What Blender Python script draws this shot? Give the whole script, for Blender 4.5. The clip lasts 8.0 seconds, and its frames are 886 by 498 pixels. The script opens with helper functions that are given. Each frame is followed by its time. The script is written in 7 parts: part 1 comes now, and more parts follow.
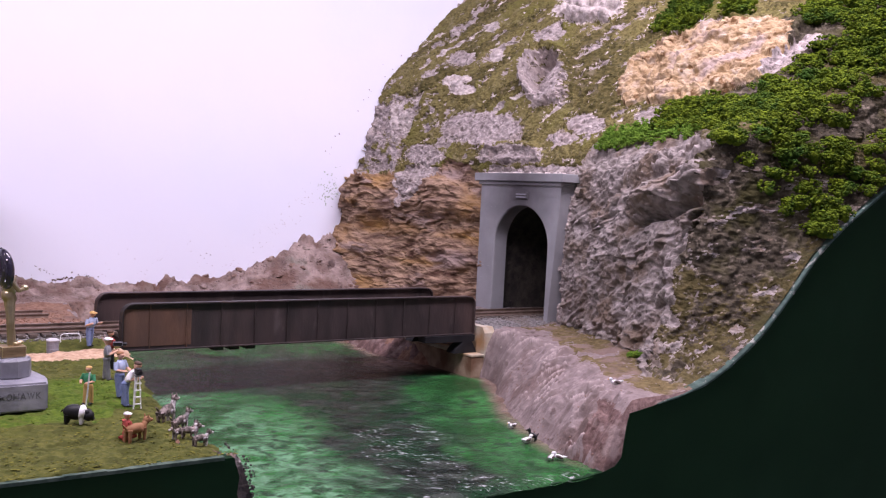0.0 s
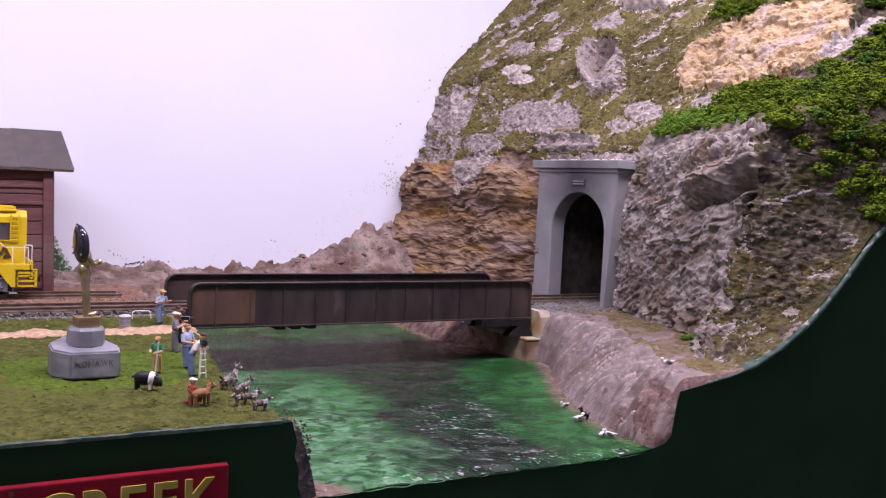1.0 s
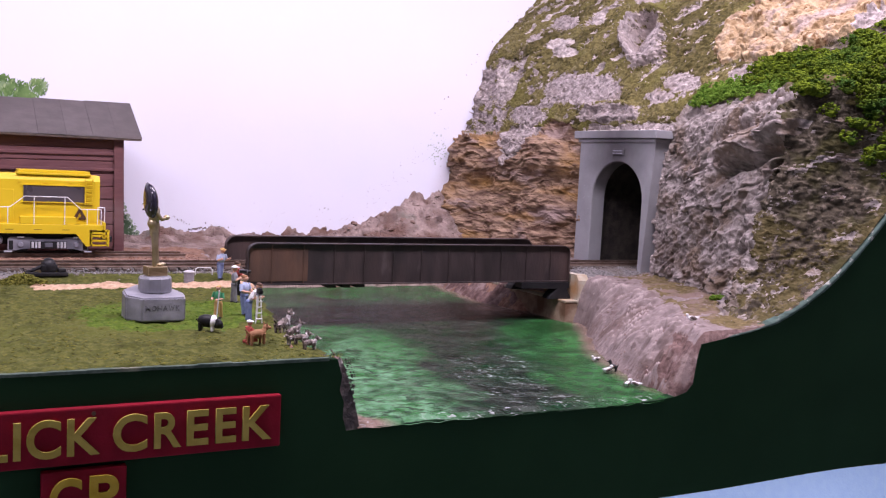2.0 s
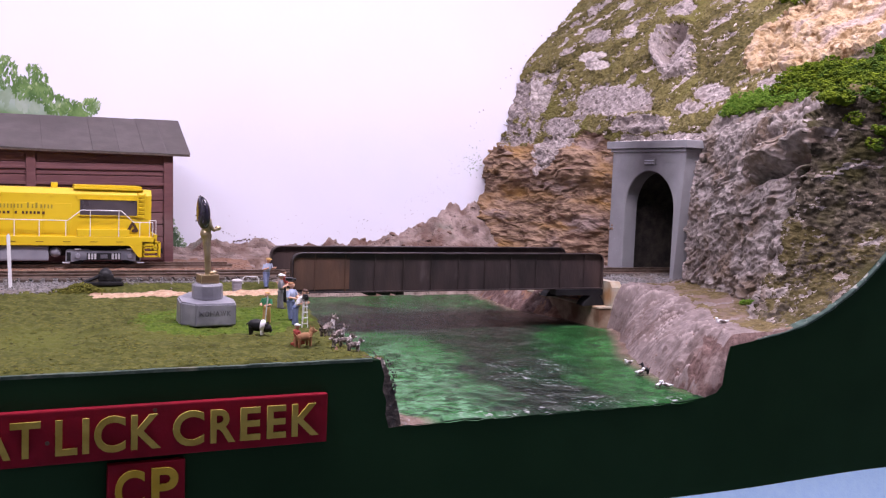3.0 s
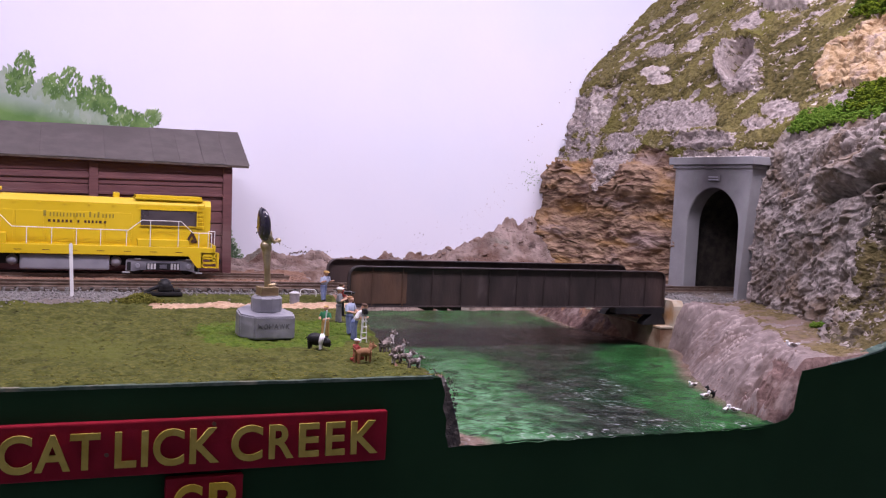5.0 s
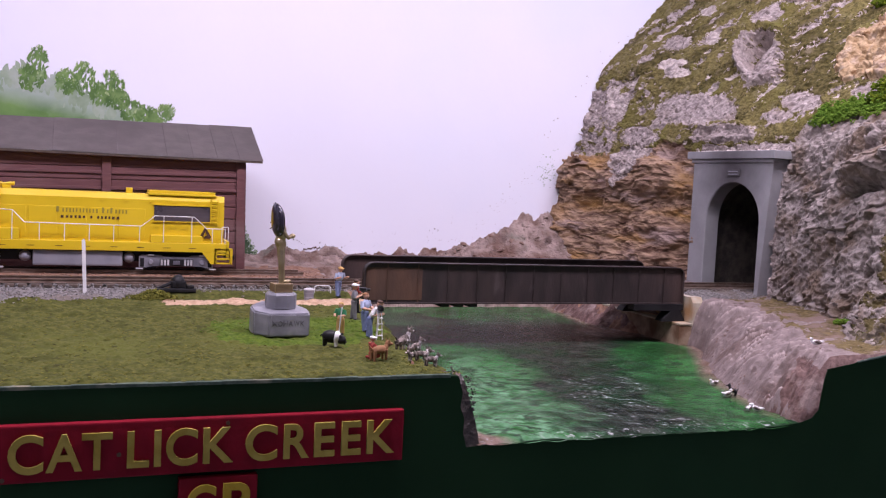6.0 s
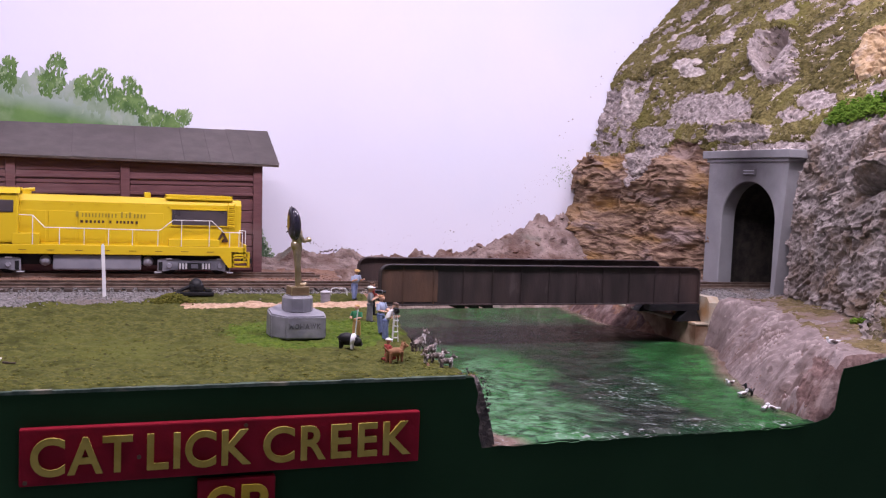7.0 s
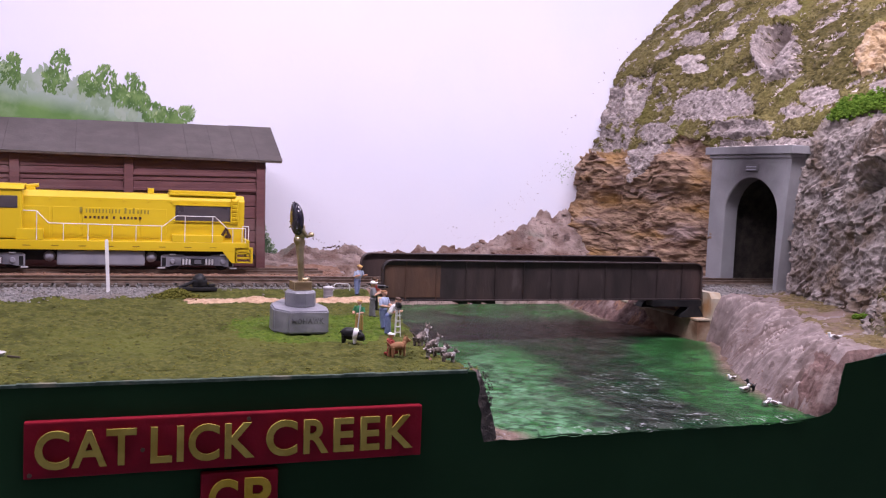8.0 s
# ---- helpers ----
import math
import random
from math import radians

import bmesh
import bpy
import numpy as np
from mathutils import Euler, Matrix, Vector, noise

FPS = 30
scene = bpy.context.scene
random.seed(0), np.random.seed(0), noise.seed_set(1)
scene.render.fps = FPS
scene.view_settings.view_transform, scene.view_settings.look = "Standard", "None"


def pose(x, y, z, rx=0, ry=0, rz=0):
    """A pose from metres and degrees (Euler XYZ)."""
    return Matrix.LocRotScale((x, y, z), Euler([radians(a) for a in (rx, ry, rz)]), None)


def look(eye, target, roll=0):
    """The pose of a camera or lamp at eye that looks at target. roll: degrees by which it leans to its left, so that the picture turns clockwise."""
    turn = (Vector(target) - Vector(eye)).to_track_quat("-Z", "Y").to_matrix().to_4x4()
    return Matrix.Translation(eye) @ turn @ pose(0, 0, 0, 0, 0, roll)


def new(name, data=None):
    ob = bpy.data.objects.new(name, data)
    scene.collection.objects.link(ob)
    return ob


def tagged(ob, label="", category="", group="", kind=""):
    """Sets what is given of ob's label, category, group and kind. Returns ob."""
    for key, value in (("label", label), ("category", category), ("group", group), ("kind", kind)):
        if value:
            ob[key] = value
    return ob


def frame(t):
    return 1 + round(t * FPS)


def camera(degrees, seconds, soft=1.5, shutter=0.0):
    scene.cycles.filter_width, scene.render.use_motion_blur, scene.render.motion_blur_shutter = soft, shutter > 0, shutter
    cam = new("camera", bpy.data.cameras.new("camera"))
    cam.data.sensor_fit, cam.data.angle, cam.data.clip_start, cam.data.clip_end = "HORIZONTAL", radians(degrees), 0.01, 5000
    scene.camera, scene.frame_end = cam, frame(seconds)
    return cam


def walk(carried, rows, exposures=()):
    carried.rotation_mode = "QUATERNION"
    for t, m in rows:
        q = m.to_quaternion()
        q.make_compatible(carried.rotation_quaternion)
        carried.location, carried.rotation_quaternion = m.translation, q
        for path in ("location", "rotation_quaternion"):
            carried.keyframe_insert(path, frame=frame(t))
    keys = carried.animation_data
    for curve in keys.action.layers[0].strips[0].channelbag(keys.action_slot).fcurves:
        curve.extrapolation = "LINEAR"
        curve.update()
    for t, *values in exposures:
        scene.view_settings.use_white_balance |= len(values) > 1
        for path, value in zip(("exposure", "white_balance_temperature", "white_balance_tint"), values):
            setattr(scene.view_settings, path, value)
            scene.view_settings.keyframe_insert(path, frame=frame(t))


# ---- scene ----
cam = camera(50.7, 8.0, soft=1.2)
PATH = [
    (0, (0.0467, 0.104, 1.4203), (1.1853, 1.7446, 1.3105), 2.93),
    (0.5, (0.0387, 0.096, 1.4185), (1.1185, 1.776, 1.311), 2.91),
    (1, (0.0434, 0.077, 1.4064), (1.0649, 1.792, 1.2822), 2.88),
    (1.5, (0.0362, 0.043, 1.3966), (0.9982, 1.7876, 1.2207), 3.26),
    (3, (0.0071, -0.031, 1.3922), (0.854, 1.7743, 1.2379), 2.32),
    (3.5, (-0.0028, -0.031, 1.3954), (0.8107, 1.7921, 1.2759), 2.51),
    (4, (-0.0079, -0.033, 1.3936), (0.7749, 1.8041, 1.2828), 2.8),
    (4.5, (-0.0019, -0.024, 1.3924), (0.7606, 1.8211, 1.2731), 2.9),
    (6, (0.0061, 0.006, 1.3902), (0.7293, 1.8654, 1.2508), 2.89),
    (6.5, (0.0021, 0.006, 1.3903), (0.7063, 1.8727, 1.2503), 2.58),
    (7, (0.0061, 0.0, 1.3922), (0.6952, 1.8723, 1.2526), 2.38),
    (7.5, (0.008, 0.0, 1.3892), (0.69, 1.8749, 1.2497), 2.28),
    (8, (0.0061, -0.003, 1.3902), (0.6887, 1.8713, 1.2448), 2.38),
]
walk(cam, [(t, look(eye, target, roll)) for t, eye, target, roll in PATH],
     [(0, -0.05), (0.5, -0.11), (1, -0.09), (1.5, 0.07), (3, 0.06), (3.5, -0.09), (4, -0.17), (6, -0.17), (7, -0.14), (8, -0.08)])

# ---- world, light, exposure ----
world = bpy.data.worlds.new("room_air")
scene.world = world
world.use_nodes = True
world.node_tree.nodes["Background"].inputs[0].default_value = (0.75, 0.78, 1.0, 1)
world.node_tree.nodes["Background"].inputs[1].default_value = 0.15


def area_lamp(name, eye, target, size, size_y, watts, colour):
    lamp = bpy.data.lights.new(name, "AREA")
    lamp.shape, lamp.size, lamp.size_y, lamp.energy, lamp.color = "RECTANGLE", size, size_y, watts, colour
    ob = new(name, lamp)
    ob.matrix_world = look(eye, target)
    return ob


# overhead lamps out of view; the third is fill added for the skirt
LAMPS = [(-0.30, 0.62, 21), (0.84, 0.70, 25.5), (0.60, -1.10, 4)]
for lx, ly, watts in LAMPS:
    area_lamp("assumed_tube_light", (lx, ly, 2.36), (lx, ly + 0.12, 1.2), 1.15, 0.22, watts, (0.94, 0.81, 0.985))


# ---- materials ----
def surface(name, base, other, scale=60.0, rough=0.8, bump=0.3, bump_scale=None, metal=0.0, stain=None, stain_scale=8.0,
            stain_at=(0.52, 0.68), vary=0.0, stretch=(1, 1, 1), coat=0.0, detail=6.0, depth=0.002, spread=(0.35, 0.65), gloss=0.5, soot=None, ridged=False, patches=(), brush=None):
    """Two colours in a fine grain, a third in larger stains, relief, and a change of tone from piece to piece."""
    m = bpy.data.materials.new(name)
    m.use_nodes = True
    nodes, links = m.node_tree.nodes, m.node_tree.links
    bsdf = nodes["Principled BSDF"]
    where = nodes.new("ShaderNodeTexCoord")
    fit_to = nodes.new("ShaderNodeMapping")
    fit_to.inputs["Scale"].default_value = stretch
    links.new(where.outputs["Object"], fit_to.inputs["Vector"])

    def grain(s, d):
        n = nodes.new("ShaderNodeTexNoise")
        n.inputs["Scale"].default_value, n.inputs["Detail"].default_value = s, d
        links.new(fit_to.outputs["Vector"], n.inputs["Vector"])
        return n

    def ramp(fac, a, b):
        r = nodes.new("ShaderNodeMapRange")
        r.inputs["From Min"].default_value, r.inputs["From Max"].default_value = a, b
        links.new(fac, r.inputs["Value"])
        return r.outputs["Result"]

    def mix(fac, a, b):
        x = nodes.new("ShaderNodeMix")
        x.data_type = "RGBA"
        links.new(fac, x.inputs["Factor"])
        for socket, value in ((x.inputs["A"], a), (x.inputs["B"], b)):
            if isinstance(value, tuple):
                socket.default_value = (*value, 1)
            else:
                links.new(value, socket)
        return x.outputs["Result"]

    fine = grain(scale, detail)
    colour = mix(ramp(fine.outputs["Fac"], *spread), base, other)
    if stain:
        large = grain(stain_scale, 4.0)
        colour = mix(ramp(large.outputs["Fac"], *stain_at), colour, stain)
    for tone, size, lo, hi in patches:
        colour = mix(ramp(grain(size, 5.0).outputs["Fac"], lo, hi), colour, tone)
    if brush:
        # paint brushed dry over the crests
        crest = nodes.new("ShaderNodeNewGeometry")
        colour = mix(ramp(crest.outputs["Pointiness"], brush[1], brush[2]), colour, brush[0])
    if vary:
        info = nodes.new("ShaderNodeObjectInfo")
        hsv = nodes.new("ShaderNodeHueSaturation")
        links.new(ramp(info.outputs["Random"], 0, 1), hsv.inputs["Value"])
        value = hsv.inputs["Value"].links[0].from_node
        value.inputs["To Min"].default_value, value.inputs["To Max"].default_value = 1 - vary, 1 + vary
        links.new(colour, hsv.inputs["Color"])
        colour = hsv.outputs["Color"]
    if soot:
        near = nodes.new("ShaderNodeVectorMath")
        near.operation = "DISTANCE"
        links.new(where.outputs["Object"], near.inputs[0])
        near.inputs[1].default_value = soot
        cloud = nodes.new("ShaderNodeMath")
        cloud.operation = "MULTIPLY_ADD"
        links.new(grain(40, 4.0).outputs["Fac"], cloud.inputs[0])
        cloud.inputs[1].default_value = 0.035
        links.new(near.outputs["Value"], cloud.inputs[2])
        colour = mix(ramp(cloud.outputs[0], 0.105, 0.030), colour, (0.06, 0.055, 0.06))
    links.new(colour, bsdf.inputs["Base Color"])
    bsdf.inputs["Specular IOR Level"].default_value = gloss
    bsdf.inputs["Metallic"].default_value = metal
    bsdf.inputs["Coat Weight"].default_value = coat
    r = nodes.new("ShaderNodeMapRange")
    r.inputs["To Min"].default_value, r.inputs["To Max"].default_value = max(0.03, rough - 0.1), min(1, rough + 0.1)
    links.new(fine.outputs["Fac"], r.inputs["Value"])
    links.new(r.outputs["Result"], bsdf.inputs["Roughness"])
    if bump:
        relief = grain(bump_scale or scale, 8.0)
        if ridged:
            relief.noise_type = "RIDGED_MULTIFRACTAL"
            relief.normalize = True
        b = nodes.new("ShaderNodeBump")
        b.inputs["Strength"].default_value, b.inputs["Distance"].default_value = bump, depth
        links.new(relief.outputs["Fac"], b.inputs["Height"])
        links.new(b.outputs["Normal"], bsdf.inputs["Normal"])
    return m


def glow(name, colour, strength):
    m = bpy.data.materials.new(name)
    m.use_nodes = True
    b = m.node_tree.nodes["Principled BSDF"]
    b.inputs["Base Color"].default_value = (*colour, 1)
    b.inputs["Emission Color"].default_value = (*colour, 1)
    b.inputs["Emission Strength"].default_value = strength
    return m


def misty_hill():
    """Thin green brushed out into a pale mist towards the hill's brow."""
    m = surface("hill_paint", (0.085, 0.19, 0.045), (0.16, 0.29, 0.085), 18, 0.8, 0, stain=(0.20, 0.31, 0.14), stain_scale=30)
    nodes, links = m.node_tree.nodes, m.node_tree.links
    bsdf = nodes["Principled BSDF"]
    colour = bsdf.inputs["Base Color"].links[0].from_socket
    where, axes, cloud = nodes.new("ShaderNodeTexCoord"), nodes.new("ShaderNodeSeparateXYZ"), nodes.new("ShaderNodeTexNoise")
    links.new(where.outputs["Object"], axes.inputs["Vector"])
    links.new(where.outputs["Object"], cloud.inputs["Vector"])
    cloud.inputs["Scale"].default_value, cloud.inputs["Detail"].default_value = 22, 5
    slope, up, fade, blend = nodes.new("ShaderNodeMath"), nodes.new("ShaderNodeMath"), nodes.new("ShaderNodeMapRange"), nodes.new("ShaderNodeMix")
    slope.operation, up.operation, blend.data_type = "MULTIPLY_ADD", "MULTIPLY_ADD", "RGBA"
    links.new(axes.outputs["X"], slope.inputs[0])
    slope.inputs[1].default_value = 0.17
    links.new(axes.outputs["Z"], slope.inputs[2])
    links.new(cloud.outputs["Fac"], up.inputs[0])
    up.inputs[1].default_value = 0.030
    links.new(slope.outputs[0], up.inputs[2])
    fade.inputs["From Min"].default_value, fade.inputs["From Max"].default_value = 1.474, 1.504
    links.new(up.outputs[0], fade.inputs["Value"])
    links.new(fade.outputs["Result"], blend.inputs["Factor"])
    links.new(colour, blend.inputs["A"])
    blend.inputs["B"].default_value = (0.34, 0.42, 0.36, 1)
    links.new(blend.outputs["Result"], bsdf.inputs["Base Color"])
    return m


SKY = surface("sky_paint", (0.800, 0.805, 0.920), (0.830, 0.835, 0.945), 3, 0.7, 0.12, 90, stain=(0.745, 0.790, 0.930), stain_scale=1.6, depth=0.001)
ROOM = surface("room_paint", (0.42, 0.41, 0.42), (0.46, 0.45, 0.46), 6, 0.7, 0.1, 80)
FLOOR = surface("floor_paint", (0.62, 0.72, 0.84), (0.68, 0.78, 0.88), 9, 0.5, 0.1, 60)
FASCIA = surface("fascia_green", (0.0085, 0.0280, 0.0112), (0.0108, 0.0330, 0.0135), 14, 0.72, 0.12, 40, stain=(0.0120, 0.0370, 0.0155), stain_scale=5, gloss=0.06)
RIM = surface("rim_green", (0.016, 0.045, 0.033), (0.060, 0.105, 0.085), 110, 0.75, 0.5, 160, stain=(0.36, 0.37, 0.33), stain_scale=70, stain_at=(0.60, 0.68))
GREY_ROCK = surface("grey_rock", (0.165, 0.142, 0.131), (0.365, 0.322, 0.304), 110, 0.9, 0.9, 230, stain=(0.165, 0.125, 0.095), stain_scale=20, stain_at=(0.46, 0.64), depth=0.003, patches=[((0.32, 0.28, 0.262), 150, 0.62, 0.70), ((0.080, 0.066, 0.058), 85, 0.60, 0.70)], brush=((0.36, 0.315, 0.295), 0.55, 0.68), gloss=0.15)
PALE_ROCK = surface("pale_rock", (0.34, 0.29, 0.27), (0.64, 0.565, 0.53), 90, 0.9, 1.0, 230, stain=(0.27, 0.235, 0.22), stain_scale=50, depth=0.004, brush=((0.74, 0.66, 0.62), 0.54, 0.66))
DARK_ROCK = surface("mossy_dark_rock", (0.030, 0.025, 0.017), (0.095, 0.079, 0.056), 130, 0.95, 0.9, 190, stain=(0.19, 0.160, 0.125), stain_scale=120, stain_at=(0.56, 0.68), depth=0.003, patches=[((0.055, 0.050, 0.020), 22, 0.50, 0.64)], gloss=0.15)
OCHRE = surface("ochre_rock", (0.125, 0.078, 0.058), (0.36, 0.250, 0.172), 70, 0.9, 0.9, 170, stain=(0.33, 0.195, 0.075), stain_scale=15, stain_at=(0.48, 0.70), stretch=(1, 0.42, 1.9), depth=0.003, patches=[((0.30, 0.225, 0.20), 20, 0.56, 0.68), ((0.085, 0.046, 0.032), 34, 0.58, 0.70)], brush=((0.42, 0.30, 0.20), 0.53, 0.64), gloss=0.15)
TAN = surface("tan_rock", (0.27, 0.180, 0.092), (0.50, 0.375, 0.235), 85, 0.9, 1.0, 200, stain=(0.49, 0.405, 0.32), stain_scale=40, stain_at=(0.56, 0.68), depth=0.004, patches=[((0.16, 0.088, 0.040), 60, 0.56, 0.64), ((0.38, 0.30, 0.26), 18, 0.54, 0.66)], brush=((0.58, 0.475, 0.35), 0.55, 0.66), gloss=0.15)
LIGHT_ROCK = surface("light_grey_rock", (0.215, 0.182, 0.174), (0.43, 0.372, 0.358), 130, 0.9, 1.0, 230, stain=(0.31, 0.252, 0.228), stain_scale=18, stain_at=(0.54, 0.72), depth=0.004, patches=[((0.15, 0.125, 0.115), 110, 0.58, 0.66), ((0.55, 0.49, 0.46), 150, 0.62, 0.70)], brush=((0.52, 0.46, 0.44), 0.55, 0.66), gloss=0.15)
BROWN_MOSS = surface("brown_olive_moss", (0.052, 0.045, 0.015), (0.125, 0.106, 0.041), 140, 1.0, 0.8, 360, stain=(0.16, 0.135, 0.085), stain_scale=50, stain_at=(0.58, 0.72), depth=0.003, patches=[((0.040, 0.038, 0.011), 150, 0.56, 0.67)], gloss=0.15)
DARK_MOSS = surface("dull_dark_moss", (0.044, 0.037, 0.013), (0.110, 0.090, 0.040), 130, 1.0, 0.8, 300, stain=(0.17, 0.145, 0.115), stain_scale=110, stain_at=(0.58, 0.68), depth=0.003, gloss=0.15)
MOSS = surface("olive_moss", (0.090, 0.079, 0.027), (0.215, 0.182, 0.074), 150, 1.0, 0.8, 380, stain=(0.225, 0.195, 0.115), stain_scale=45, stain_at=(0.55, 0.72), depth=0.003, patches=[((0.072, 0.066, 0.019), 150, 0.57, 0.68), ((0.135, 0.125, 0.035), 16, 0.50, 0.66)], gloss=0.15)
LAWN = surface("lawn_foam", (0.046, 0.053, 0.011), (0.098, 0.100, 0.026), 190, 1.0, 0.45, 420, stain=(0.048, 0.053, 0.012), stain_scale=60, stain_at=(0.52, 0.62), depth=0.002, patches=[((0.080, 0.088, 0.020), 9, 0.50, 0.68), ((0.034, 0.036, 0.009), 170, 0.60, 0.68)], gloss=0.15)
BRIGHT_LAWN = surface("bright_lawn_foam", (0.040, 0.074, 0.007), (0.092, 0.132, 0.018), 220, 1.0, 0.5, 420, stain=(0.070, 0.090, 0.016), stain_scale=60, stain_at=(0.54, 0.66), depth=0.002, gloss=0.15)
LAWN_TUFT = surface("lawn_crumbs", (0.070, 0.074, 0.012), (0.155, 0.148, 0.030), 170, 1.0, 0, stain=(0.070, 0.074, 0.012), stain_scale=60, stain_at=(0.54, 0.64), gloss=0.15)
FRESH_TUFT = surface("fresh_crumbs", (0.050, 0.090, 0.009), (0.110, 0.155, 0.020), 190, 1.0, 0, gloss=0.15)
MOSS_TUFT = surface("moss_crumbs", (0.070, 0.064, 0.017), (0.21, 0.180, 0.068), 60, 1.0, 0, gloss=0.15)
GRAVEL = surface("gravel_stones", (0.085, 0.080, 0.078), (0.29, 0.275, 0.27), 300, 0.9, 0, stain=(0.15, 0.125, 0.11), stain_scale=30)
BUSH = surface("bush_foliage", (0.024, 0.050, 0.003), (0.140, 0.190, 0.012), 120, 1.0, 0, 400, stain=(0.032, 0.075, 0.010), stain_scale=20, gloss=0.15)
LIGHT_BUSH = surface("light_bush_foliage", (0.06, 0.135, 0.012), (0.15, 0.245, 0.032), 160, 1.0, 0, gloss=0.15)
BANK = surface("bank_plaster", (0.155, 0.118, 0.112), (0.235, 0.186, 0.178), 70, 0.75, 0.8, 140, stain=(0.130, 0.088, 0.078), stain_scale=18, depth=0.003, patches=[((0.33, 0.268, 0.255), 90, 0.64, 0.72), ((0.098, 0.068, 0.062), 60, 0.62, 0.70)], brush=((0.42, 0.345, 0.328), 0.53, 0.62))
WET_BANK = surface("dark_creek_edge", (0.010, 0.008, 0.0075), (0.050, 0.037, 0.033), 120, 0.6, 0.9, 170, stain=(0.42, 0.39, 0.38), stain_scale=80, stain_at=(0.64, 0.72), depth=0.004)
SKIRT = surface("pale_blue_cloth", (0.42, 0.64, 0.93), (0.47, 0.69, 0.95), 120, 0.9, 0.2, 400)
BANK_MOSS = surface("dull_bank_moss", (0.085, 0.066, 0.026), (0.175, 0.135, 0.066), 130, 1.0, 0.8, 300, stain=(0.20, 0.145, 0.125), stain_scale=26, stain_at=(0.48, 0.62), depth=0.003, gloss=0.15)
RED_BANK = surface("dark_red_bank", (0.085, 0.044, 0.038), (0.165, 0.102, 0.090), 120, 0.8, 0.9, 170, stain=(0.24, 0.175, 0.16), stain_scale=40, stain_at=(0.54, 0.66), depth=0.003)
RUSTY_DIRT = surface("rusty_dirt", (0.115, 0.062, 0.044), (0.235, 0.155, 0.125), 110, 0.9, 0.5, 220, stain=(0.26, 0.19, 0.165), stain_scale=30)
DIRT = surface("red_dirt", (0.16, 0.08, 0.05), (0.27, 0.16, 0.11), 160, 0.95, 0.7, 300, stain=(0.10, 0.06, 0.045), stain_scale=20)
BALLAST = surface("ballast", (0.075, 0.071, 0.068), (0.25, 0.235, 0.23), 380, 0.9, 0.8, 420, stain=(0.15, 0.125, 0.11), stain_scale=16, depth=0.003)
RUBBLE = surface("rubble", (0.15, 0.105, 0.090), (0.37, 0.285, 0.255), 42, 0.9, 0.9, 200, stain=(0.14, 0.080, 0.060), stain_scale=17, stain_at=(0.48, 0.64), ridged=True, depth=0.005, patches=[((0.21, 0.20, 0.165), 9, 0.58, 0.68), ((0.09, 0.058, 0.05), 30, 0.62, 0.70)])
SAND = surface("sand_path", (0.34, 0.215, 0.135), (0.52, 0.37, 0.255), 180, 0.95, 0.7, 320, stain=(0.30, 0.19, 0.12), stain_scale=40)
CONCRETE = surface("portal_concrete", (0.235, 0.235, 0.25), (0.285, 0.285, 0.30), 30, 0.75, 0.2, 160, stain=(0.19, 0.19, 0.205), stain_scale=11, soot=(0.94, 1.196, 1.428))
CREAM = surface("cream_concrete", (0.36, 0.32, 0.24), (0.45, 0.41, 0.33), 60, 0.8, 0.3, 160, stain=(0.35, 0.20, 0.09), stain_scale=18)
RUSTY = surface("rust_stained_concrete", (0.20, 0.135, 0.085), (0.31, 0.235, 0.165), 60, 0.8, 0.4, 160, stain=(0.13, 0.068, 0.036), stain_scale=26, stain_at=(0.46, 0.62))
STEEL = surface("weathered_girder", (0.0125, 0.0088, 0.0090), (0.033, 0.0215, 0.0215), 46, 0.6, 0.3, 220, stain=(0.054, 0.033, 0.029), stain_scale=14, stretch=(1, 1, 0.35), patches=[((0.058, 0.043, 0.043), 60, 0.62, 0.74)])
RUST = surface("rusty_girder", (0.070, 0.033, 0.019), (0.108, 0.055, 0.033), 60, 0.75, 0.3, 220, stain=(0.045, 0.025, 0.018), stain_scale=14, stretch=(1, 1, 0.4))
# rock colour taken near black to carry the tunnel's inner shade
TUNNEL_ROCK = surface("shaded_tunnel_rock", (0.012, 0.010, 0.008), (0.05, 0.042, 0.033), 70, 0.95, 0.9, 160, depth=0.004)
TRUCK_GREY = surface("truck_grey", (0.075, 0.075, 0.092), (0.13, 0.13, 0.155), 60, 0.40, 0.2, 140, brush=((0.30, 0.30, 0.34), 0.58, 0.68))
TIMBER = surface("tie_timber", (0.05, 0.036, 0.028), (0.10, 0.075, 0.06), 120, 0.9, 0.4, 260, vary=0.25)
RAIL = surface("rail_steel", (0.16, 0.11, 0.085), (0.26, 0.20, 0.165), 90, 0.45, 0.1, 200, metal=0.6)
MAROON = surface("maroon_boards", (0.105, 0.040, 0.044), (0.140, 0.058, 0.060), 70, 0.75, 0.3, 200, stain=(0.150, 0.086, 0.085), stain_scale=14, stretch=(0.4, 1, 1.5))
ROOFING = surface("tar_paper_roof", (0.195, 0.168, 0.168), (0.235, 0.205, 0.203), 50, 0.85, 0.2, 260, stain=(0.180, 0.155, 0.154), stain_scale=9, vary=0.05)
YELLOW = surface("yellow_enamel", (0.62, 0.44, 0.012), (0.66, 0.475, 0.018), 12, 0.38, 0.05, 90)
WHITE = surface("white_paint", (0.70, 0.70, 0.72), (0.80, 0.80, 0.81), 40, 0.5, 0.1, 120)
BLACK = surface("black_plastic", (0.008, 0.008, 0.010), (0.017, 0.017, 0.019), 60, 0.5, 0.2, 160, gloss=0.25)
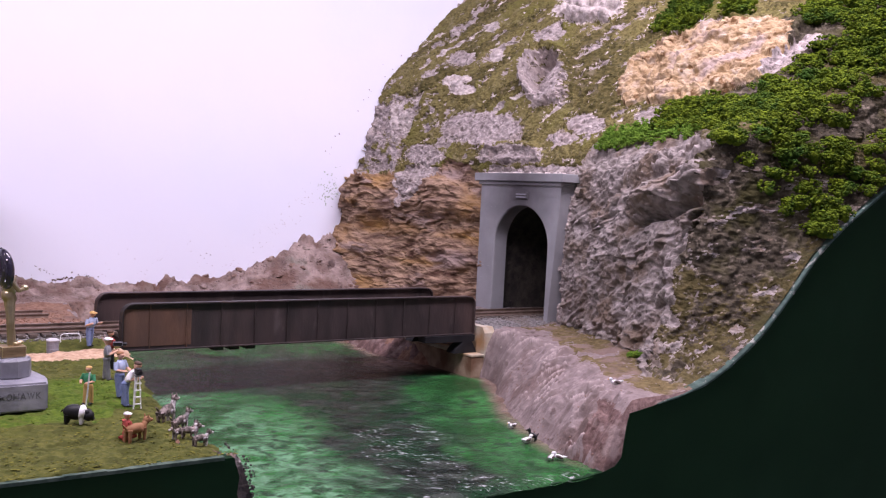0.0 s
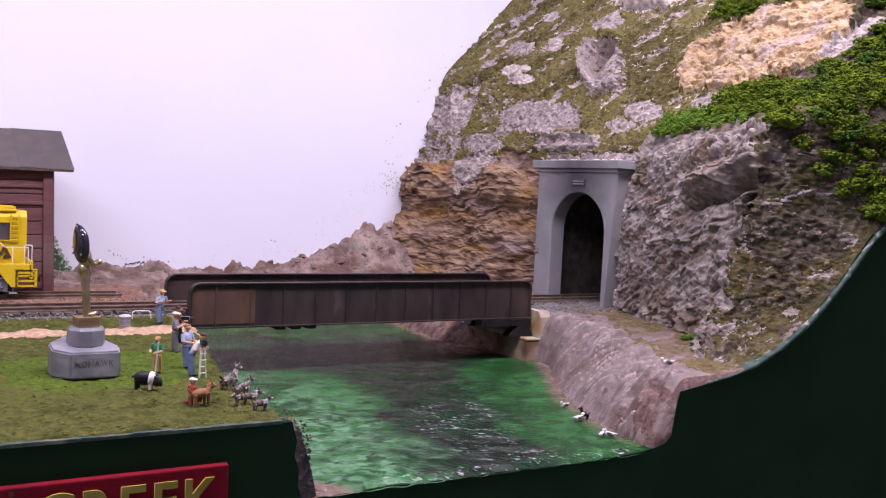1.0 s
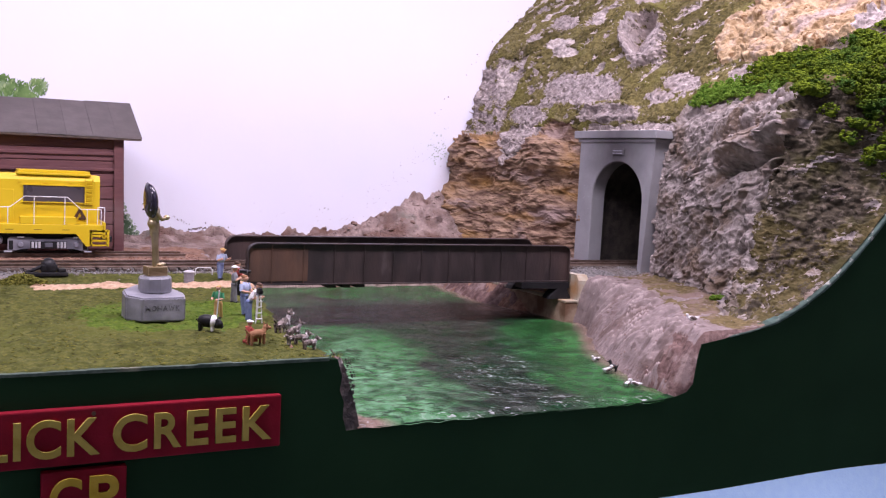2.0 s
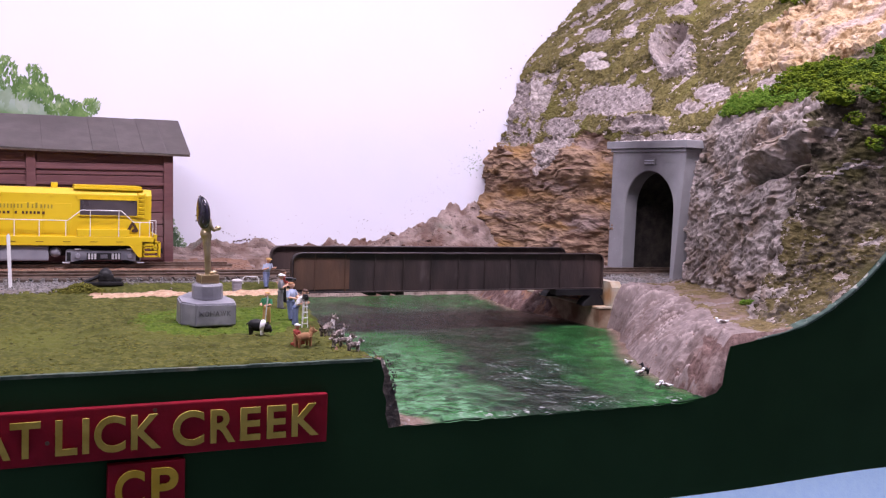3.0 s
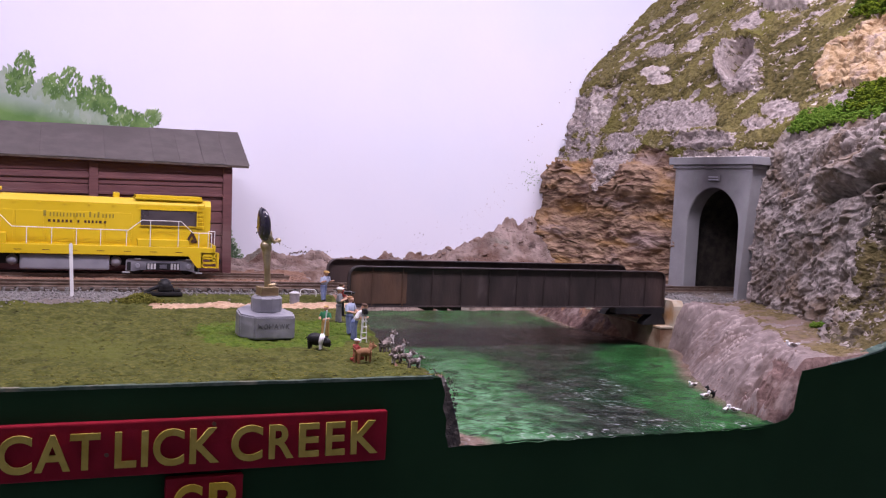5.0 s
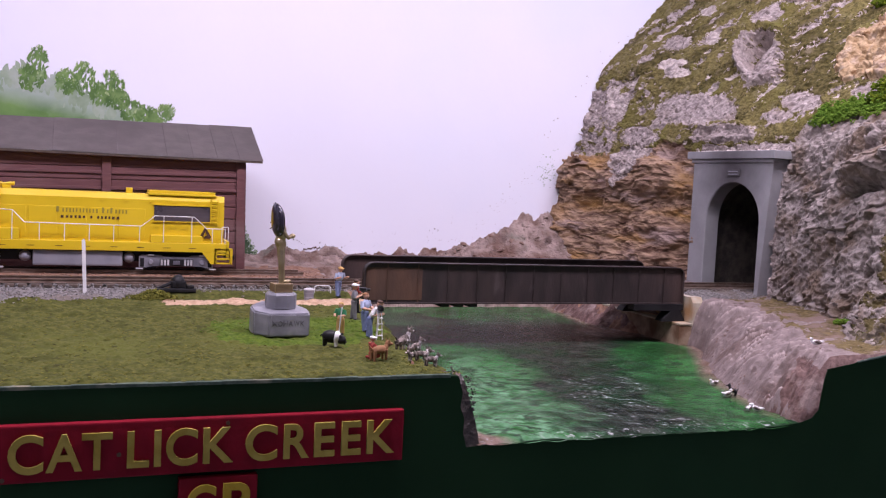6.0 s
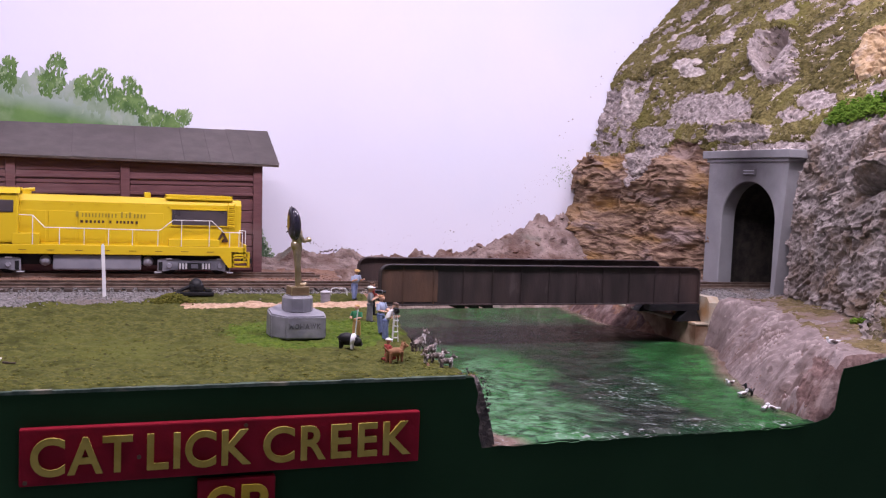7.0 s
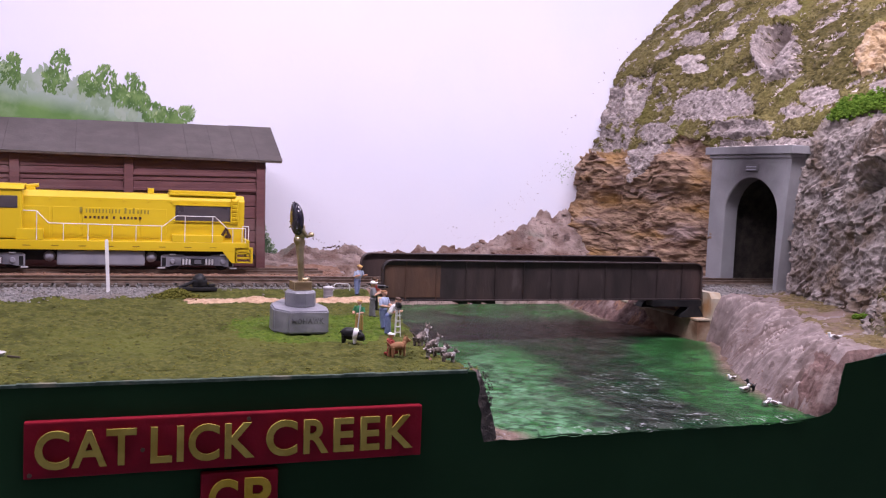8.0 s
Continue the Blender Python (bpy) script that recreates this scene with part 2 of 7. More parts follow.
INK = surface("olive_print", (0.25, 0.20, 0.025), (0.30, 0.245, 0.035), 90, 0.6, 0)
DARK_INK = surface("dark_print", (0.05, 0.022, 0.010), (0.07, 0.03, 0.015), 90, 0.6, 0)
SMOKED = surface("smoked_glass", (0.055, 0.046, 0.052), (0.085, 0.070, 0.076), 30, 0.3, 0)
GREY_PAINT = surface("grey_paint", (0.19, 0.19, 0.225), (0.24, 0.24, 0.275), 50, 0.45, 0.15, 140)
SILVER = surface("silver_metal", (0.50, 0.50, 0.53), (0.62, 0.62, 0.65), 40, 0.35, 0.1, 120, metal=0.25)
PEDESTAL = surface("pedestal_grey", (0.165, 0.165, 0.195), (0.25, 0.25, 0.285), 45, 0.42, 0.4, 110, stain=(0.31, 0.31, 0.35), stain_scale=34, stain_at=(0.56, 0.70))
ENGRAVED = surface("faded_letter_paint", (0.075, 0.075, 0.09), (0.135, 0.135, 0.155), 200, 0.6, 0.1, stain=(0.19, 0.19, 0.22), stain_scale=170, stain_at=(0.52, 0.62))
BLOCK_WOOD = surface("stained_wood", (0.13, 0.085, 0.04), (0.22, 0.15, 0.075), 60, 0.6, 0.2, 160, stretch=(1, 1, 4))
GOLD = surface("gold_metal", (0.42, 0.33, 0.19), (0.62, 0.53, 0.36), 60, 0.32, 0.2, 200, metal=0.85, stain=(0.30, 0.24, 0.18), stain_scale=60)
DARK_SHINE = surface("dark_lacquer", (0.015, 0.013, 0.025), (0.03, 0.025, 0.045), 60, 0.15, 0, coat=0.6)
WOOD = surface("bare_wood", (0.36, 0.24, 0.12), (0.46, 0.33, 0.19), 60, 0.7, 0.2, 160, stretch=(1, 1, 4))
SIGN_RED = surface("sign_red", (0.150, 0.0020, 0.011), (0.185, 0.004, 0.015), 60, 0.7, 0.3, 160, gloss=0.15, stain=(0.115, 0.002, 0.009), stain_scale=22)
LETTER = surface("gold_letter_paint", (0.27, 0.212, 0.044), (0.33, 0.265, 0.062), 70, 0.7, 0.3, 160, stain=(0.25, 0.185, 0.030), stain_scale=45, gloss=0.15)
YELLOW_LETTER = surface("yellow_letter_paint", (0.30, 0.21, 0.016), (0.35, 0.25, 0.03), 70, 0.7, 0.3, 160, gloss=0.2)
EDGE = surface("worn_board_edge", (0.016, 0.040, 0.026), (0.075, 0.110, 0.082), 130, 0.8, 0.4, 160, stain=(0.20, 0.19, 0.13), stain_scale=26, stain_at=(0.58, 0.68))
SKIN = surface("painted_flesh", (0.50, 0.28, 0.19), (0.56, 0.33, 0.23), 90, 0.6, 0)
DENIM = surface("painted_denim", (0.13, 0.17, 0.33), (0.20, 0.25, 0.42), 200, 0.8, 0.2)
PALE_BLUE = surface("painted_pale_blue", (0.30, 0.36, 0.52), (0.38, 0.44, 0.60), 200, 0.8, 0.2)
GREY_CLOTH = surface("painted_grey_cloth", (0.14, 0.14, 0.16), (0.20, 0.20, 0.22), 200, 0.8, 0.2)
GREEN_CLOTH = surface("painted_green_cloth", (0.02, 0.16, 0.07), (0.04, 0.22, 0.10), 200, 0.8, 0.2)
RED_CLOTH = surface("painted_red_cloth", (0.26, 0.03, 0.025), (0.33, 0.05, 0.04), 200, 0.8, 0.2)
BROWN_FUR = surface("painted_brown_fur", (0.22, 0.10, 0.045), (0.30, 0.15, 0.07), 200, 0.8, 0.2)
GREY_FUR = surface("painted_grey_fur", (0.055, 0.042, 0.036), (0.25, 0.205, 0.185), 320, 0.8, 0.2, spread=(0.45, 0.55))
PALE_FUR = surface("painted_pale_fur", (0.15, 0.13, 0.13), (0.60, 0.56, 0.56), 320, 0.8, 0.2, spread=(0.42, 0.58))
HAIR = surface("painted_fair_hair", (0.45, 0.27, 0.09), (0.52, 0.34, 0.13), 200, 0.8, 0.2)
DARK_GREEN = surface("dark_green_enamel", (0.012, 0.045, 0.035), (0.02, 0.06, 0.045), 30, 0.3, 0.05, 90)
GRAPHITE = surface("graphite_paint", (0.05, 0.05, 0.06), (0.075, 0.075, 0.09), 30, 0.35, 0.05, 90)
CRIMSON = surface("crimson_enamel", (0.30, 0.008, 0.014), (0.34, 0.012, 0.018), 20, 0.35, 0.05, 90)
COAL = surface("coal", (0.012, 0.012, 0.013), (0.04, 0.04, 0.045), 200, 0.6, 0.8, 260)
LAMP_GLOW = glow("headlamp_lens", (0.85, 0.90, 1.0), 0.6)
TREE_PAINT = surface("tree_paint", (0.085, 0.175, 0.040), (0.19, 0.31, 0.10), 60, 0.8, 0, stain=(0.34, 0.45, 0.27), stain_scale=40, stain_at=(0.58, 0.72))
HILL_PAINT = misty_hill()


def creek_paint():
    """Poured resin over a painted bed: dark in the middle and below the bridge, green towards the banks, streaked along
    the flow, flecked white for glints.
    """
    m = bpy.data.materials.new("creek_water")
    m.use_nodes = True
    nodes, links = m.node_tree.nodes, m.node_tree.links
    bsdf = nodes["Principled BSDF"]
    where = nodes.new("ShaderNodeTexCoord")
    tint = nodes.new("ShaderNodeVertexColor")
    tint.layer_name = "bed"
    fit_to = nodes.new("ShaderNodeMapping")
    fit_to.inputs["Scale"].default_value = (0.62, 1.0, 1)
    fit_to.inputs["Rotation"].default_value = (0, 0, radians(-14))
    links.new(where.outputs["Object"], fit_to.inputs["Vector"])

    across = nodes.new("ShaderNodeMapping")
    across.inputs["Rotation"].default_value = (0, 0, radians(34))
    links.new(where.outputs["Object"], across.inputs["Vector"])
    drawn = nodes.new("ShaderNodeMapping")
    drawn.inputs["Scale"].default_value = (0.60, 1.0, 1)
    links.new(across.outputs["Vector"], drawn.inputs["Vector"])
    wave = drawn.outputs["Vector"]
    flat = where.outputs["Object"]

    def grain(s, d, distort=0.0, v=fit_to.outputs["Vector"]):
        n = nodes.new("ShaderNodeTexNoise")
        n.inputs["Scale"].default_value, n.inputs["Detail"].default_value, n.inputs["Distortion"].default_value = s, d, distort
        links.new(v, n.inputs["Vector"])
        return n.outputs["Fac"]

    def math(op, a, b):
        n = nodes.new("ShaderNodeMath")
        n.operation = op
        for socket, value in zip(n.inputs, (a, b)):
            if isinstance(value, float):
                socket.default_value = value
            else:
                links.new(value, socket)
        return n.outputs[0]

    def mix(fac, a, b):
        x = nodes.new("ShaderNodeMix")
        x.data_type = "RGBA"
        links.new(fac, x.inputs["Factor"])
        for socket, value in ((x.inputs["A"], a), (x.inputs["B"], b)):
            if isinstance(value, tuple):
                socket.default_value = (*value, 1)
            else:
                links.new(value, socket)
        return x.outputs["Result"]

    def ramp(fac, a, b):
        r = nodes.new("ShaderNodeMapRange")
        r.inputs["From Min"].default_value, r.inputs["From Max"].default_value = a, b
        links.new(fac, r.inputs["Value"])
        return r.outputs["Result"]

    split = nodes.new("ShaderNodeSeparateColor")
    links.new(tint.outputs["Color"], split.inputs["Color"])
    green, silt, pale = split.outputs[0], split.outputs[1], split.outputs[2]
    streak = grain(34, 8, 1.4, wave)
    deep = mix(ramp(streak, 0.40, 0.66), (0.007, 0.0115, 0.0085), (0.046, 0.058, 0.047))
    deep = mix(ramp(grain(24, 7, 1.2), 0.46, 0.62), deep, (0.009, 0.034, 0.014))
    algae = mix(ramp(grain(30, 7, 0.8), 0.3, 0.7), (0.010, 0.060, 0.012), (0.032, 0.150, 0.036))
    algae = mix(math("MULTIPLY", pale, ramp(grain(60, 8, 0.5, flat), 0.34, 0.60)), algae, (0.115, 0.245, 0.135))
    algae = mix(ramp(grain(70, 8, 0.5, flat), 0.53, 0.64), algae, (0.022, 0.054, 0.026))
    algae = mix(ramp(grain(13, 6, 0.9), 0.50, 0.64), algae, (0.016, 0.060, 0.018))
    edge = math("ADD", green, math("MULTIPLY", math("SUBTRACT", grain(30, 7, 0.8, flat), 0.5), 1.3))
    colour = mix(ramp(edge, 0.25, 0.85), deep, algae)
    sand = mix(ramp(grain(80, 6, 0.0, flat), 0.35, 0.65), (0.13, 0.085, 0.062), (0.25, 0.185, 0.155))
    colour = mix(ramp(math("ADD", silt, math("MULTIPLY", math("SUBTRACT", grain(28, 5, 0.0, flat), 0.5), 0.9)), 0.30, 0.85), colour, sand)
    # white flecks painted in for lamp glints on ripples and edge foam
    foam = math("MULTIPLY", ramp(grain(230, 5, 1.1, wave), 0.57, 0.72), ramp(math("ADD", tint.outputs["Alpha"], math("MULTIPLY", math("SUBTRACT", grain(30, 4, 0.0, flat), 0.5), 2.2)), 0.60, 0.95))
    colour = mix(foam, colour, (0.46, 0.46, 0.48))
    links.new(colour, bsdf.inputs["Base Color"])
    bsdf.inputs["Roughness"].default_value = 0.14
    bsdf.inputs["IOR"].default_value = 1.15
    b = nodes.new("ShaderNodeBump")
    b.inputs["Strength"].default_value, b.inputs["Distance"].default_value = 1.0, 0.0024
    links.new(math("ADD", grain(120, 6, 0.4, wave), math("MULTIPLY", grain(210, 5, 0.3, flat), 1.1)), b.inputs["Height"])
    links.new(b.outputs["Normal"], bsdf.inputs["Normal"])
    return m


CREEK = creek_paint()


# ---- builders ----
def mesh_of(name, bm, materials, smooth=False):
    me = bpy.data.meshes.new(name)
    bm.to_mesh(me)
    bm.free()
    for m in materials if isinstance(materials, (list, tuple)) else [materials]:
        me.materials.append(m)
    if smooth:
        me.polygons.foreach_set("use_smooth", [True] * len(me.polygons))
    return me


def part(name, bm, material, parent, label="", smooth=False):
    """One mesh under a thing or under a part, in the thing's own coordinates."""
    ob = new(name, mesh_of(name, bm, material, smooth))
    ob.parent = parent
    return tagged(ob, label)


def thing(name, place, label, category, group="", turn=0.0):
    ob = new(name)
    ob.empty_display_size = 0.01
    ob.matrix_world = pose(*place, 0, 0, turn)
    return tagged(ob, label, category, group)


def solid(name, bm, material, label, category="", kind="", smooth=False, place=None, turn=0.0, group=""):
    ob = new(name, mesh_of(name, bm, material, smooth))
    if place:
        ob.matrix_world = pose(*place, 0, 0, turn)
    return tagged(ob, label, category, group, kind)


def box(bm, lo, hi, bevel=0.0, index=0):
    lo, hi = Vector(lo), Vector(hi)
    made = bmesh.ops.create_cube(bm, size=1, matrix=Matrix.LocRotScale((lo + hi) / 2, None, hi - lo))["verts"]
    faces = {f for v in made for f in v.link_faces}
    for f in faces:
        f.material_index = index
    if bevel:
        edges = {e for v in made for e in v.link_edges}
        bmesh.ops.bevel(bm, geom=list(edges), offset=bevel, segments=2, profile=0.6, affect="EDGES")
    return bm


def rod(bm, a, b, r, r2=None, seg=10, index=0):
    a, b = Vector(a), Vector(b)
    turn = (b - a).to_track_quat("Z", "Y")
    made = bmesh.ops.create_cone(bm, cap_ends=True, segments=seg, radius1=r, radius2=r if r2 is None else r2, depth=(b - a).length,
                                 matrix=Matrix.LocRotScale((a + b) / 2, turn, None))["verts"]
    for f in {f for v in made for f in v.link_faces}:
        f.material_index = index
    return bm


def egg(bm, c, radii, turn=(0, 0, 0), index=0, sub=2):
    made = bmesh.ops.create_icosphere(bm, subdivisions=sub, radius=1,
                                      matrix=Matrix.LocRotScale(c, Euler([radians(a) for a in turn]), radii))["verts"]
    for f in {f for v in made for f in v.link_faces}:
        f.material_index = index
        f.smooth = True
    return bm


def lathe(bm, profile, seg=24, index=0):
    rings = [[bm.verts.new((r * math.cos(2 * math.pi * i / seg), r * math.sin(2 * math.pi * i / seg), z)) for i in range(seg)] for r, z in profile]
    for a, b in zip(rings, rings[1:]):
        for i in range(seg):
            bm.faces.new((a[i], a[(i + 1) % seg], b[(i + 1) % seg], b[i])).material_index = index
    bm.faces.new(list(reversed(rings[0]))).material_index = index
    bm.faces.new(rings[-1]).material_index = index
    return bm


def prism(bm, outline, near, far, axis="y", index=0):
    """A flat outline given a thickness. axis: the direction of the thickness; the outline lies in the other two."""
    def at(p, d):
        return {"x": (d, p[0], p[1]), "y": (p[0], d, p[1]), "z": (p[0], p[1], d)}[axis]
    front = [bm.verts.new(at(p, near)) for p in outline]
    back = [bm.verts.new(at(p, far)) for p in outline]
    faces = [bm.faces.new(front), bm.faces.new(list(reversed(back)))]
    for i in range(len(outline)):
        j = (i + 1) % len(outline)
        faces.append(bm.faces.new((front[j], front[i], back[i], back[j])))
    for f in faces:
        f.material_index = index
    bmesh.ops.recalc_face_normals(bm, faces=faces)
    return bm


def B():
    return bmesh.new()


def lerp(table, v):
    """A value from a short table of (place, value), gliding between its rows."""
    if v <= table[0][0]:
        return table[0][1]
    for (a, x), (b, y) in zip(table, table[1:]):
        if v <= b:
            return x + (y - x) * (v - a) / (b - a)
    return table[-1][1]


def rough(p, scale, octaves=4):
    return noise.fractal(Vector(p) * scale, 0.9, 2.1, octaves)


def sheet(name, rows, materials, pick=None, smooth=True, keep=None):
    """A mesh from rows of points. pick: the material of a face from its centre; keep: whether a face is built."""
    n = len(rows[0])
    verts = [p for row in rows for p in row]
    faces, index = [], []
    for i in range(len(rows) - 1):
        for j in range(n - 1):
            a = i * n + j
            quad = (a, a + 1, a + n + 1, a + n)
            c = [sum(verts[k][d] for k in quad) / 4 for d in range(3)]
            if keep and not keep(c):
                continue
            faces.append(quad)
            index.append(pick(c) if pick else 0)
    me = bpy.data.meshes.new(name)
    me.from_pydata(verts, [], faces)
    for m in materials:
        me.materials.append(m)
    me.polygons.foreach_set("material_index", index)
    me.polygons.foreach_set("use_smooth", [smooth if smooth in (True, False) else k in smooth for k in index])
    me.update()
    return me


def clumps(name, spots, sub, material, label, category, squash=0.75, wobble=0.35):
    """Many small lumps of foam, grit or leaf in one mesh. spots: rows of (place, radius)."""
    seed = B()
    bmesh.ops.create_icosphere(seed, subdivisions=sub, radius=1)
    seed.verts.ensure_lookup_table()
    shape = [v.co.copy() for v in seed.verts]
    tris = [[v.index for v in f.verts] for f in seed.faces]
    seed.free()
    verts, faces = [], []
    for place, r in spots:
        turn = Euler((random.uniform(0, 6), random.uniform(0, 6), random.uniform(0, 6))).to_matrix()
        n0 = len(verts)
        for s in shape:
            k = r * (1 + random.uniform(-wobble, wobble))
            d = turn @ s * k
            verts.append((place[0] + d.x, place[1] + d.y, place[2] + d.z * squash))
        faces += [[a + n0 for a in t] for t in tris]
    me = bpy.data.meshes.new(name)
    me.from_pydata(verts, [], faces)
    me.materials.append(material)
    me.update()
    return tagged(new(name, me), label, category, "", "stuff")


# ---- levels of the layout ----
FRONT, BACK = 0.704, 1.62          # fascia and backdrop
LEFT, RIGHT = -1.30, 2.30
LAWN_Z, WATER_Z, BED_Z, RAIL_Z = 1.236, 1.178, 1.249, 1.258
MAIN_Y, SIDING_Y = 1.187, 1.318    # the two tracks' middles
PORTAL_X = 0.94
SHOULDER = [(-0.42, 1.055), (-0.06, 1.066), (0.0, 1.079), (0.045, 1.090), (0.075, 1.130), (0.11, 1.150)]    # where the ballast meets the lawn
CREEK_L = [(0.704, 0.320), (0.722, 0.312), (0.745, 0.296), (0.76, 0.294), (0.90, 0.305), (1.12, 0.345), (1.30, 0.36), (1.62, 0.40)]
CREEK_R = [(0.704, 0.650), (0.745, 0.645), (0.798, 0.658), (0.872, 0.686), (0.938, 0.719), (1.02, 0.772), (1.06, 0.800), (1.10, 0.815), (1.18, 0.800), (1.29, 0.765), (1.62, 0.80)]
# sections through the hillside, from the fascia back to the backdrop: height and how far along the layout the rock stands
RIM_LINE = [(1.236, 0.683), (1.2365, 0.715), (1.2395, 0.745), (1.250, 0.787), (1.269, 0.828), (1.296, 0.871), (1.335, 0.914), (1.379, 0.957), (1.411, 1.003), (1.452, 1.077), (1.62, 1.36), (1.95, 1.9)]
HILL = [
    (0.704, [(1.225, 0.745), (1.2395, 0.746), (1.250, 0.785), (1.269, 0.825), (1.296, 0.868), (1.335, 0.911), (1.379, 0.954), (1.411, 1.000), (1.452, 1.074), (1.62, 1.36), (1.95, 1.9)]),
    (0.78, [(1.225, 0.76), (1.26, 0.79), (1.30, 0.812), (1.40, 0.848), (1.46, 0.857), (1.495, 0.875), (1.53, 0.98), (1.62, 1.20), (1.95, 1.75)]),
    (0.87, [(1.225, 0.868), (1.40, 0.878), (1.47, 0.895), (1.505, 0.93), (1.53, 0.985), (1.62, 1.11), (1.95, 1.60)]),
    (0.98, [(1.225, 0.908), (1.40, 0.912), (1.47, 0.935), (1.53, 1.0), (1.62, 1.085), (1.95, 1.45)]),
    (1.09, [(1.225, 0.955), (1.40, 0.958), (1.465, 0.965), (1.53, 1.01), (1.62, 1.088), (1.95, 1.42)]),
    (1.28, [(1.225, 0.958), (1.455, 0.96), (1.50, 0.975), (1.62, 1.038), (1.95, 1.32)]),
    (1.45, [(1.225, 0.870), (1.34, 0.888), (1.42, 0.902), (1.448, 0.906), (1.462, 0.930), (1.62, 0.995), (1.95, 1.28)]),
    (1.625, [(1.225, 0.81), (1.325, 0.828), (1.365, 0.866), (1.415, 0.864), (1.450, 0.868), (1.463, 0.896), (1.62, 0.945), (1.78, 1.09), (1.95, 1.25)]),
]


def hill_x(y, z):
    for (ya, a), (yb, b) in zip(HILL, HILL[1:]):
        if y <= yb or yb == HILL[-1][0]:
            f = min(1, max(0, (y - ya) / (yb - ya)))
            f = f * f * (3 - 2 * f) * 0.5 + f * 0.5
            return lerp(a, z) * (1 - f) + lerp(b, z) * f


# bare rock showing through the moss: place, half sizes, kind, how far it stands proud, and how broken it is
OUTCROPS = [(1.272, 1.623, 0.047, 0.052, 6, 0.013, 0.30), (1.350, 1.537, 0.088, 0.030, 6, 0.0028, 0.15), (1.411, 1.672, 0.019, 0.013, 1, 0.0020, 0.56),
            (1.458, 1.626, 0.036, 0.012, 1, 0.0024, 0.70), (1.430, 1.608, 0.030, 0.010, 1, 0.0016, 0.70), (1.481, 1.735, 0.020, 0.011, 1, 0.0016, 0.70), (1.488, 1.670, 0.034, 0.017, 6, 0.0016, 0.70),
            (1.290, 1.752, 0.066, 0.032, 1, 0.0048, 0.80), (1.335, 1.706, 0.032, 0.018, 6, 0.0016, 0.56), (1.262, 1.493, 0.080, 0.016, 6, 0.0084, 0.63), (1.462, 1.492, 0.050, 0.018, 6, 0.0024, 0.35),
            (1.138, 1.540, 0.034, 0.016, 6, 0.0012, 0.49), (1.170, 1.518, 0.030, 0.010, 6, 0.0012, 0.49), (1.000, 1.548, 0.050, 0.014, 6, 0.0016, 0.49), (1.549, 1.559, 0.026, 0.026, 1, 0.0016, 0.84)]


def outcrop(y, z, grit=1):
    """The outcrop at a place, or None: its kind, how far the rock stands proud there, and how broken it is."""
    m = 0.40 * rough((5, y, z), 40, 4) + 0.26 * rough((9, y, z), 170, 3) + 0.24 * grit * noise.noise(Vector((3, y, z)) * 520)
    for cy, cz, ru, rv, kind, rise, broken in OUTCROPS:
        v = z - cz
        if abs(v) > rv * 1.6:
            continue
        u = y - cy - 0.72 * v
        s = 1 - (u / ru) ** 2 - (v / rv) ** 2 + m * 1.3
        if s > 0:
            return kind, rise * min(1, 2.2 * s) ** 0.6, broken
    return None


# ---- the room ----
def room():
    bm = B()
    box(bm, (LEFT - 0.1, BACK, 0.0), (RIGHT + 0.1, BACK + 0.1, 2.5))
    solid("wall_north", bm, SKY, "pale lavender painted sky backdrop wall behind the layout", "wall", "structure")
    for name, lo, hi in (("wall_west", (LEFT - 0.1, -2.2, 0), (LEFT, BACK, 2.5)), ("wall_east", (RIGHT, -2.2, 0), (RIGHT + 0.1, BACK, 2.5)),
                         ("wall_south", (LEFT, -2.3, 0), (RIGHT, -2.2, 2.5))):
        solid(name, box(B(), lo, hi), ROOM, "plain pale painted room wall", "wall", "structure")
    solid("floor", box(B(), (LEFT - 0.1, -2.3, -0.1), (RIGHT + 0.1, BACK + 0.1, 0)), FLOOR, "pale blue-grey painted room floor", "floor", "structure")
    solid("ceiling", box(B(), (LEFT - 0.1, -2.3, 2.5), (RIGHT + 0.1, BACK + 0.1, 2.6)), ROOM, "plain white room ceiling", "ceiling", "structure")
    # fixtures modelled round each lamp; the third exists only for the fill
    for lx, ly, _ in LAMPS:
        t = thing("ceiling_light", (lx, ly, 2.5), "assumed white fluorescent ceiling light, out of view", "lamp", "ceiling lights")
        part("housing", box(B(), (-0.62, -0.16, -0.08), (0.62, 0.16, 0), 0.01), WHITE, t)
        for k in (-0.06, 0.06):
            part("tube", rod(B(), (-0.58, k, -0.10), (0.58, k, -0.10), 0.013, seg=14), WHITE, t, "white fluorescent tube")


room()


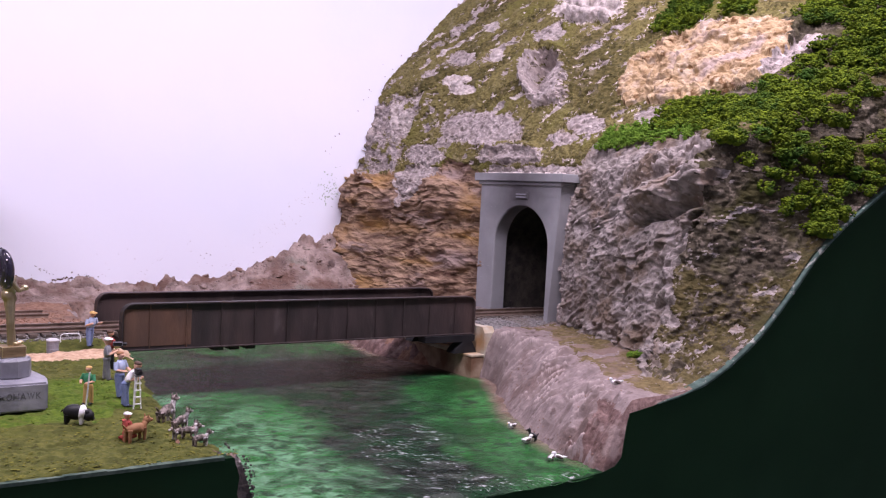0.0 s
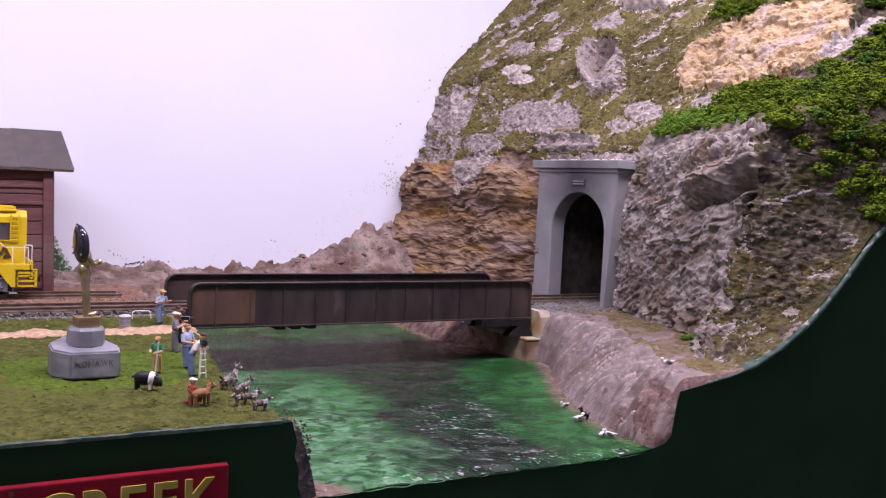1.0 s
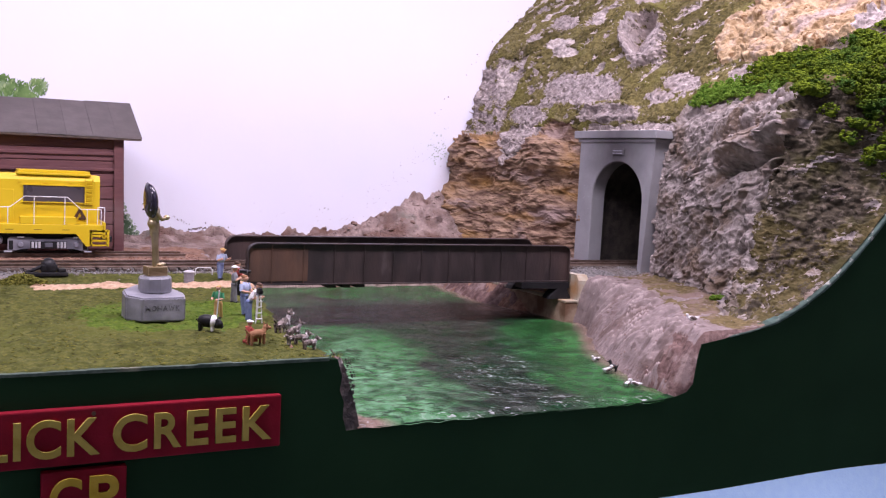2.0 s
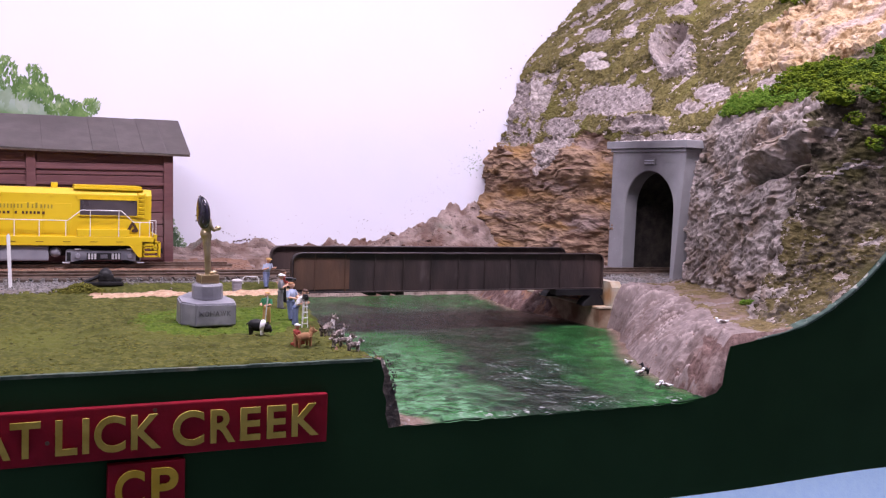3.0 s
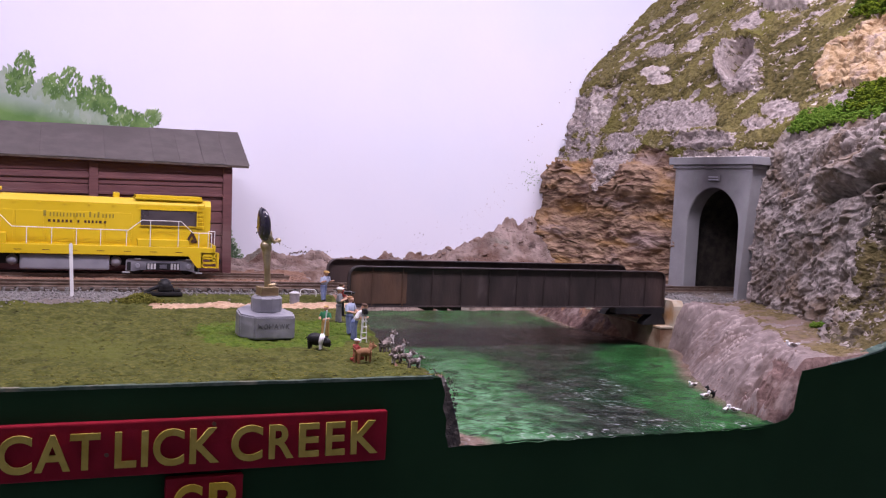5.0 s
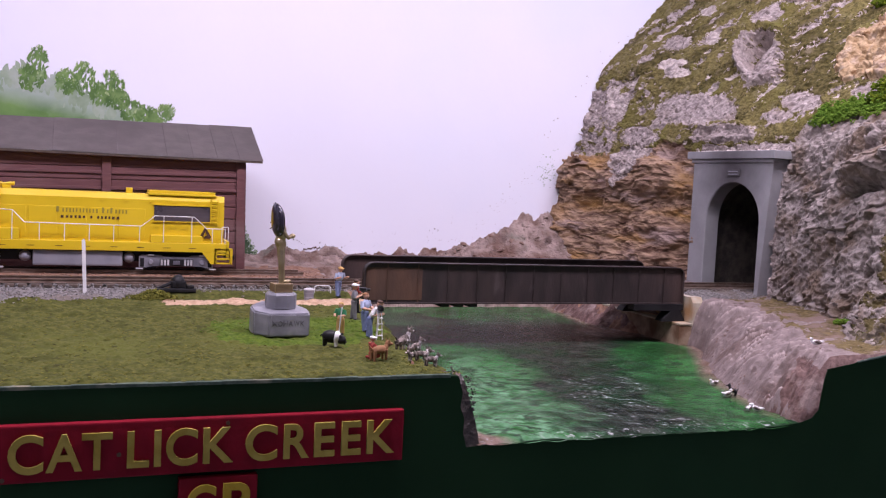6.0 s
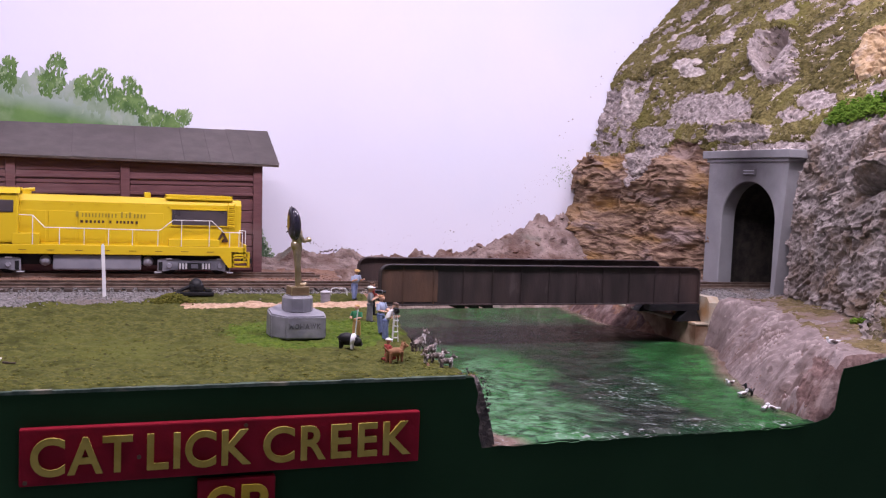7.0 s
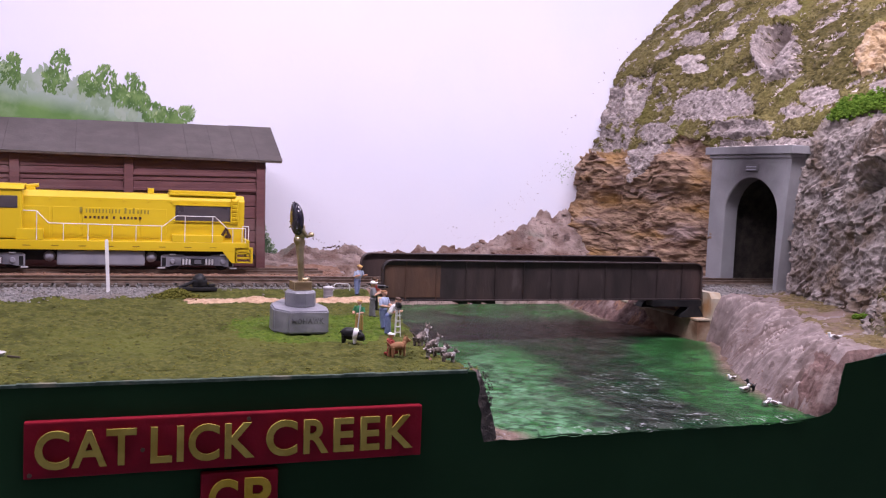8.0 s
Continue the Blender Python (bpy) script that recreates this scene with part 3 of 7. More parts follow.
# ---- fascia ----
def fascia():
    outline = [(LEFT, 1.077), (RIGHT, 1.077), (RIGHT, 1.97), (1.9, 1.95)]
    smooth_rim = []
    for k in range(60):
        z = 1.237 + (1.945 - 1.237) * (1 - k / 59) ** 2
        w = 0.010 if z > 1.27 else 0.002
        x = (lerp(RIM_LINE, z - w) + lerp(RIM_LINE, z) + lerp(RIM_LINE, z + w)) / 3
        smooth_rim.append((x, z - 0.0035 * min(1, max(0, (0.735 - x) / 0.03))))
    outline += smooth_rim
    outline += [(0.683, 1.230), (0.680, 1.220), (0.6775, 1.205), (0.6755, 1.190), (0.668, 1.1825), (0.655, 1.179)]
    outline += [(0.655 - 0.35 * k / 14, WATER_Z - 0.0025 + random.uniform(-0.0012, 0.0012)) for k in range(1, 14)]
    outline += [(0.307, 1.174), (0.3035, 1.186), (0.304, 1.198), (0.300, 1.208), (0.3015, 1.220), (0.297, 1.234)]
    outline += [(0.297 - (0.297 - LEFT) * k / 30, LAWN_Z - 0.002 + random.uniform(-0.0008, 0.0008)) for k in range(1, 31)]
    bm = prism(B(), outline, FRONT, FRONT + 0.012, "y")
    bmesh.ops.triangulate(bm, faces=[f for f in bm.faces if len(f.verts) > 4])
    solid("trim_fascia", bm, FASCIA, "dark green painted fascia board along the layout's front edge", "fascia", "structure")
    # the worn, lighter lip along the hillside's cut edge
    rows = []
    for k, (x, z) in enumerate(smooth_rim):
        if z > 1.80 or x < 0.716:
            continue
        a, b = smooth_rim[max(0, k - 1)], smooth_rim[min(59, k + 1)]
        t = Vector((b[0] - a[0], b[1] - a[1])).normalized()
        n = Vector((-t.y, t.x))
        if n.x > 0:
            n = -n
        w = (0.0024 + 0.0014 * rough((x, 0, z), 60)) * min(1, 0.35 + (z - 1.238) / 0.03)
        rows.append([(x + n.x * w * f, FRONT - 0.0012 if f < 0.8 else FRONT + 0.010, z + n.y * w * f) for f in (-0.7, 0.1, 0.75, 1.0)])
    edge = B()
    for k in range(60):
        x = LEFT + 0.02 + (0.29 - LEFT - 0.02) * k / 60
        w = (0.29 - LEFT - 0.02) / 60
        h = 0.0009 + 0.0007 * rough((x, 0, 0), 30)
        box(edge, (x, FRONT - 0.0006, LAWN_Z - 0.0030), (x + w, FRONT + 0.005, LAWN_Z - 0.0016 + h))
    solid("trim_edge", edge, EDGE, "scuffed pale green board edge along the lawn", "trim", "structure")
    me = sheet("trim_rim", rows, [RIM])
    tagged(new("trim_rim", me), "chipped teal-green lip along the fascia's curved top", "trim", "", "structure")


fascia()


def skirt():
    """A cloth assumed below the fascia; it flares outward so the lamps brighten it."""
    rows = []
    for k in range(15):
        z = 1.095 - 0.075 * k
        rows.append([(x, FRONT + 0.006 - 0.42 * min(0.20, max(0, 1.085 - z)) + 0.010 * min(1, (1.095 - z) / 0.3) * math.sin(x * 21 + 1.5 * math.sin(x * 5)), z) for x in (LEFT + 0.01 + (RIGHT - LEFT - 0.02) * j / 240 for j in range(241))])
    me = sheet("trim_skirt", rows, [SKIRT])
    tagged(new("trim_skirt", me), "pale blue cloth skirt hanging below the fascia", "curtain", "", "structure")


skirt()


# ---- ground of the layout ----
def facets(p, scale, steep=1.0):
    """Broken plane faces, each with its own tilt."""
    q = Vector(p) * scale
    at = noise.voronoi(q)[1][0]
    return steep * (q - at).dot(noise.cell_vector(at * 9.7) - Vector((0.5, 0.5, 0.5))) / scale


def ground_z(x, y):
    """Height of the plaster ground: creek bed, banks, roadbed and shelf."""
    l, r = lerp(CREEK_L, y), lerp(CREEK_R, y)
    top = LAWN_Z + 0.008 * min(1, max(0, (y - 0.9) / 0.3))
    bump = 0.004 * rough((x, y, 3), 22) + 0.0012 * rough((x, y, 9), 120)
    if x < 0.5:
        f = (l - x + 0.004 * rough((3, y, 0), 60)) / 0.020
        z = WATER_Z - 0.010 + (top - WATER_Z + 0.010) * min(1, max(0, f)) ** 0.7
    else:
        top = 1.243 + 0.006 * min(1, max(0, (x - r - 0.08) / 0.08))
        wide = lerp([(0.704, 0.031), (0.75, 0.060), (0.80, 0.078), (0.89, 0.096), (1.0, 0.080), (1.06, 0.040), (1.10, 0.022), (1.3, 0.08), (1.62, 0.08)], y)
        wide *= 1.18
        # trowel strokes slanting down the face, crumbling towards the aisle
        c, along = y + 0.55 * x + 0.016 * rough((x, y, 2), 14, 2), x - 0.55 * y
        stroke = 1 - 2.6 * abs(rough((c, 0.13 * along, 0), 46, 3))
        scored = max(0, 1 - 6 * abs(rough((1.2 * c, 0.15 * along, 4), 30, 2))) * min(1, max(0, 0.45 + 2.6 * rough((x, y, 8), 18, 2)))
        lumps = rough((x, y, 1), 75, 3) * min(1, max(0, (0.84 - y) / 0.08))
        f = min(1, max(0, (x - r - (0.0035 * stroke + 0.006 * rough((x, y, 4), 17, 2) + 0.007 * lumps) * (x - r > -0.01) * min(1, max(0, (y - FRONT - 0.004) / 0.03))) / wide))
        z = WATER_Z - 0.010 + (top - WATER_Z + 0.010) * (1 - (1 - f) ** 1.7)
        z += (0.0036 * stroke + 0.0090 * scored + 0.0026 * rough((x, y, 6), 85, 3) + 0.0014 * rough((x, y, 2), 220, 2)) * min(1, f * 4) * min(1, (1 - f) * 5) * min(1, max(0, (y - FRONT - 0.002) / 0.02))
    if x < l - 0.022 and y < 1.10:
        z -= 0.007
    edge = min(1, max(0, (y - FRONT) / 0.02))
    z += bump * (0.4 + 0.6 * edge)
    # roadbed of the two tracks, stopped by the abutments
    if (x < 0.335 or x > 0.835):
        near = max(0.115, 1.245 - lerp(SHOULDER, x))
        bed = min(1, max(0, 1 - (abs(y - 1.25) - (near if y < 1.25 else 0.115)) / 0.022))
        z = z + (BED_Z + (0.0015 if y > 1.262 else 0) - z) * bed if bed > 0 else z
        z += 0.0006 * rough((x, y, 5), 300) * bed
    # dry rubble along the backdrop
    heap = max(0, 1 - abs(y - 1.60) / 0.10)
    if heap > 0 and x > 0.22:
        h = 0.010 + 0.026 * max(0, rough((x, 2, 1), 11)) + 0.088 * min(1, max(0, (x - 0.60) / 0.23)) ** 1.1
        z = max(z, 1.243) + heap * (h + 0.015 * rough((x, y, 0), 26) + 0.011 * (0.25 - abs(rough((x, y, 4), 55))) + facets((x, y, 0.3 * z), 38, 0.45))
    return z


def ground_kind(c):
    x, y, z = c
    n = rough((x, y, 2), 30)
    l, r = lerp(CREEK_L, y), lerp(CREEK_R, y)
    if y > 1.49 + 0.02 * n and x > 0.2:
        return 4
    if x < 0.5:
        if x > l - 0.030 and y < FRONT + 0.020:
            return 5 if z < 1.2315 else 7
        if x > l - 0.026 and y < 0.80 and z < 1.233:
            return 5 if z > WATER_Z + 0.010 + 0.006 * n else 2
        if x > l - 0.026:
            return 1 if n > -0.35 else 2
        if y > 1.255 + 0.01 * n:
            return 1
        return 0 if y > min(1.148, lerp(SHOULDER, x)) + 0.010 * n else 6
    if z < 1.232 and y < 1.5:
        if y > 1.125:
            return 7 if n > -0.25 else 1
        return 7 if y < 0.750 + 0.03 * n + 0.012 * noise.noise(Vector((x, y, z)) * 240) and z < 1.232 + 0.01 * n and x > r + 0.004 else 2
    if abs(y - MAIN_Y) < 0.07 + 0.008 * n and x > 0.82:
        return 0
    if y < 1.12 and x > lerp([(0.70, 0.722), (0.80, 0.750), (0.90, 0.799), (1.0, 0.852), (1.06, 0.890)], y) + 0.010 * n + 0.006 * noise.noise(Vector((x, y, 1)) * 260):
        return 8 if n + 0.3 * noise.noise(Vector((x, y, 1)) * 260) > -0.42 else 2
    return 2


def build_ground():
    rows = []
    xs = [-0.40 + 1.02 * j / 330 for j in range(330)] + [0.62 + 0.32 * j / 260 for j in range(260)] + [0.94 + 0.11 * j / 40 for j in range(41)]
    ys = [FRONT + 0.0006 + 0.416 * i / 280 for i in range(280)] + [1.1206 + (BACK + 0.002 - 1.1206) * i / 160 for i in range(161)]
    rows.append([(x, ys[0] - 0.0002, 1.162) for x in xs])
    for y in ys:
        rows.append([(x, y, ground_z(x, y)) for x in xs])
    me = sheet("ground", rows, [BALLAST, DIRT, BANK, MOSS, RUBBLE, WET_BANK, LAWN, RED_BANK, BANK_MOSS], ground_kind, True)
    tagged(new("ground", me), "plaster layout ground with ballast, dirt, moss and brown creek banks", "ground", "", "structure")
    solid("ground_base", box(B(), (LEFT, FRONT + 0.013, 1.08), (RIGHT, BACK - 0.002, 1.150)), WOOD, "wooden layout bench top under the scenery", "bench", "structure")
    for x0, x1 in ((LEFT, LEFT + 0.9), (1.05, RIGHT)):
        solid("ground_end", box(B(), (x0, FRONT + 0.014, 1.151), (x1, BACK - 0.002, BED_Z - 0.001)), BALLAST, "plain ballast-covered layout ground", "ground", "structure")


build_ground()


def lawn_z(x, y):
    return LAWN_Z + 0.0085 * min(1, max(0, (y - 0.75) / 0.30)) + 0.0028 * rough((x, y, 1), 26) + 0.0016


def build_lawn():
    rows = []
    for i in range(270):
        y = FRONT + 0.001 + (1.125 - FRONT) * i / 269
        row = []
        e = min(0.300, lerp(CREEK_L, y)) - 0.004 + 0.004 * rough((0, y, 0), 40) if y < 0.80 else lerp(CREEK_L, y) - 0.004 + 0.004 * rough((0, y, 0), 40)
        for j in range(621):
            x = -0.46 + (e + 0.46) * (j / 620)
            z = LAWN_Z + 0.0085 * min(1, max(0, (y - 0.75) / 0.30))
            lip = min(1, max(0, (y - FRONT - 0.0005) / 0.010))
            z += (0.0028 * rough((x, y, 1), 26) + 0.0014 * rough((x, y, 4), 130, 3) + 0.0010 * abs(rough((x, y, 9), 300, 2)) + 0.0014 * max(0, rough((x, y, 7), 70, 2))) * lip - 0.003 * (1 - lip) ** 3
            z -= 0.004 * max(0, 1 - (e - x) / 0.012)
            if y > 1.09:
                z -= (y - 1.09) * 0.12
            # the ballast shoulder comes forward over it
            z -= 0.012 * min(1, max(0, (y - lerp(SHOULDER, x) + 0.004 - 0.010 * rough((x, y, 3), 40)) / 0.012)) * (x < 0.10)
            row.append((x, y, z))
        rows.append(row)

    def pick(c):
        x, y, z = c
        n = rough((x, y, 6), 60)
        if -0.02 < x and y > 1.045 + 0.006 * n and y < 1.098 + 0.007 * n and x > 0.092 + 0.006 * n:
            return 2
        if ((x - 0.205) / 0.085) ** 2 + ((y - 0.90) / 0.075) ** 2 + 0.5 * n < 1:
            return 1
        return 0
    me = sheet("ground_lawn", rows, [LAWN, BRIGHT_LAWN, SAND], pick)
    tagged(new("ground_lawn", me), "olive ground-foam lawn with a sandy path and brighter patch", "lawn", "", "structure")


build_lawn()


def build_creek():
    rows = []
    for i in range(130):
        y = FRONT + 0.0015 + (1.60 - FRONT) * i / 129
        l, r = lerp(CREEK_L, y) - 0.01, lerp(CREEK_R, y) + 0.012
        row = []
        for j in range(91):
            x = l + (r - l) * j / 90
            z = WATER_Z + 0.0008 * rough((x, y * 0.6, 0), 55, 3) + 0.0004 * rough((x, y, 5), 160, 3)
            if i == 0 and 0.314 < x < 0.640:
                row.append((x, FRONT - 0.0008, WATER_Z - 0.0030 + 0.0016 * rough((x, 7, 0), 70, 3)))
            else:
                row.append((x, y, z))
        rows.append(row)
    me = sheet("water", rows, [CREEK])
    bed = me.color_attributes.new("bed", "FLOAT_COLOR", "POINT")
    colours = []
    for v in me.vertices:
        x, y, _ = v.co
        l, r = lerp(CREEK_L, y), lerp(CREEK_R, y)
        n = rough((x, y * 0.5, 8), 18)
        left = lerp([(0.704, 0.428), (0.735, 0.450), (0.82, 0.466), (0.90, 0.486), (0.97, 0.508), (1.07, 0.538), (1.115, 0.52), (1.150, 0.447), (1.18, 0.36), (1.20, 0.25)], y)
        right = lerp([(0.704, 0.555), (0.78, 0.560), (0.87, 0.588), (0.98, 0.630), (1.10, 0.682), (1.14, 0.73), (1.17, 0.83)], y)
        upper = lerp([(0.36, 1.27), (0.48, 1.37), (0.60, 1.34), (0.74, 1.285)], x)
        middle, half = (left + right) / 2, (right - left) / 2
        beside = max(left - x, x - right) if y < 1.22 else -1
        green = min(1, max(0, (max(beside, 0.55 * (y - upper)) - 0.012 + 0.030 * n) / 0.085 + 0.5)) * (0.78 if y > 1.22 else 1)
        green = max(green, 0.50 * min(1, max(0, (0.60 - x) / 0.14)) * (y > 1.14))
        silt = min(1, max(0, 1 - (r - x + 0.004) / 0.034)) * 0.9 * lerp([(0.704, 0.25), (0.80, 0.7), (1.0, 1.0), (1.6, 1.0)], y)
        silt = max(silt, 0.85 * min(1, max(0, 1.4 - math.hypot((x - 0.775) / 0.07, (y - 1.235) / 0.075))))
        silt = max(silt, min(1, max(0, (0.045 - (x - l) - max(0, y - 0.72) * 0.4) / 0.03)) * (y < 0.80))
        pale = min(1, max(0.12, (middle - x) * 8 + (0.90 - y) * 4))
        # where white flecks gather: painted glints in midstream, foam along the front edge
        glint_zone = max(0, 1 - ((x - middle - 0.01) / (half * 1.5)) ** 2) * lerp([(0.704, 0.9), (0.86, 1.0), (0.98, 0.55), (1.06, 0.25), (1.6, 0.22)], y)
        glint_zone = max(glint_zone, 0.8 * (y < 0.722), 0.7 * (y < 0.75 and x - l < 0.03))
        colours += [green, silt, pale, glint_zone]
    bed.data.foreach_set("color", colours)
    tagged(new("water", me), "glossy painted creek, green at the banks and dark in midstream", "water", "", "structure")


build_creek()


# ---- hillside ----
def in_tan(y, z, n):
    v = (z - 1.632 - 0.02 * (1.0 - y)) / 0.068
    return abs((y - 1.003) / 0.126) ** 3 + v ** 2 + 0.40 * n < 1


OCHRE_TOP = [(1.28, 1.455), (1.33, 1.466), (1.36, 1.478), (1.40, 1.484), (1.418, 1.455), (1.43, 1.41), (1.45, 1.40), (1.475, 1.43), (1.49, 1.450), (1.52, 1.458), (1.63, 1.460)]


def hill_kind(y, z, grit=1):
    """Which surface shows: 0 grey rock, 1 pale rock, 2 ochre ledges, 3 tan outcrop, 4 moss, 5 dark mossy rock."""
    n = rough((0, y, z), 24)
    m = rough((5, y, z), 60)
    if z > 1.475 and y > 0.95:
        n = rough((0, 0.45 * (0.73 * z - 0.69 * y), 1.15 * (0.73 * y + 0.69 * z)), 26)
    if y > 1.27 and z < lerp(OCHRE_TOP, y) + 0.006 * n + 0.004 * m:
        return 2
    if 1.40 < y < 1.50 and z < 1.470 + 0.01 * n:
        return 1 if m > 0.25 else 6
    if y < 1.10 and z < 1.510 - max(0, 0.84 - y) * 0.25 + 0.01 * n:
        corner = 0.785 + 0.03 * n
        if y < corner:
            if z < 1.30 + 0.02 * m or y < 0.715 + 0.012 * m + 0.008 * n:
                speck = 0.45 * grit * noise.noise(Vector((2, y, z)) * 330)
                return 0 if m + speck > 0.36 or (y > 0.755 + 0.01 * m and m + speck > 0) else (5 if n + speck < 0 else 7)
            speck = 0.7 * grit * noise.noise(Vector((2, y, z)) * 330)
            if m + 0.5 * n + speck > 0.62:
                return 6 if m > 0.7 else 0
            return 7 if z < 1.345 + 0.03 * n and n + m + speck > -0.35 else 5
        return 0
    if z < 1.475 + 0.008 * n and 1.09 < y < 1.30:
        return 1 if m > 0.3 else 6
    # tan outcrop high above the grey rock
    if ((y - 0.874) / 0.016) ** 2 + ((z - 1.634) / 0.034) ** 2 + 0.3 * n < 1:
        return 6
    if in_tan(y, z, n):
        return 3
    rock = outcrop(y, z, grit)
    if rock:
        return rock[0]
    if y > 1.52 and z < 1.60 + 0.04 * n:
        speck = 0.6 * grit * noise.noise(Vector((8, y, z)) * 420)
        return 1 if m + n + speck > 0.75 else (4 if n - m + speck > 0.40 else 6)
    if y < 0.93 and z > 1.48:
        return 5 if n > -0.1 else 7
    dust = 0.30 * rough((9, y, z), 150, 3) + 0.26 * grit * noise.noise(Vector((6, y, z)) * 480)
    if n + 0.7 * m + 0.45 * dust > 0.72:
        return 1
    if n + 0.6 * m + dust < -0.50:
        return 6
    v = z - 1.622
    if ((y - 1.178 - 0.72 * v) / 0.058) ** 2 + (v / 0.082) ** 2 < 1 + 0.6 * n + 0.4 * m + 0.6 * dust:
        return 8
    return 8 if rough((4, 0.4 * (0.73 * z - 0.69 * y), 1.2 * (0.73 * y + 0.69 * z)), 17, 3) + dust > 0.22 else 4


def ledges(u, warp, tall):
    """A broken stair of ledges: each slopes back upwards and is undercut below its lip."""
    f = u + warp
    f -= math.floor(f)
    return tall * ((1 - f) if f > 0.12 else f / 0.12) - tall * 0.5


def crack(p, scale):
    near = noise.voronoi(Vector(p) * scale)[0]
    return near[1] - near[0]


def shaken(p, scale, by):
    return Vector(p) + by * Vector((rough(p, scale, 2), rough((p[2], p[0], p[1]), scale, 2), rough((p[1], p[2], p[0]), scale, 2)))


def hill_relief(kind, p):
    x, y, z = p
    if kind == 2:
        warp = 1.3 * rough((x, y * 0.5, z * 0.8), 15, 3) + 0.5 * rough((x, y * 0.6, z), 48, 3)
        tall = 0.0062 * (0.2 + abs(rough((y * 0.6, z, x), 20, 2)) * 1.8) * lerp([(1.30, 0.7), (1.40, 1.2)], z)
        return ledges(z * 40 - y * 3, warp * 1.6, tall) + 0.020 * rough((x, y * 0.7, z * 1.3), 15, 3) + facets((x, y * 0.6, z), 34, 0.15) + 0.0032 * rough((x, y * 0.55, z * 1.6), 90, 3)
    if kind == 3:
        w = shaken(p, 30, 0.010)
        return 0.005 + facets((w.x, w.y * 0.7, w.z), 30, 0.60) + facets(w, 74, 0.55) + 0.034 * min(0.12, crack(w, 40)) + 0.014 * min(0.14, crack(w, 95)) + 0.006 * rough(p, 22, 2) + 0.0016 * rough(p, 170, 3)
    if kind in (4, 7, 8):
        return 0.0025 + 0.003 * rough(p, 20) + 0.0024 * rough(p, 90, 3) + 0.0030 * abs(rough(p, 210, 3))
    if kind in (0, 1, 5) and y < 1.10 and z < 1.51:
        if y < 0.785 + 0.012 * rough((0, y, z), 30, 2):
            return 0.007 * rough(p, 24, 3) + 0.0045 * abs(rough(p, 85, 3)) + 0.0016 * rough(p, 210, 2)
        along, across = 0.34 * z - 0.94 * y, 0.34 * y + 0.94 * z
        warp = 1.5 * rough((x * 0.6, along * 0.34, across * 0.9), 16, 3) + 0.35 * rough((x, along * 0.5, across), 50, 3)
        tall = 0.0115 * (0.12 + abs(rough((across, along * 0.5, x), 21, 2)) * 1.9)
        wild = lerp([(0.84, 1.0), (0.90, 0.85), (0.95, 0.55), (1.10, 0.50)], y)
        return wild * ledges(across * 34, warp * 1.7, tall) + 0.012 * rough((x, along * 0.6, across), 14, 2) - 0.0105 * abs(rough((x, along * 0.55, across), 40, 2)) + 0.004 - 0.0052 * abs(rough((x, along * 0.7, across), 95, 2)) + 0.0012 * rough(p, 190, 2)
    rock = outcrop(y, z, 0)
    rise, broken = (rock[1], rock[2]) if rock else (0.0, 1.0)
    w = shaken(p, 40, 0.008)
    return rise + broken * (0.007 * rough(p, 26, 3) + facets(w, 30, 0.40) + facets(w, 80, 0.18) + 0.0034 * abs(rough(p, 90, 3))) + 0.0020 * rough(p, 170, 3)


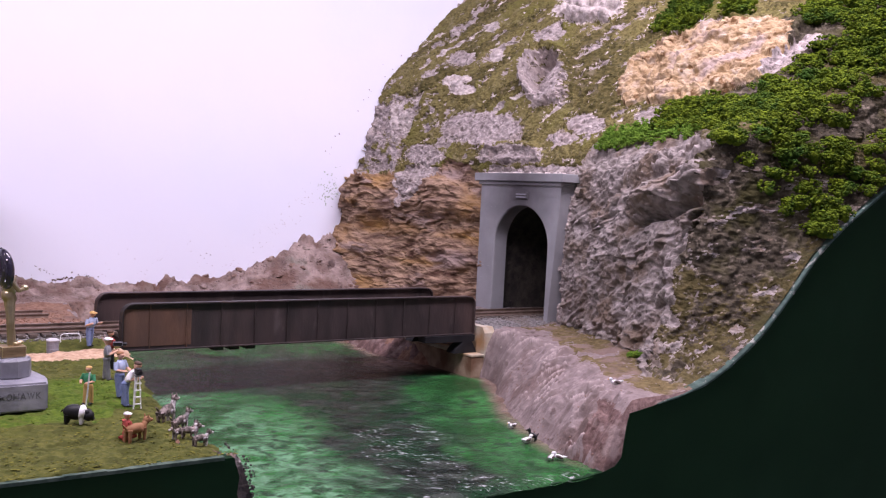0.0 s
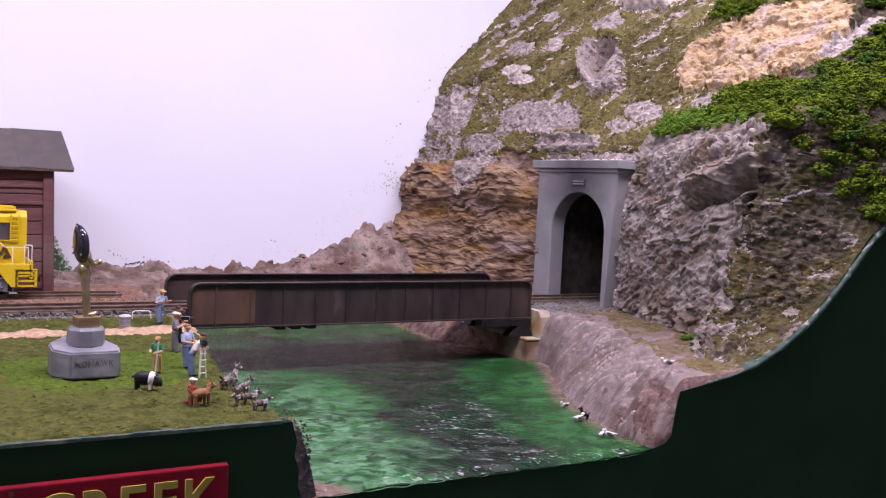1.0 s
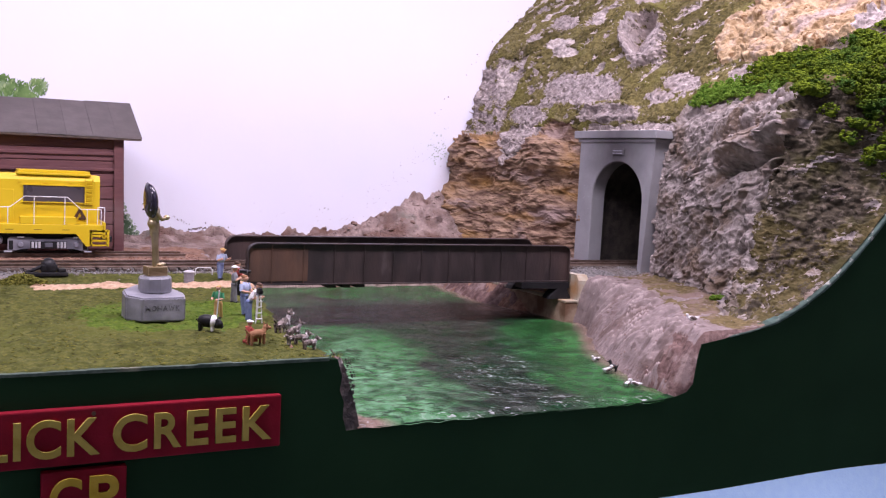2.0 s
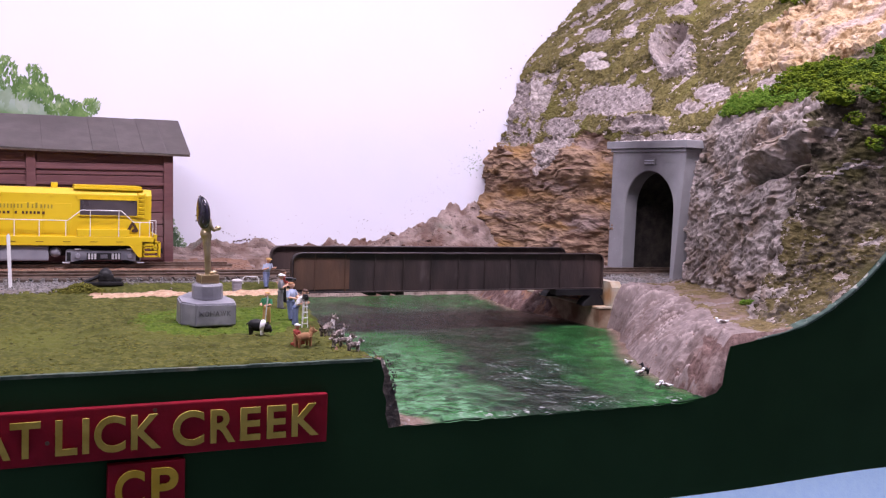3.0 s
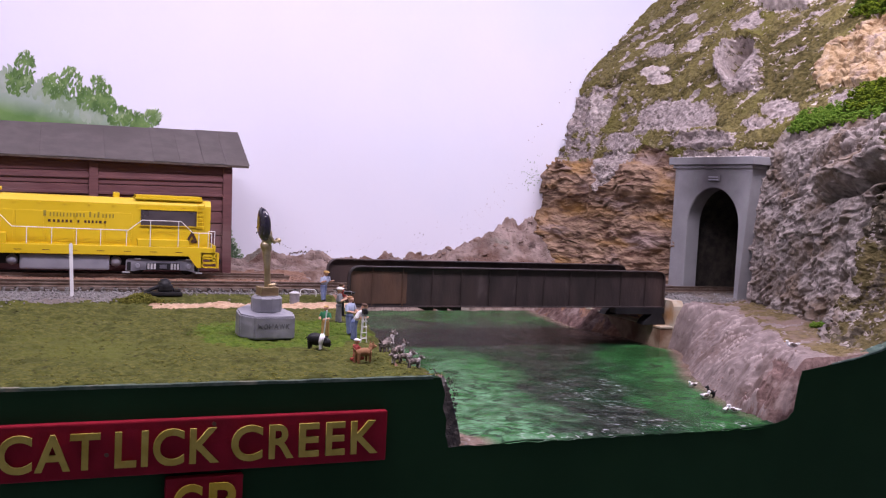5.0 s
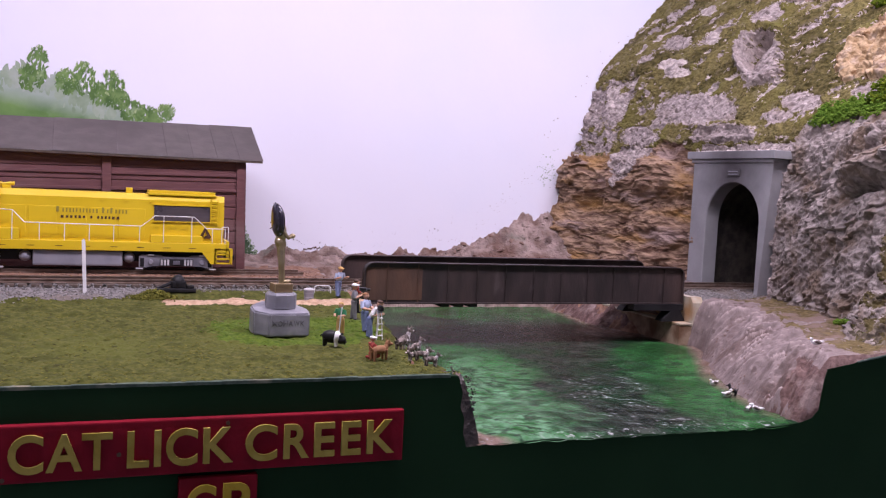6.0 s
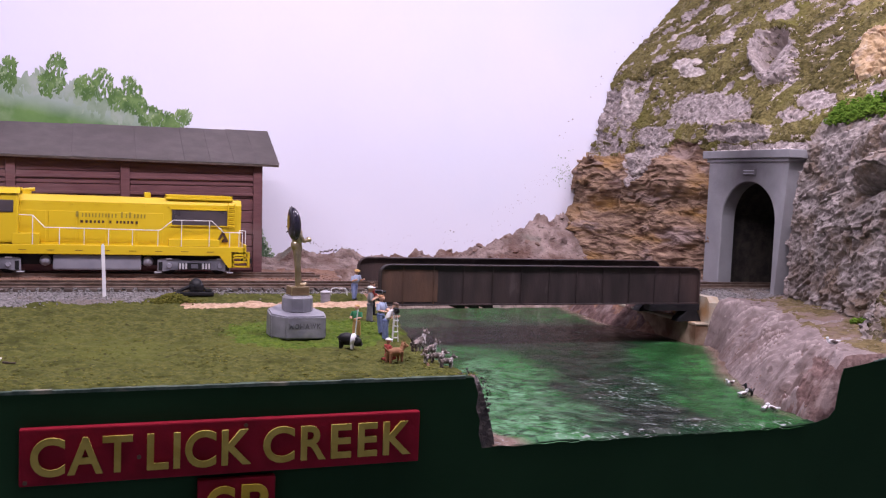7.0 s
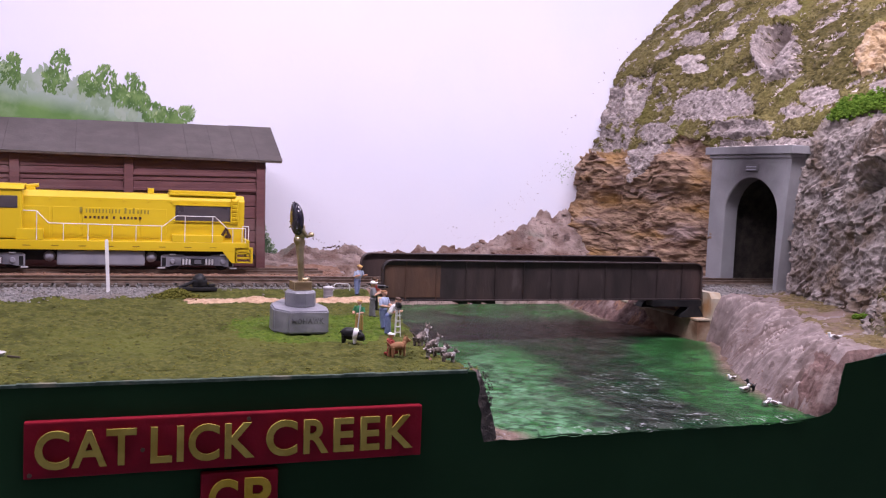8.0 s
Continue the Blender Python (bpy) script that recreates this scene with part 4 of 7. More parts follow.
def build_hill():
    ny, nz = 680, 640
    ys = [FRONT + 0.003 + (BACK - FRONT - 0.002) * i / (ny - 1) for i in range(ny)]
    zs = [1.225 + 0.555 * k / 600 if k < 600 else 1.78 + 0.165 * (k - 599) / 40 for k in range(nz)]
    base, out, drop = [], [], []
    for y in ys:
        for z in zs:
            x = hill_x(y, z)
            dy = (hill_x(y + 0.006, z) - hill_x(y - 0.006, z)) / 0.012
            dz = (hill_x(y, z + 0.006) - hill_x(y, z - 0.006)) / 0.012
            n = Vector((-1, dy, dz)).normalized()
            k = hill_kind(y, z, 0)
            d = hill_relief(k, (x, y, z))
            # the boulder's hollow: a cupped rim above it, deep under the rim, running out level below
            v = z - 1.629
            u = y - 1.279 - 0.72 * v
            hollow = math.hypot(u / 0.034, v / 0.043) + 0.13 * rough((2, y, z), 48, 3)
            lip = 0
            if hollow < 2:
                above = (0.7 * u / 0.034 + 0.7 * v / 0.043) / max(0.3, hollow)
                d -= 0.046 * min(1, max(0, 1.04 - hollow) / 0.20) * min(1, max(0.10, 0.45 + 0.75 * above * hollow))
                d += 0.017 * math.exp(-((hollow - 1.24) / 0.17) ** 2) * min(1, max(0, 0.35 + 0.8 * above))
                lip = 0.005 * math.exp(-((hollow - 1.10) / 0.14) ** 2) * min(1, max(0, above))
            # the slab lying out over the portal's coping, with a dark gap below it
            if 1.19 < y < 1.36:
                w = min(1, max(0, (y - 1.20) / 0.02), max(0, (1.352 - y) / 0.012))
                zz = z + 0.004 * rough((x, y, 3), 36, 3) - 0.03 * (y - 1.27)
                out_by = (0.004 + 0.016 * max(0, rough((4, y, 1), 22, 3) + 0.15)) * math.exp(-((zz - 1.506) / 0.0065) ** 4)
                d += w * (out_by + 0.006 * math.exp(-((zz - 1.480) / 0.005) ** 2) - 0.014 * abs(rough((1, y, z), 26, 2)) * math.exp(-((zz - 1.4925) / 0.0045) ** 2))
                lip += w * 0.15 * out_by
            # broken ledges in the pale rock near the top
            if 1.22 < y < 1.36 and 1.70 < z < 1.78:
                zz = z - 1.724 - 0.20 * (y - 1.26) + 0.006 * rough((x, y, 5), 40, 2)
                w = min(1, max(0, (y - 1.225) / 0.02), max(0, (1.355 - y) / 0.02)) * (0.35 + 0.9 * abs(rough((1, y, 2), 30, 2)))
                d += w * (0.016 * math.exp(-((zz - 0.010) / 0.008) ** 2) - 0.018 * math.exp(-(zz / 0.0045) ** 2) - 0.012 * math.exp(-((zz - 0.024) / 0.004) ** 2))
            # the overhanging brow of the grey rock, the cleft below it and the hollow above
            if 0.76 < y < 0.96:
                w = max(0, min(1, (y - 0.768) / 0.02, (0.945 - y) / 0.05))
                zz = z + 0.007 * rough((x, y, z), 24, 3) - 0.29 * (0.91 - y)
                d += w * (0.018 * math.exp(-((zz - 1.422) / 0.014) ** 2) - 0.018 * math.exp(-((zz - 1.396) / 0.0065) ** 2) - 0.010 * math.exp(-((zz - 1.456) / 0.011) ** 2) + 0.007 * math.exp(-((zz - 1.478) / 0.010) ** 2))
            edge = min(1, (y - FRONT) / 0.02)
            d *= max(0, edge)
            base.append((x, y, z, n.x, n.y, n.z))
            out.append(d)
            drop.append(lip)
    # the mossy slope is worn softer than the cliffs
    out = np.array(out).reshape(ny, nz)
    for _ in range(1):
        soft = (out[1:-1, 1:-1] * 2 + out[:-2, 1:-1] + out[2:, 1:-1] + out[1:-1, :-2] + out[1:-1, 2:]) / 6
        worn = np.array(zs)[None, 1:-1] > 1.485
        out[1:-1, 1:-1] = np.where(worn, soft, out[1:-1, 1:-1])
    rows = []
    for a in range(ny):
        row = []
        for b in range(nz):
            x, y, z, nx, n_y, n_z = base[a * nz + b]
            d, lip = float(out[a, b]), drop[a * nz + b]
            row.append((x + nx * d - lip * 0.4, min(BACK - 0.001, max(FRONT + 0.002, y + n_y * d)), z + n_z * d - lip))
        row.append((RIGHT - 0.005, ys[a], 1.97))
        rows.append(row)

    def keep(c):
        return not (1.112 < c[1] < 1.279 and c[2] < 1.450 and c[0] < 1.2)

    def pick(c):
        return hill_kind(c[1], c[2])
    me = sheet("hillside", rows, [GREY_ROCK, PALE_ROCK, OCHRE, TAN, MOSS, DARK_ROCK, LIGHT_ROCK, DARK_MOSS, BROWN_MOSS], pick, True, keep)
    tagged(new("hillside", me), "plaster mountainside of grey and ochre rock with olive moss patches", "mountain", "", "structure")


build_hill()


# ---- tunnel ----
ARCH_Y0, ARCH_Y1, SPRING = 1.1285, 1.2535, 1.354


def arch_line(grow, steps=20, foot=None):
    mid, half = (ARCH_Y0 + ARCH_Y1) / 2, (ARCH_Y1 - ARCH_Y0) / 2 + grow
    rise = 0.060 + grow
    foot = BED_Z - 0.006 if foot is None else foot
    return [(mid + half, foot)] + [(mid + half * math.cos(math.pi * k / steps), SPRING + rise * math.sin(math.pi * k / steps)) for k in range(steps + 1)] + [(mid - half, foot)]


def build_portal():
    t = thing("tunnel_portal", (0, 0, 0), "grey cast concrete tunnel portal with arched mouth and coping", "portal")
    x0, x1 = PORTAL_X, PORTAL_X + 0.025
    wall_l, wall_r0, wall_r1, top = 1.2925, 1.1195, 1.1040, 1.4445

    # the wall, with a small chamfer round its arched mouth
    bm = B()
    foot = BED_Z - 0.006
    front, lip = arch_line(0.0016, 28), arch_line(0.0, 28)
    rings = [[bm.verts.new((x, y, z)) for y, z in line] for x, line in ((x0, front), (x0 + 0.0016, lip), (x1, lip))]
    for a, b in zip(rings, rings[1:]):
        for i in range(len(a) - 1):
            bm.faces.new((a[i], a[i + 1], b[i + 1], b[i]))
    for ring, x in ((rings[0], x0), (rings[-1], x1)):
        foot_l, foot_r = bm.verts.new((x, wall_l, foot)), bm.verts.new((x, wall_r0, foot))
        side_r = wall_r0 + (wall_r1 - wall_r0) * (SPRING - foot) / (top - foot)
        mid_l, mid_r = bm.verts.new((x, wall_l, SPRING)), bm.verts.new((x, side_r, SPRING))
        bm.faces.new((foot_l, ring[0], ring[1], mid_l))
        bm.faces.new((foot_r, mid_r, ring[-2], ring[-1]))
        crown = [bm.verts.new((x, v.co.y, top)) for v in ring[1:-1]]
        for k in range(len(crown) - 1):
            bm.faces.new((ring[1 + k], ring[2 + k], crown[k + 1], crown[k]))
        bm.faces.new((mid_l, ring[1], crown[0], bm.verts.new((x, wall_l, top))))
        bm.faces.new((ring[-2], mid_r, bm.verts.new((x, wall_r1, top)), crown[-1]))
    for a, b in (((wall_l, foot), (wall_l, top)), ((wall_l, top), (wall_r1, top)), ((wall_r1, top), (wall_r0, foot))):
        bm.faces.new([bm.verts.new((x, *c)) for x, c in ((x0, a), (x0, b), (x1, b), (x1, a))])
    bmesh.ops.remove_doubles(bm, verts=bm.verts[:], dist=0.00001)
    bmesh.ops.recalc_face_normals(bm, faces=bm.faces[:])
    part("wall", bm, CONCRETE, t)
    bm = B()
    prism(bm, [(wall_r1 - 0.002, 1.4445), (wall_l + 0.004, 1.4445), (wall_l + 0.004, 1.450), (wall_r1 - 0.002, 1.450)], x0 - 0.003, x1 + 0.001, "x")
    prism(bm, [(wall_r1 - 0.008, 1.4502), (wall_l + 0.011, 1.4502), (wall_l + 0.011, 1.4625), (wall_r1 - 0.008, 1.4625)], x0 - 0.007, x1 + 0.002, "x")
    bmesh.ops.bevel(bm, geom=bm.edges[:], offset=0.0008, segments=1, affect="EDGES")
    part("coping", bm, CONCRETE, t)
    bm = box(B(), (x0 - 0.0022, 1.176, 1.4245), (x0 + 0.001, 1.205, 1.4345), 0.0004)
    plate = part("date_plate", bm, CONCRETE, t)
    for k in (0, 1):
        part("bar", box(B(), (x0 - 0.0032, 1.179, 1.4262 + 0.0042 * k), (x0 - 0.0020, 1.202, 1.4278 + 0.0042 * k)), PEDESTAL, plate)
    # fine board marks left by the form
    for k in range(10):
        z = 1.262 + 0.0185 * k
        near = wall_r0 + (wall_r1 - wall_r0) * (z - BED_Z) / (top - BED_Z)
        part("form_line", box(B(), (x0 - 0.0003, near + 0.002, z), (x0 + 0.001, 1.124 if z < 1.40 else 1.15, z + 0.0004)), CONCRETE, t)
        part("form_line", box(B(), (x0 - 0.0003, 1.258 if z < 1.40 else 1.235, z), (x0 + 0.001, wall_l - 0.002, z + 0.0004)), CONCRETE, t)


build_portal()


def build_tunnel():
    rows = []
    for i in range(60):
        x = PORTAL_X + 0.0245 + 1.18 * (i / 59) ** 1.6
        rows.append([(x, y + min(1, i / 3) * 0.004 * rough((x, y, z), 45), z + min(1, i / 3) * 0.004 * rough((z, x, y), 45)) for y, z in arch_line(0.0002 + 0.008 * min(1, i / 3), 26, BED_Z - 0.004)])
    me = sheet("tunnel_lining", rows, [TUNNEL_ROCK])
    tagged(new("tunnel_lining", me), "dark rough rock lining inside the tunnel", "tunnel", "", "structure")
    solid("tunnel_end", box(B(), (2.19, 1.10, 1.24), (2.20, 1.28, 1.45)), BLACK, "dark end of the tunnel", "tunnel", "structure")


build_tunnel()


# ---- tracks ----
def build_track(y, x0, x1, label, drop=0.0):
    t = tagged(new("railway_track"), label, "track")
    t.location = (0, 0, -drop)
    for s in (-1, 1):
        outline = [(-0.0022, 0), (0.0022, 0), (0.0022, 0.0007), (0.0006, 0.0014), (0.0006, 0.0032), (0.0013, 0.0037), (0.0013, 0.0050), (-0.0013, 0.0050),
                   (-0.0013, 0.0037), (-0.0006, 0.0032), (-0.0006, 0.0014), (-0.0022, 0.0007)]
        bm = prism(B(), [(y + s * 0.0166 + a, RAIL_Z - 0.005 + b) for a, b in outline], x0, x1, "x")
        part("rail", bm, RAIL, t)
    tie = mesh_of("tie", box(B(), (-0.0045, -0.031, -0.0035), (0.0045, 0.031, 0), 0.0006), TIMBER)
    k, x = 0, x0 + 0.006
    while x < x1 - 0.005:
        ob = new("tie", tie)
        ob.parent = t
        ob.matrix_basis = pose(x, y + random.uniform(-0.001, 0.001), RAIL_Z - 0.005 + random.uniform(-0.0003, 0), 0, 0, random.uniform(-1.5, 1.5))
        x += 0.0135


build_track(MAIN_Y, -0.60, 1.12, "straight single railway track on dark ties crossing the bridge")
build_track(SIDING_Y, -0.60, 0.30, "siding railway track in brown dirt beside the shed", 0.0025)


# ---- bridge ----
def build_bridge():
    t = thing("girder_bridge", (0, 0, 0), "weathered black plate girder bridge with rusty end panel", "bridge")
    x0, x1, z0, z1 = 0.341, 0.8165, 1.236, 1.2855

    def web(y, s):
        outline = [(x0, z0), (x1, z0)]
        r = 0.012
        outline += [(x1 - r * 0.8 + r * 0.8 * math.cos(a), z1 - r * 0.8 + r * 0.8 * math.sin(a)) for a in (math.pi * k / 12 for k in range(7))]
        outline += [(x0 + r - r * math.sin(a), z1 - r + r * math.cos(a)) for a in (math.pi * k / 16 for k in range(9))]
        girder = part("girder", prism(B(), outline, y - 0.0012, y + 0.0012, "y"), STEEL, t)
        out = y - s * 0.0012
        part("end_panel", box(B(), (x0 + 0.0015, min(out, out - s * 0.0006), z0 + 0.003), (x0 + 0.077, max(out, out - s * 0.0006), z1 - 0.005)), RUST, girder, "rust-brown end panel")
        # flanges: bottom plate, and the top plate bent down round the ends
        part("bottom_flange", box(B(), (x0, y - 0.0052, z0 - 0.0016), (x1, y + 0.0052, z0), 0.0004), STEEL, girder)
        bm = B()
        path = [(x0 - 0.0004, z0), (x0 - 0.0004, z1 - r)] + [(x0 + r - (r + 0.0004) * math.cos(a), z1 - r + (r + 0.0004) * math.sin(a)) for a in (math.pi * k / 16 for k in range(1, 8))] + [(x0 + r, z1 + 0.0004), (x1 - 0.0096, z1 + 0.0004)]
        path += [(x1 - 0.0096 + 0.010 * math.sin(a), z1 - 0.0096 + 0.010 * math.cos(a)) for a in (math.pi * k / 12 for k in range(1, 6))] + [(x1 + 0.0004, z1 - 0.0096), (x1 + 0.0004, z0)]
        loop = []
        for k, p in enumerate(path):
            q0, q1 = path[max(0, k - 1)], path[min(len(path) - 1, k + 1)]
            d = Vector((q1[0] - q0[0], q1[1] - q0[1])).normalized()
            n = Vector((-d.y, d.x)) * 0.0013
            loop.append([bm.verts.new((p[0] + a * n.x, y + b, p[1] + a * n.y)) for a, b in ((0, -0.0052), (1, -0.0052), (1, 0.0052), (0, 0.0052))])
        for a, b in zip(loop, loop[1:]):
            for k in range(4):
                bm.faces.new((a[k], a[(k + 1) % 4], b[(k + 1) % 4], b[k]))
        bmesh.ops.recalc_face_normals(bm, faces=bm.faces[:])
        part("top_flange", bm, STEEL, girder)
        k = 0
        while True:
            x = x0 + 0.030 + 0.0415 * k
            if x > x1 - 0.01:
                break
            part("stiffener", box(B(), (x - 0.0006, out - (0.0016 if s > 0 else 0), z0), (x + 0.0006, out + (0.0016 if s < 0 else 0), z1 - 0.0006)), RUST if x < x0 + 0.08 else STEEL, girder)
            k += 1
    web(1.1345, 1)
    web(1.2395, -1)
    part("deck", box(B(), (x0, 1.141, 1.239), (x1, 1.233, 1.2475)), STEEL, t)
    for x in (0.455, 0.475, 0.495, 0.79):
        part("cross_beam", box(B(), (x - 0.006, 1.142, 1.2285), (x + 0.006, 1.232, 1.2392), 0.0005), STEEL, t)


build_bridge()


def build_abutments():
    bm = prism(B(), [(1.111, 1.17), (1.29, 1.17), (1.29, 1.246), (1.117, 1.246), (1.111, 1.238)], 0.822, 0.840, "x")
    solid("bridge_abutment", bm, CREAM, "cream concrete abutment at the bridge's tunnel end", "abutment", "structure")
    bm = box(B(), (0.800, 1.109, 1.160), (0.8215, 1.36, 1.2065), 0.0015)
    solid("abutment_footing", bm, RUSTY, "low rust-stained concrete footing at the water's edge", "footing", "structure")
    solid("abutment_ledge", box(B(), (0.799, 1.108, 1.2067), (0.8215, 1.33, 1.2097), 0.0008), CREAM, "cream cap on the concrete footing", "footing", "structure")
    for y in (1.1345, 1.2395):
        bm = prism(B(), [(0.782, 1.2098), (0.8205, 1.2098), (0.8180, 1.2150), (0.8120, 1.2250), (0.8160, 1.2262), (0.8160, 1.2342), (0.735, 1.2342), (0.735, 1.2262), (0.796, 1.2250), (0.7850, 1.2150)], y - 0.009, y + 0.009, "y")
        solid("bearing_block", bm, BLACK, "black bridge bearing block on the concrete footing", "bearing", "", group="bridge bearings")
    bm = box(B(), (0.300, 1.125, 1.165), (0.3445, 1.26, 1.2340), 0.002)
    solid("bridge_abutment", bm, RUSTY, "dark stained concrete abutment at the bridge's lawn end", "abutment", "structure")


build_abutments()


# ---- painted scenery on the backdrop ----
def dabs(name, spots, material, label, parent, y, long=1.0, leans=(0.6, 2.2)):
    """Flat dabs of paint: rows of (x, z, radius)."""
    bm = B()
    for x, z, r in spots:
        n, a0 = random.randint(6, 9), random.uniform(0, 6)
        lean, ring = random.uniform(*leans), []
        for k in range(n):
            a = a0 - 2 * math.pi * k / n
            u, v = r * long * random.uniform(0.6, 1.25) * math.cos(a), r / long * random.uniform(0.6, 1.25) * math.sin(a)
            ring.append(bm.verts.new((x + u * math.cos(lean) - v * math.sin(lean), y, z + u * math.sin(lean) + v * math.cos(lean))))
        bm.faces.new(ring)
        y -= 0.0000008
    bmesh.ops.recalc_face_normals(bm, faces=bm.faces[:])
    return part(name, bm, material, parent, label)


def build_mural():
    wall = bpy.data.objects["wall_north"]
    bm = B()
    top = [(-1.28 + 0.01 * 0, 1.56)] + [(-1.25 + 0.045 * k, 1.552 - 0.0006 * k + 0.008 * rough((k, 0, 0), 0.9) - 0.100 * max(0, (k - 24) / 8) ** 1.6) for k in range(33)]
    prism(bm, [(-1.28, 1.25), *top, (0.215, 1.42), (0.215, 1.25)], BACK - 0.0003, BACK - 0.0001, "y")
    bmesh.ops.triangulate(bm, faces=bm.faces[:])
    part("painted_hill", bm, HILL_PAINT, wall, "hazy grey-green painted hill")
    # crowns along the ridge: place, half sizes, and how loosely they are brushed
    crowns = [(-0.205, 1.548, 0.026, 0.032, 0.4), (-0.165, 1.535, 0.022, 0.026, 0.4), (-0.131, 1.540, 0.010, 0.024, 0.3), (-0.062, 1.548, 0.013, 0.026, 0.5), (-0.072, 1.528, 0.016, 0.018, 0.3),
              (-0.021, 1.526, 0.014, 0.017, 0.0), (0.005, 1.533, 0.015, 0.022, 0.7), (0.028, 1.511, 0.011, 0.015, 0.0), (0.049, 1.526, 0.016, 0.020, 0.5),
              (0.055, 1.505, 0.018, 0.014, 0.1), (0.079, 1.487, 0.016, 0.014, 0.0), (0.102, 1.483, 0.016, 0.013, 0.3), (0.113, 1.473, 0.014, 0.008, 0.0), (0.133, 1.488, 0.012, 0.012, 0.8)]
    spots = []
    for _ in range(260):
        f = random.random()
        spots.append((-0.21 + 0.27 * f + random.gauss(0, 0.01), lerp([(0, 1.528), (0.55, 1.520), (0.8, 1.496), (1.0, 1.474)], f) + random.gauss(0, 0.008), random.uniform(0.003, 0.007)))
    dabs("painted_haze", spots, HAZE_PAINT, "thin grey-green painted haze between the trees", wall, BACK - 0.00035, 1.6, (1.2, 2.0))
    for x, z, rx, rz, loose in crowns:
        for m, material in ((0, TREE_DARK), (1, TREE_PAINT), (2, TREE_PALE)):
            spots = []
            for _ in range((230, 90, 50)[m]):
                a, d = random.uniform(0, 6.28), random.random() ** 0.5
                if m == 2:
                    d = 0.55 + 0.55 * d
                    if random.random() > 0.25 + 0.75 * loose:
                        continue
                elif random.random() < 0.75 * loose and m == 0:
                    continue
                dx, dz = d * math.cos(a), d * math.sin(a)
                if m == 2 and dz < -0.15 or m == 1 and dz + dx < -0.5 or rough((x + dx * rx, m, z + dz * rz), 110, 2) < -0.35:
                    continue
                spots.append((x + 1.15 * rx * dx, z - 0.005 + 1.15 * rz * dz, random.uniform(0.0008, 0.0032) if m < 2 else random.uniform(0.0006, 0.0017)))
            dabs("painted_tree", spots, material, ("dark green strokes in the painted tree", "loosely brushed green painted tree", "pale leaf dabs at the painted tree's top")[m], wall, BACK - 0.0007 - 0.00025 * m, 1.7)
    for count, tall, wide, material in ((420, 0.062, 0.028, HAZE_PAINT), (420, 0.046, 0.022, TREE_SHADE)):
        spots = []
        while len(spots) < count:
            h = random.random() ** 1.5
            spots.append((0.240 + (0.026 + wide * (1 - h)) * random.random() ** 0.8 + 0.004 * random.gauss(0, 1) * (1 - h), 1.243 + tall * h, random.uniform(0.0008, 0.0030)))
        dabs("painted_bush", spots, material, "smeared dark green painted bush", wall, BACK - 0.0006 - (0.0005 if material is TREE_SHADE else 0))
    flecks = []
    for _ in range(70):
        x = random.uniform(0.30, 0.72)
        flecks.append((x, 1.262 + 0.01 * random.random() + max(0, x - 0.45) * 0.08 + random.random() ** 3 * 0.05, random.uniform(0.0002, 0.0006)))
    for _ in range(60):
        f = random.random()
        flecks.append((0.70 + 0.13 * f - random.random() ** 2 * 0.05, 1.30 + 0.12 * f + random.gauss(0, 0.012), random.uniform(0.0002, 0.0008)))
    for _ in range(16):
        f = random.random()
        flecks.append((0.86 + 0.22 * f ** 1.5 - 0.012 - random.random() ** 2 * 0.03, 1.46 + 0.30 * f, random.uniform(0.0005, 0.0016)))
    teal = [(0.842 + random.gauss(0, 0.012), 1.425 + random.gauss(0, 0.018), random.uniform(0.0004, 0.0016)) for _ in range(90)]
    dabs("paint_fleck", teal, HAZE_PAINT, "grey-green splashes beside the rock", wall, BACK - 0.0007)
    dabs("paint_fleck", flecks, RUBBLE, "brown plaster flecks splashed on the painted sky", wall, BACK - 0.0005)
    dabs("paint_fleck", [(0.615, 1.306, 0.0012), (0.622, 1.304, 0.0010), (0.605, 1.303, 0.0008), (0.40, 1.275, 0.0012), (0.41, 1.272, 0.0010), (0.44, 1.268, 0.0012)]
         + [(0.343 + 0.030 * k / 14 + random.gauss(0, 0.002), 1.284 - 0.012 * k / 14 + random.gauss(0, 0.0012), random.uniform(0.0004, 0.0009)) for k in range(15)]
         + [(0.372 + 0.055 * k / 24, 1.264 + 0.004 * k / 24 + random.gauss(0, 0.001), random.uniform(0.0008, 0.0018)) for k in range(25)], DARK_INK,
         "small dark scuffs on the painted sky", wall, BACK - 0.0006)


HAZE_PAINT = surface("haze_paint", (0.20, 0.29, 0.18), (0.34, 0.42, 0.32), 30, 0.8, 0, stain=(0.44, 0.49, 0.47), stain_scale=18)
TREE_PALE = surface("tree_paint_pale", (0.24, 0.36, 0.10), (0.46, 0.56, 0.33), 90, 0.8, 0)
TREE_SHADE = surface("tree_paint_shade", (0.045, 0.085, 0.042), (0.080, 0.135, 0.070), 60, 0.8, 0.1, 90)
TREE_DARK = surface("tree_paint_dark", (0.060, 0.135, 0.030), (0.125, 0.235, 0.060), 60, 0.8, 0, stain=(0.22, 0.34, 0.15), stain_scale=50, stain_at=(0.56, 0.70))
build_mural()


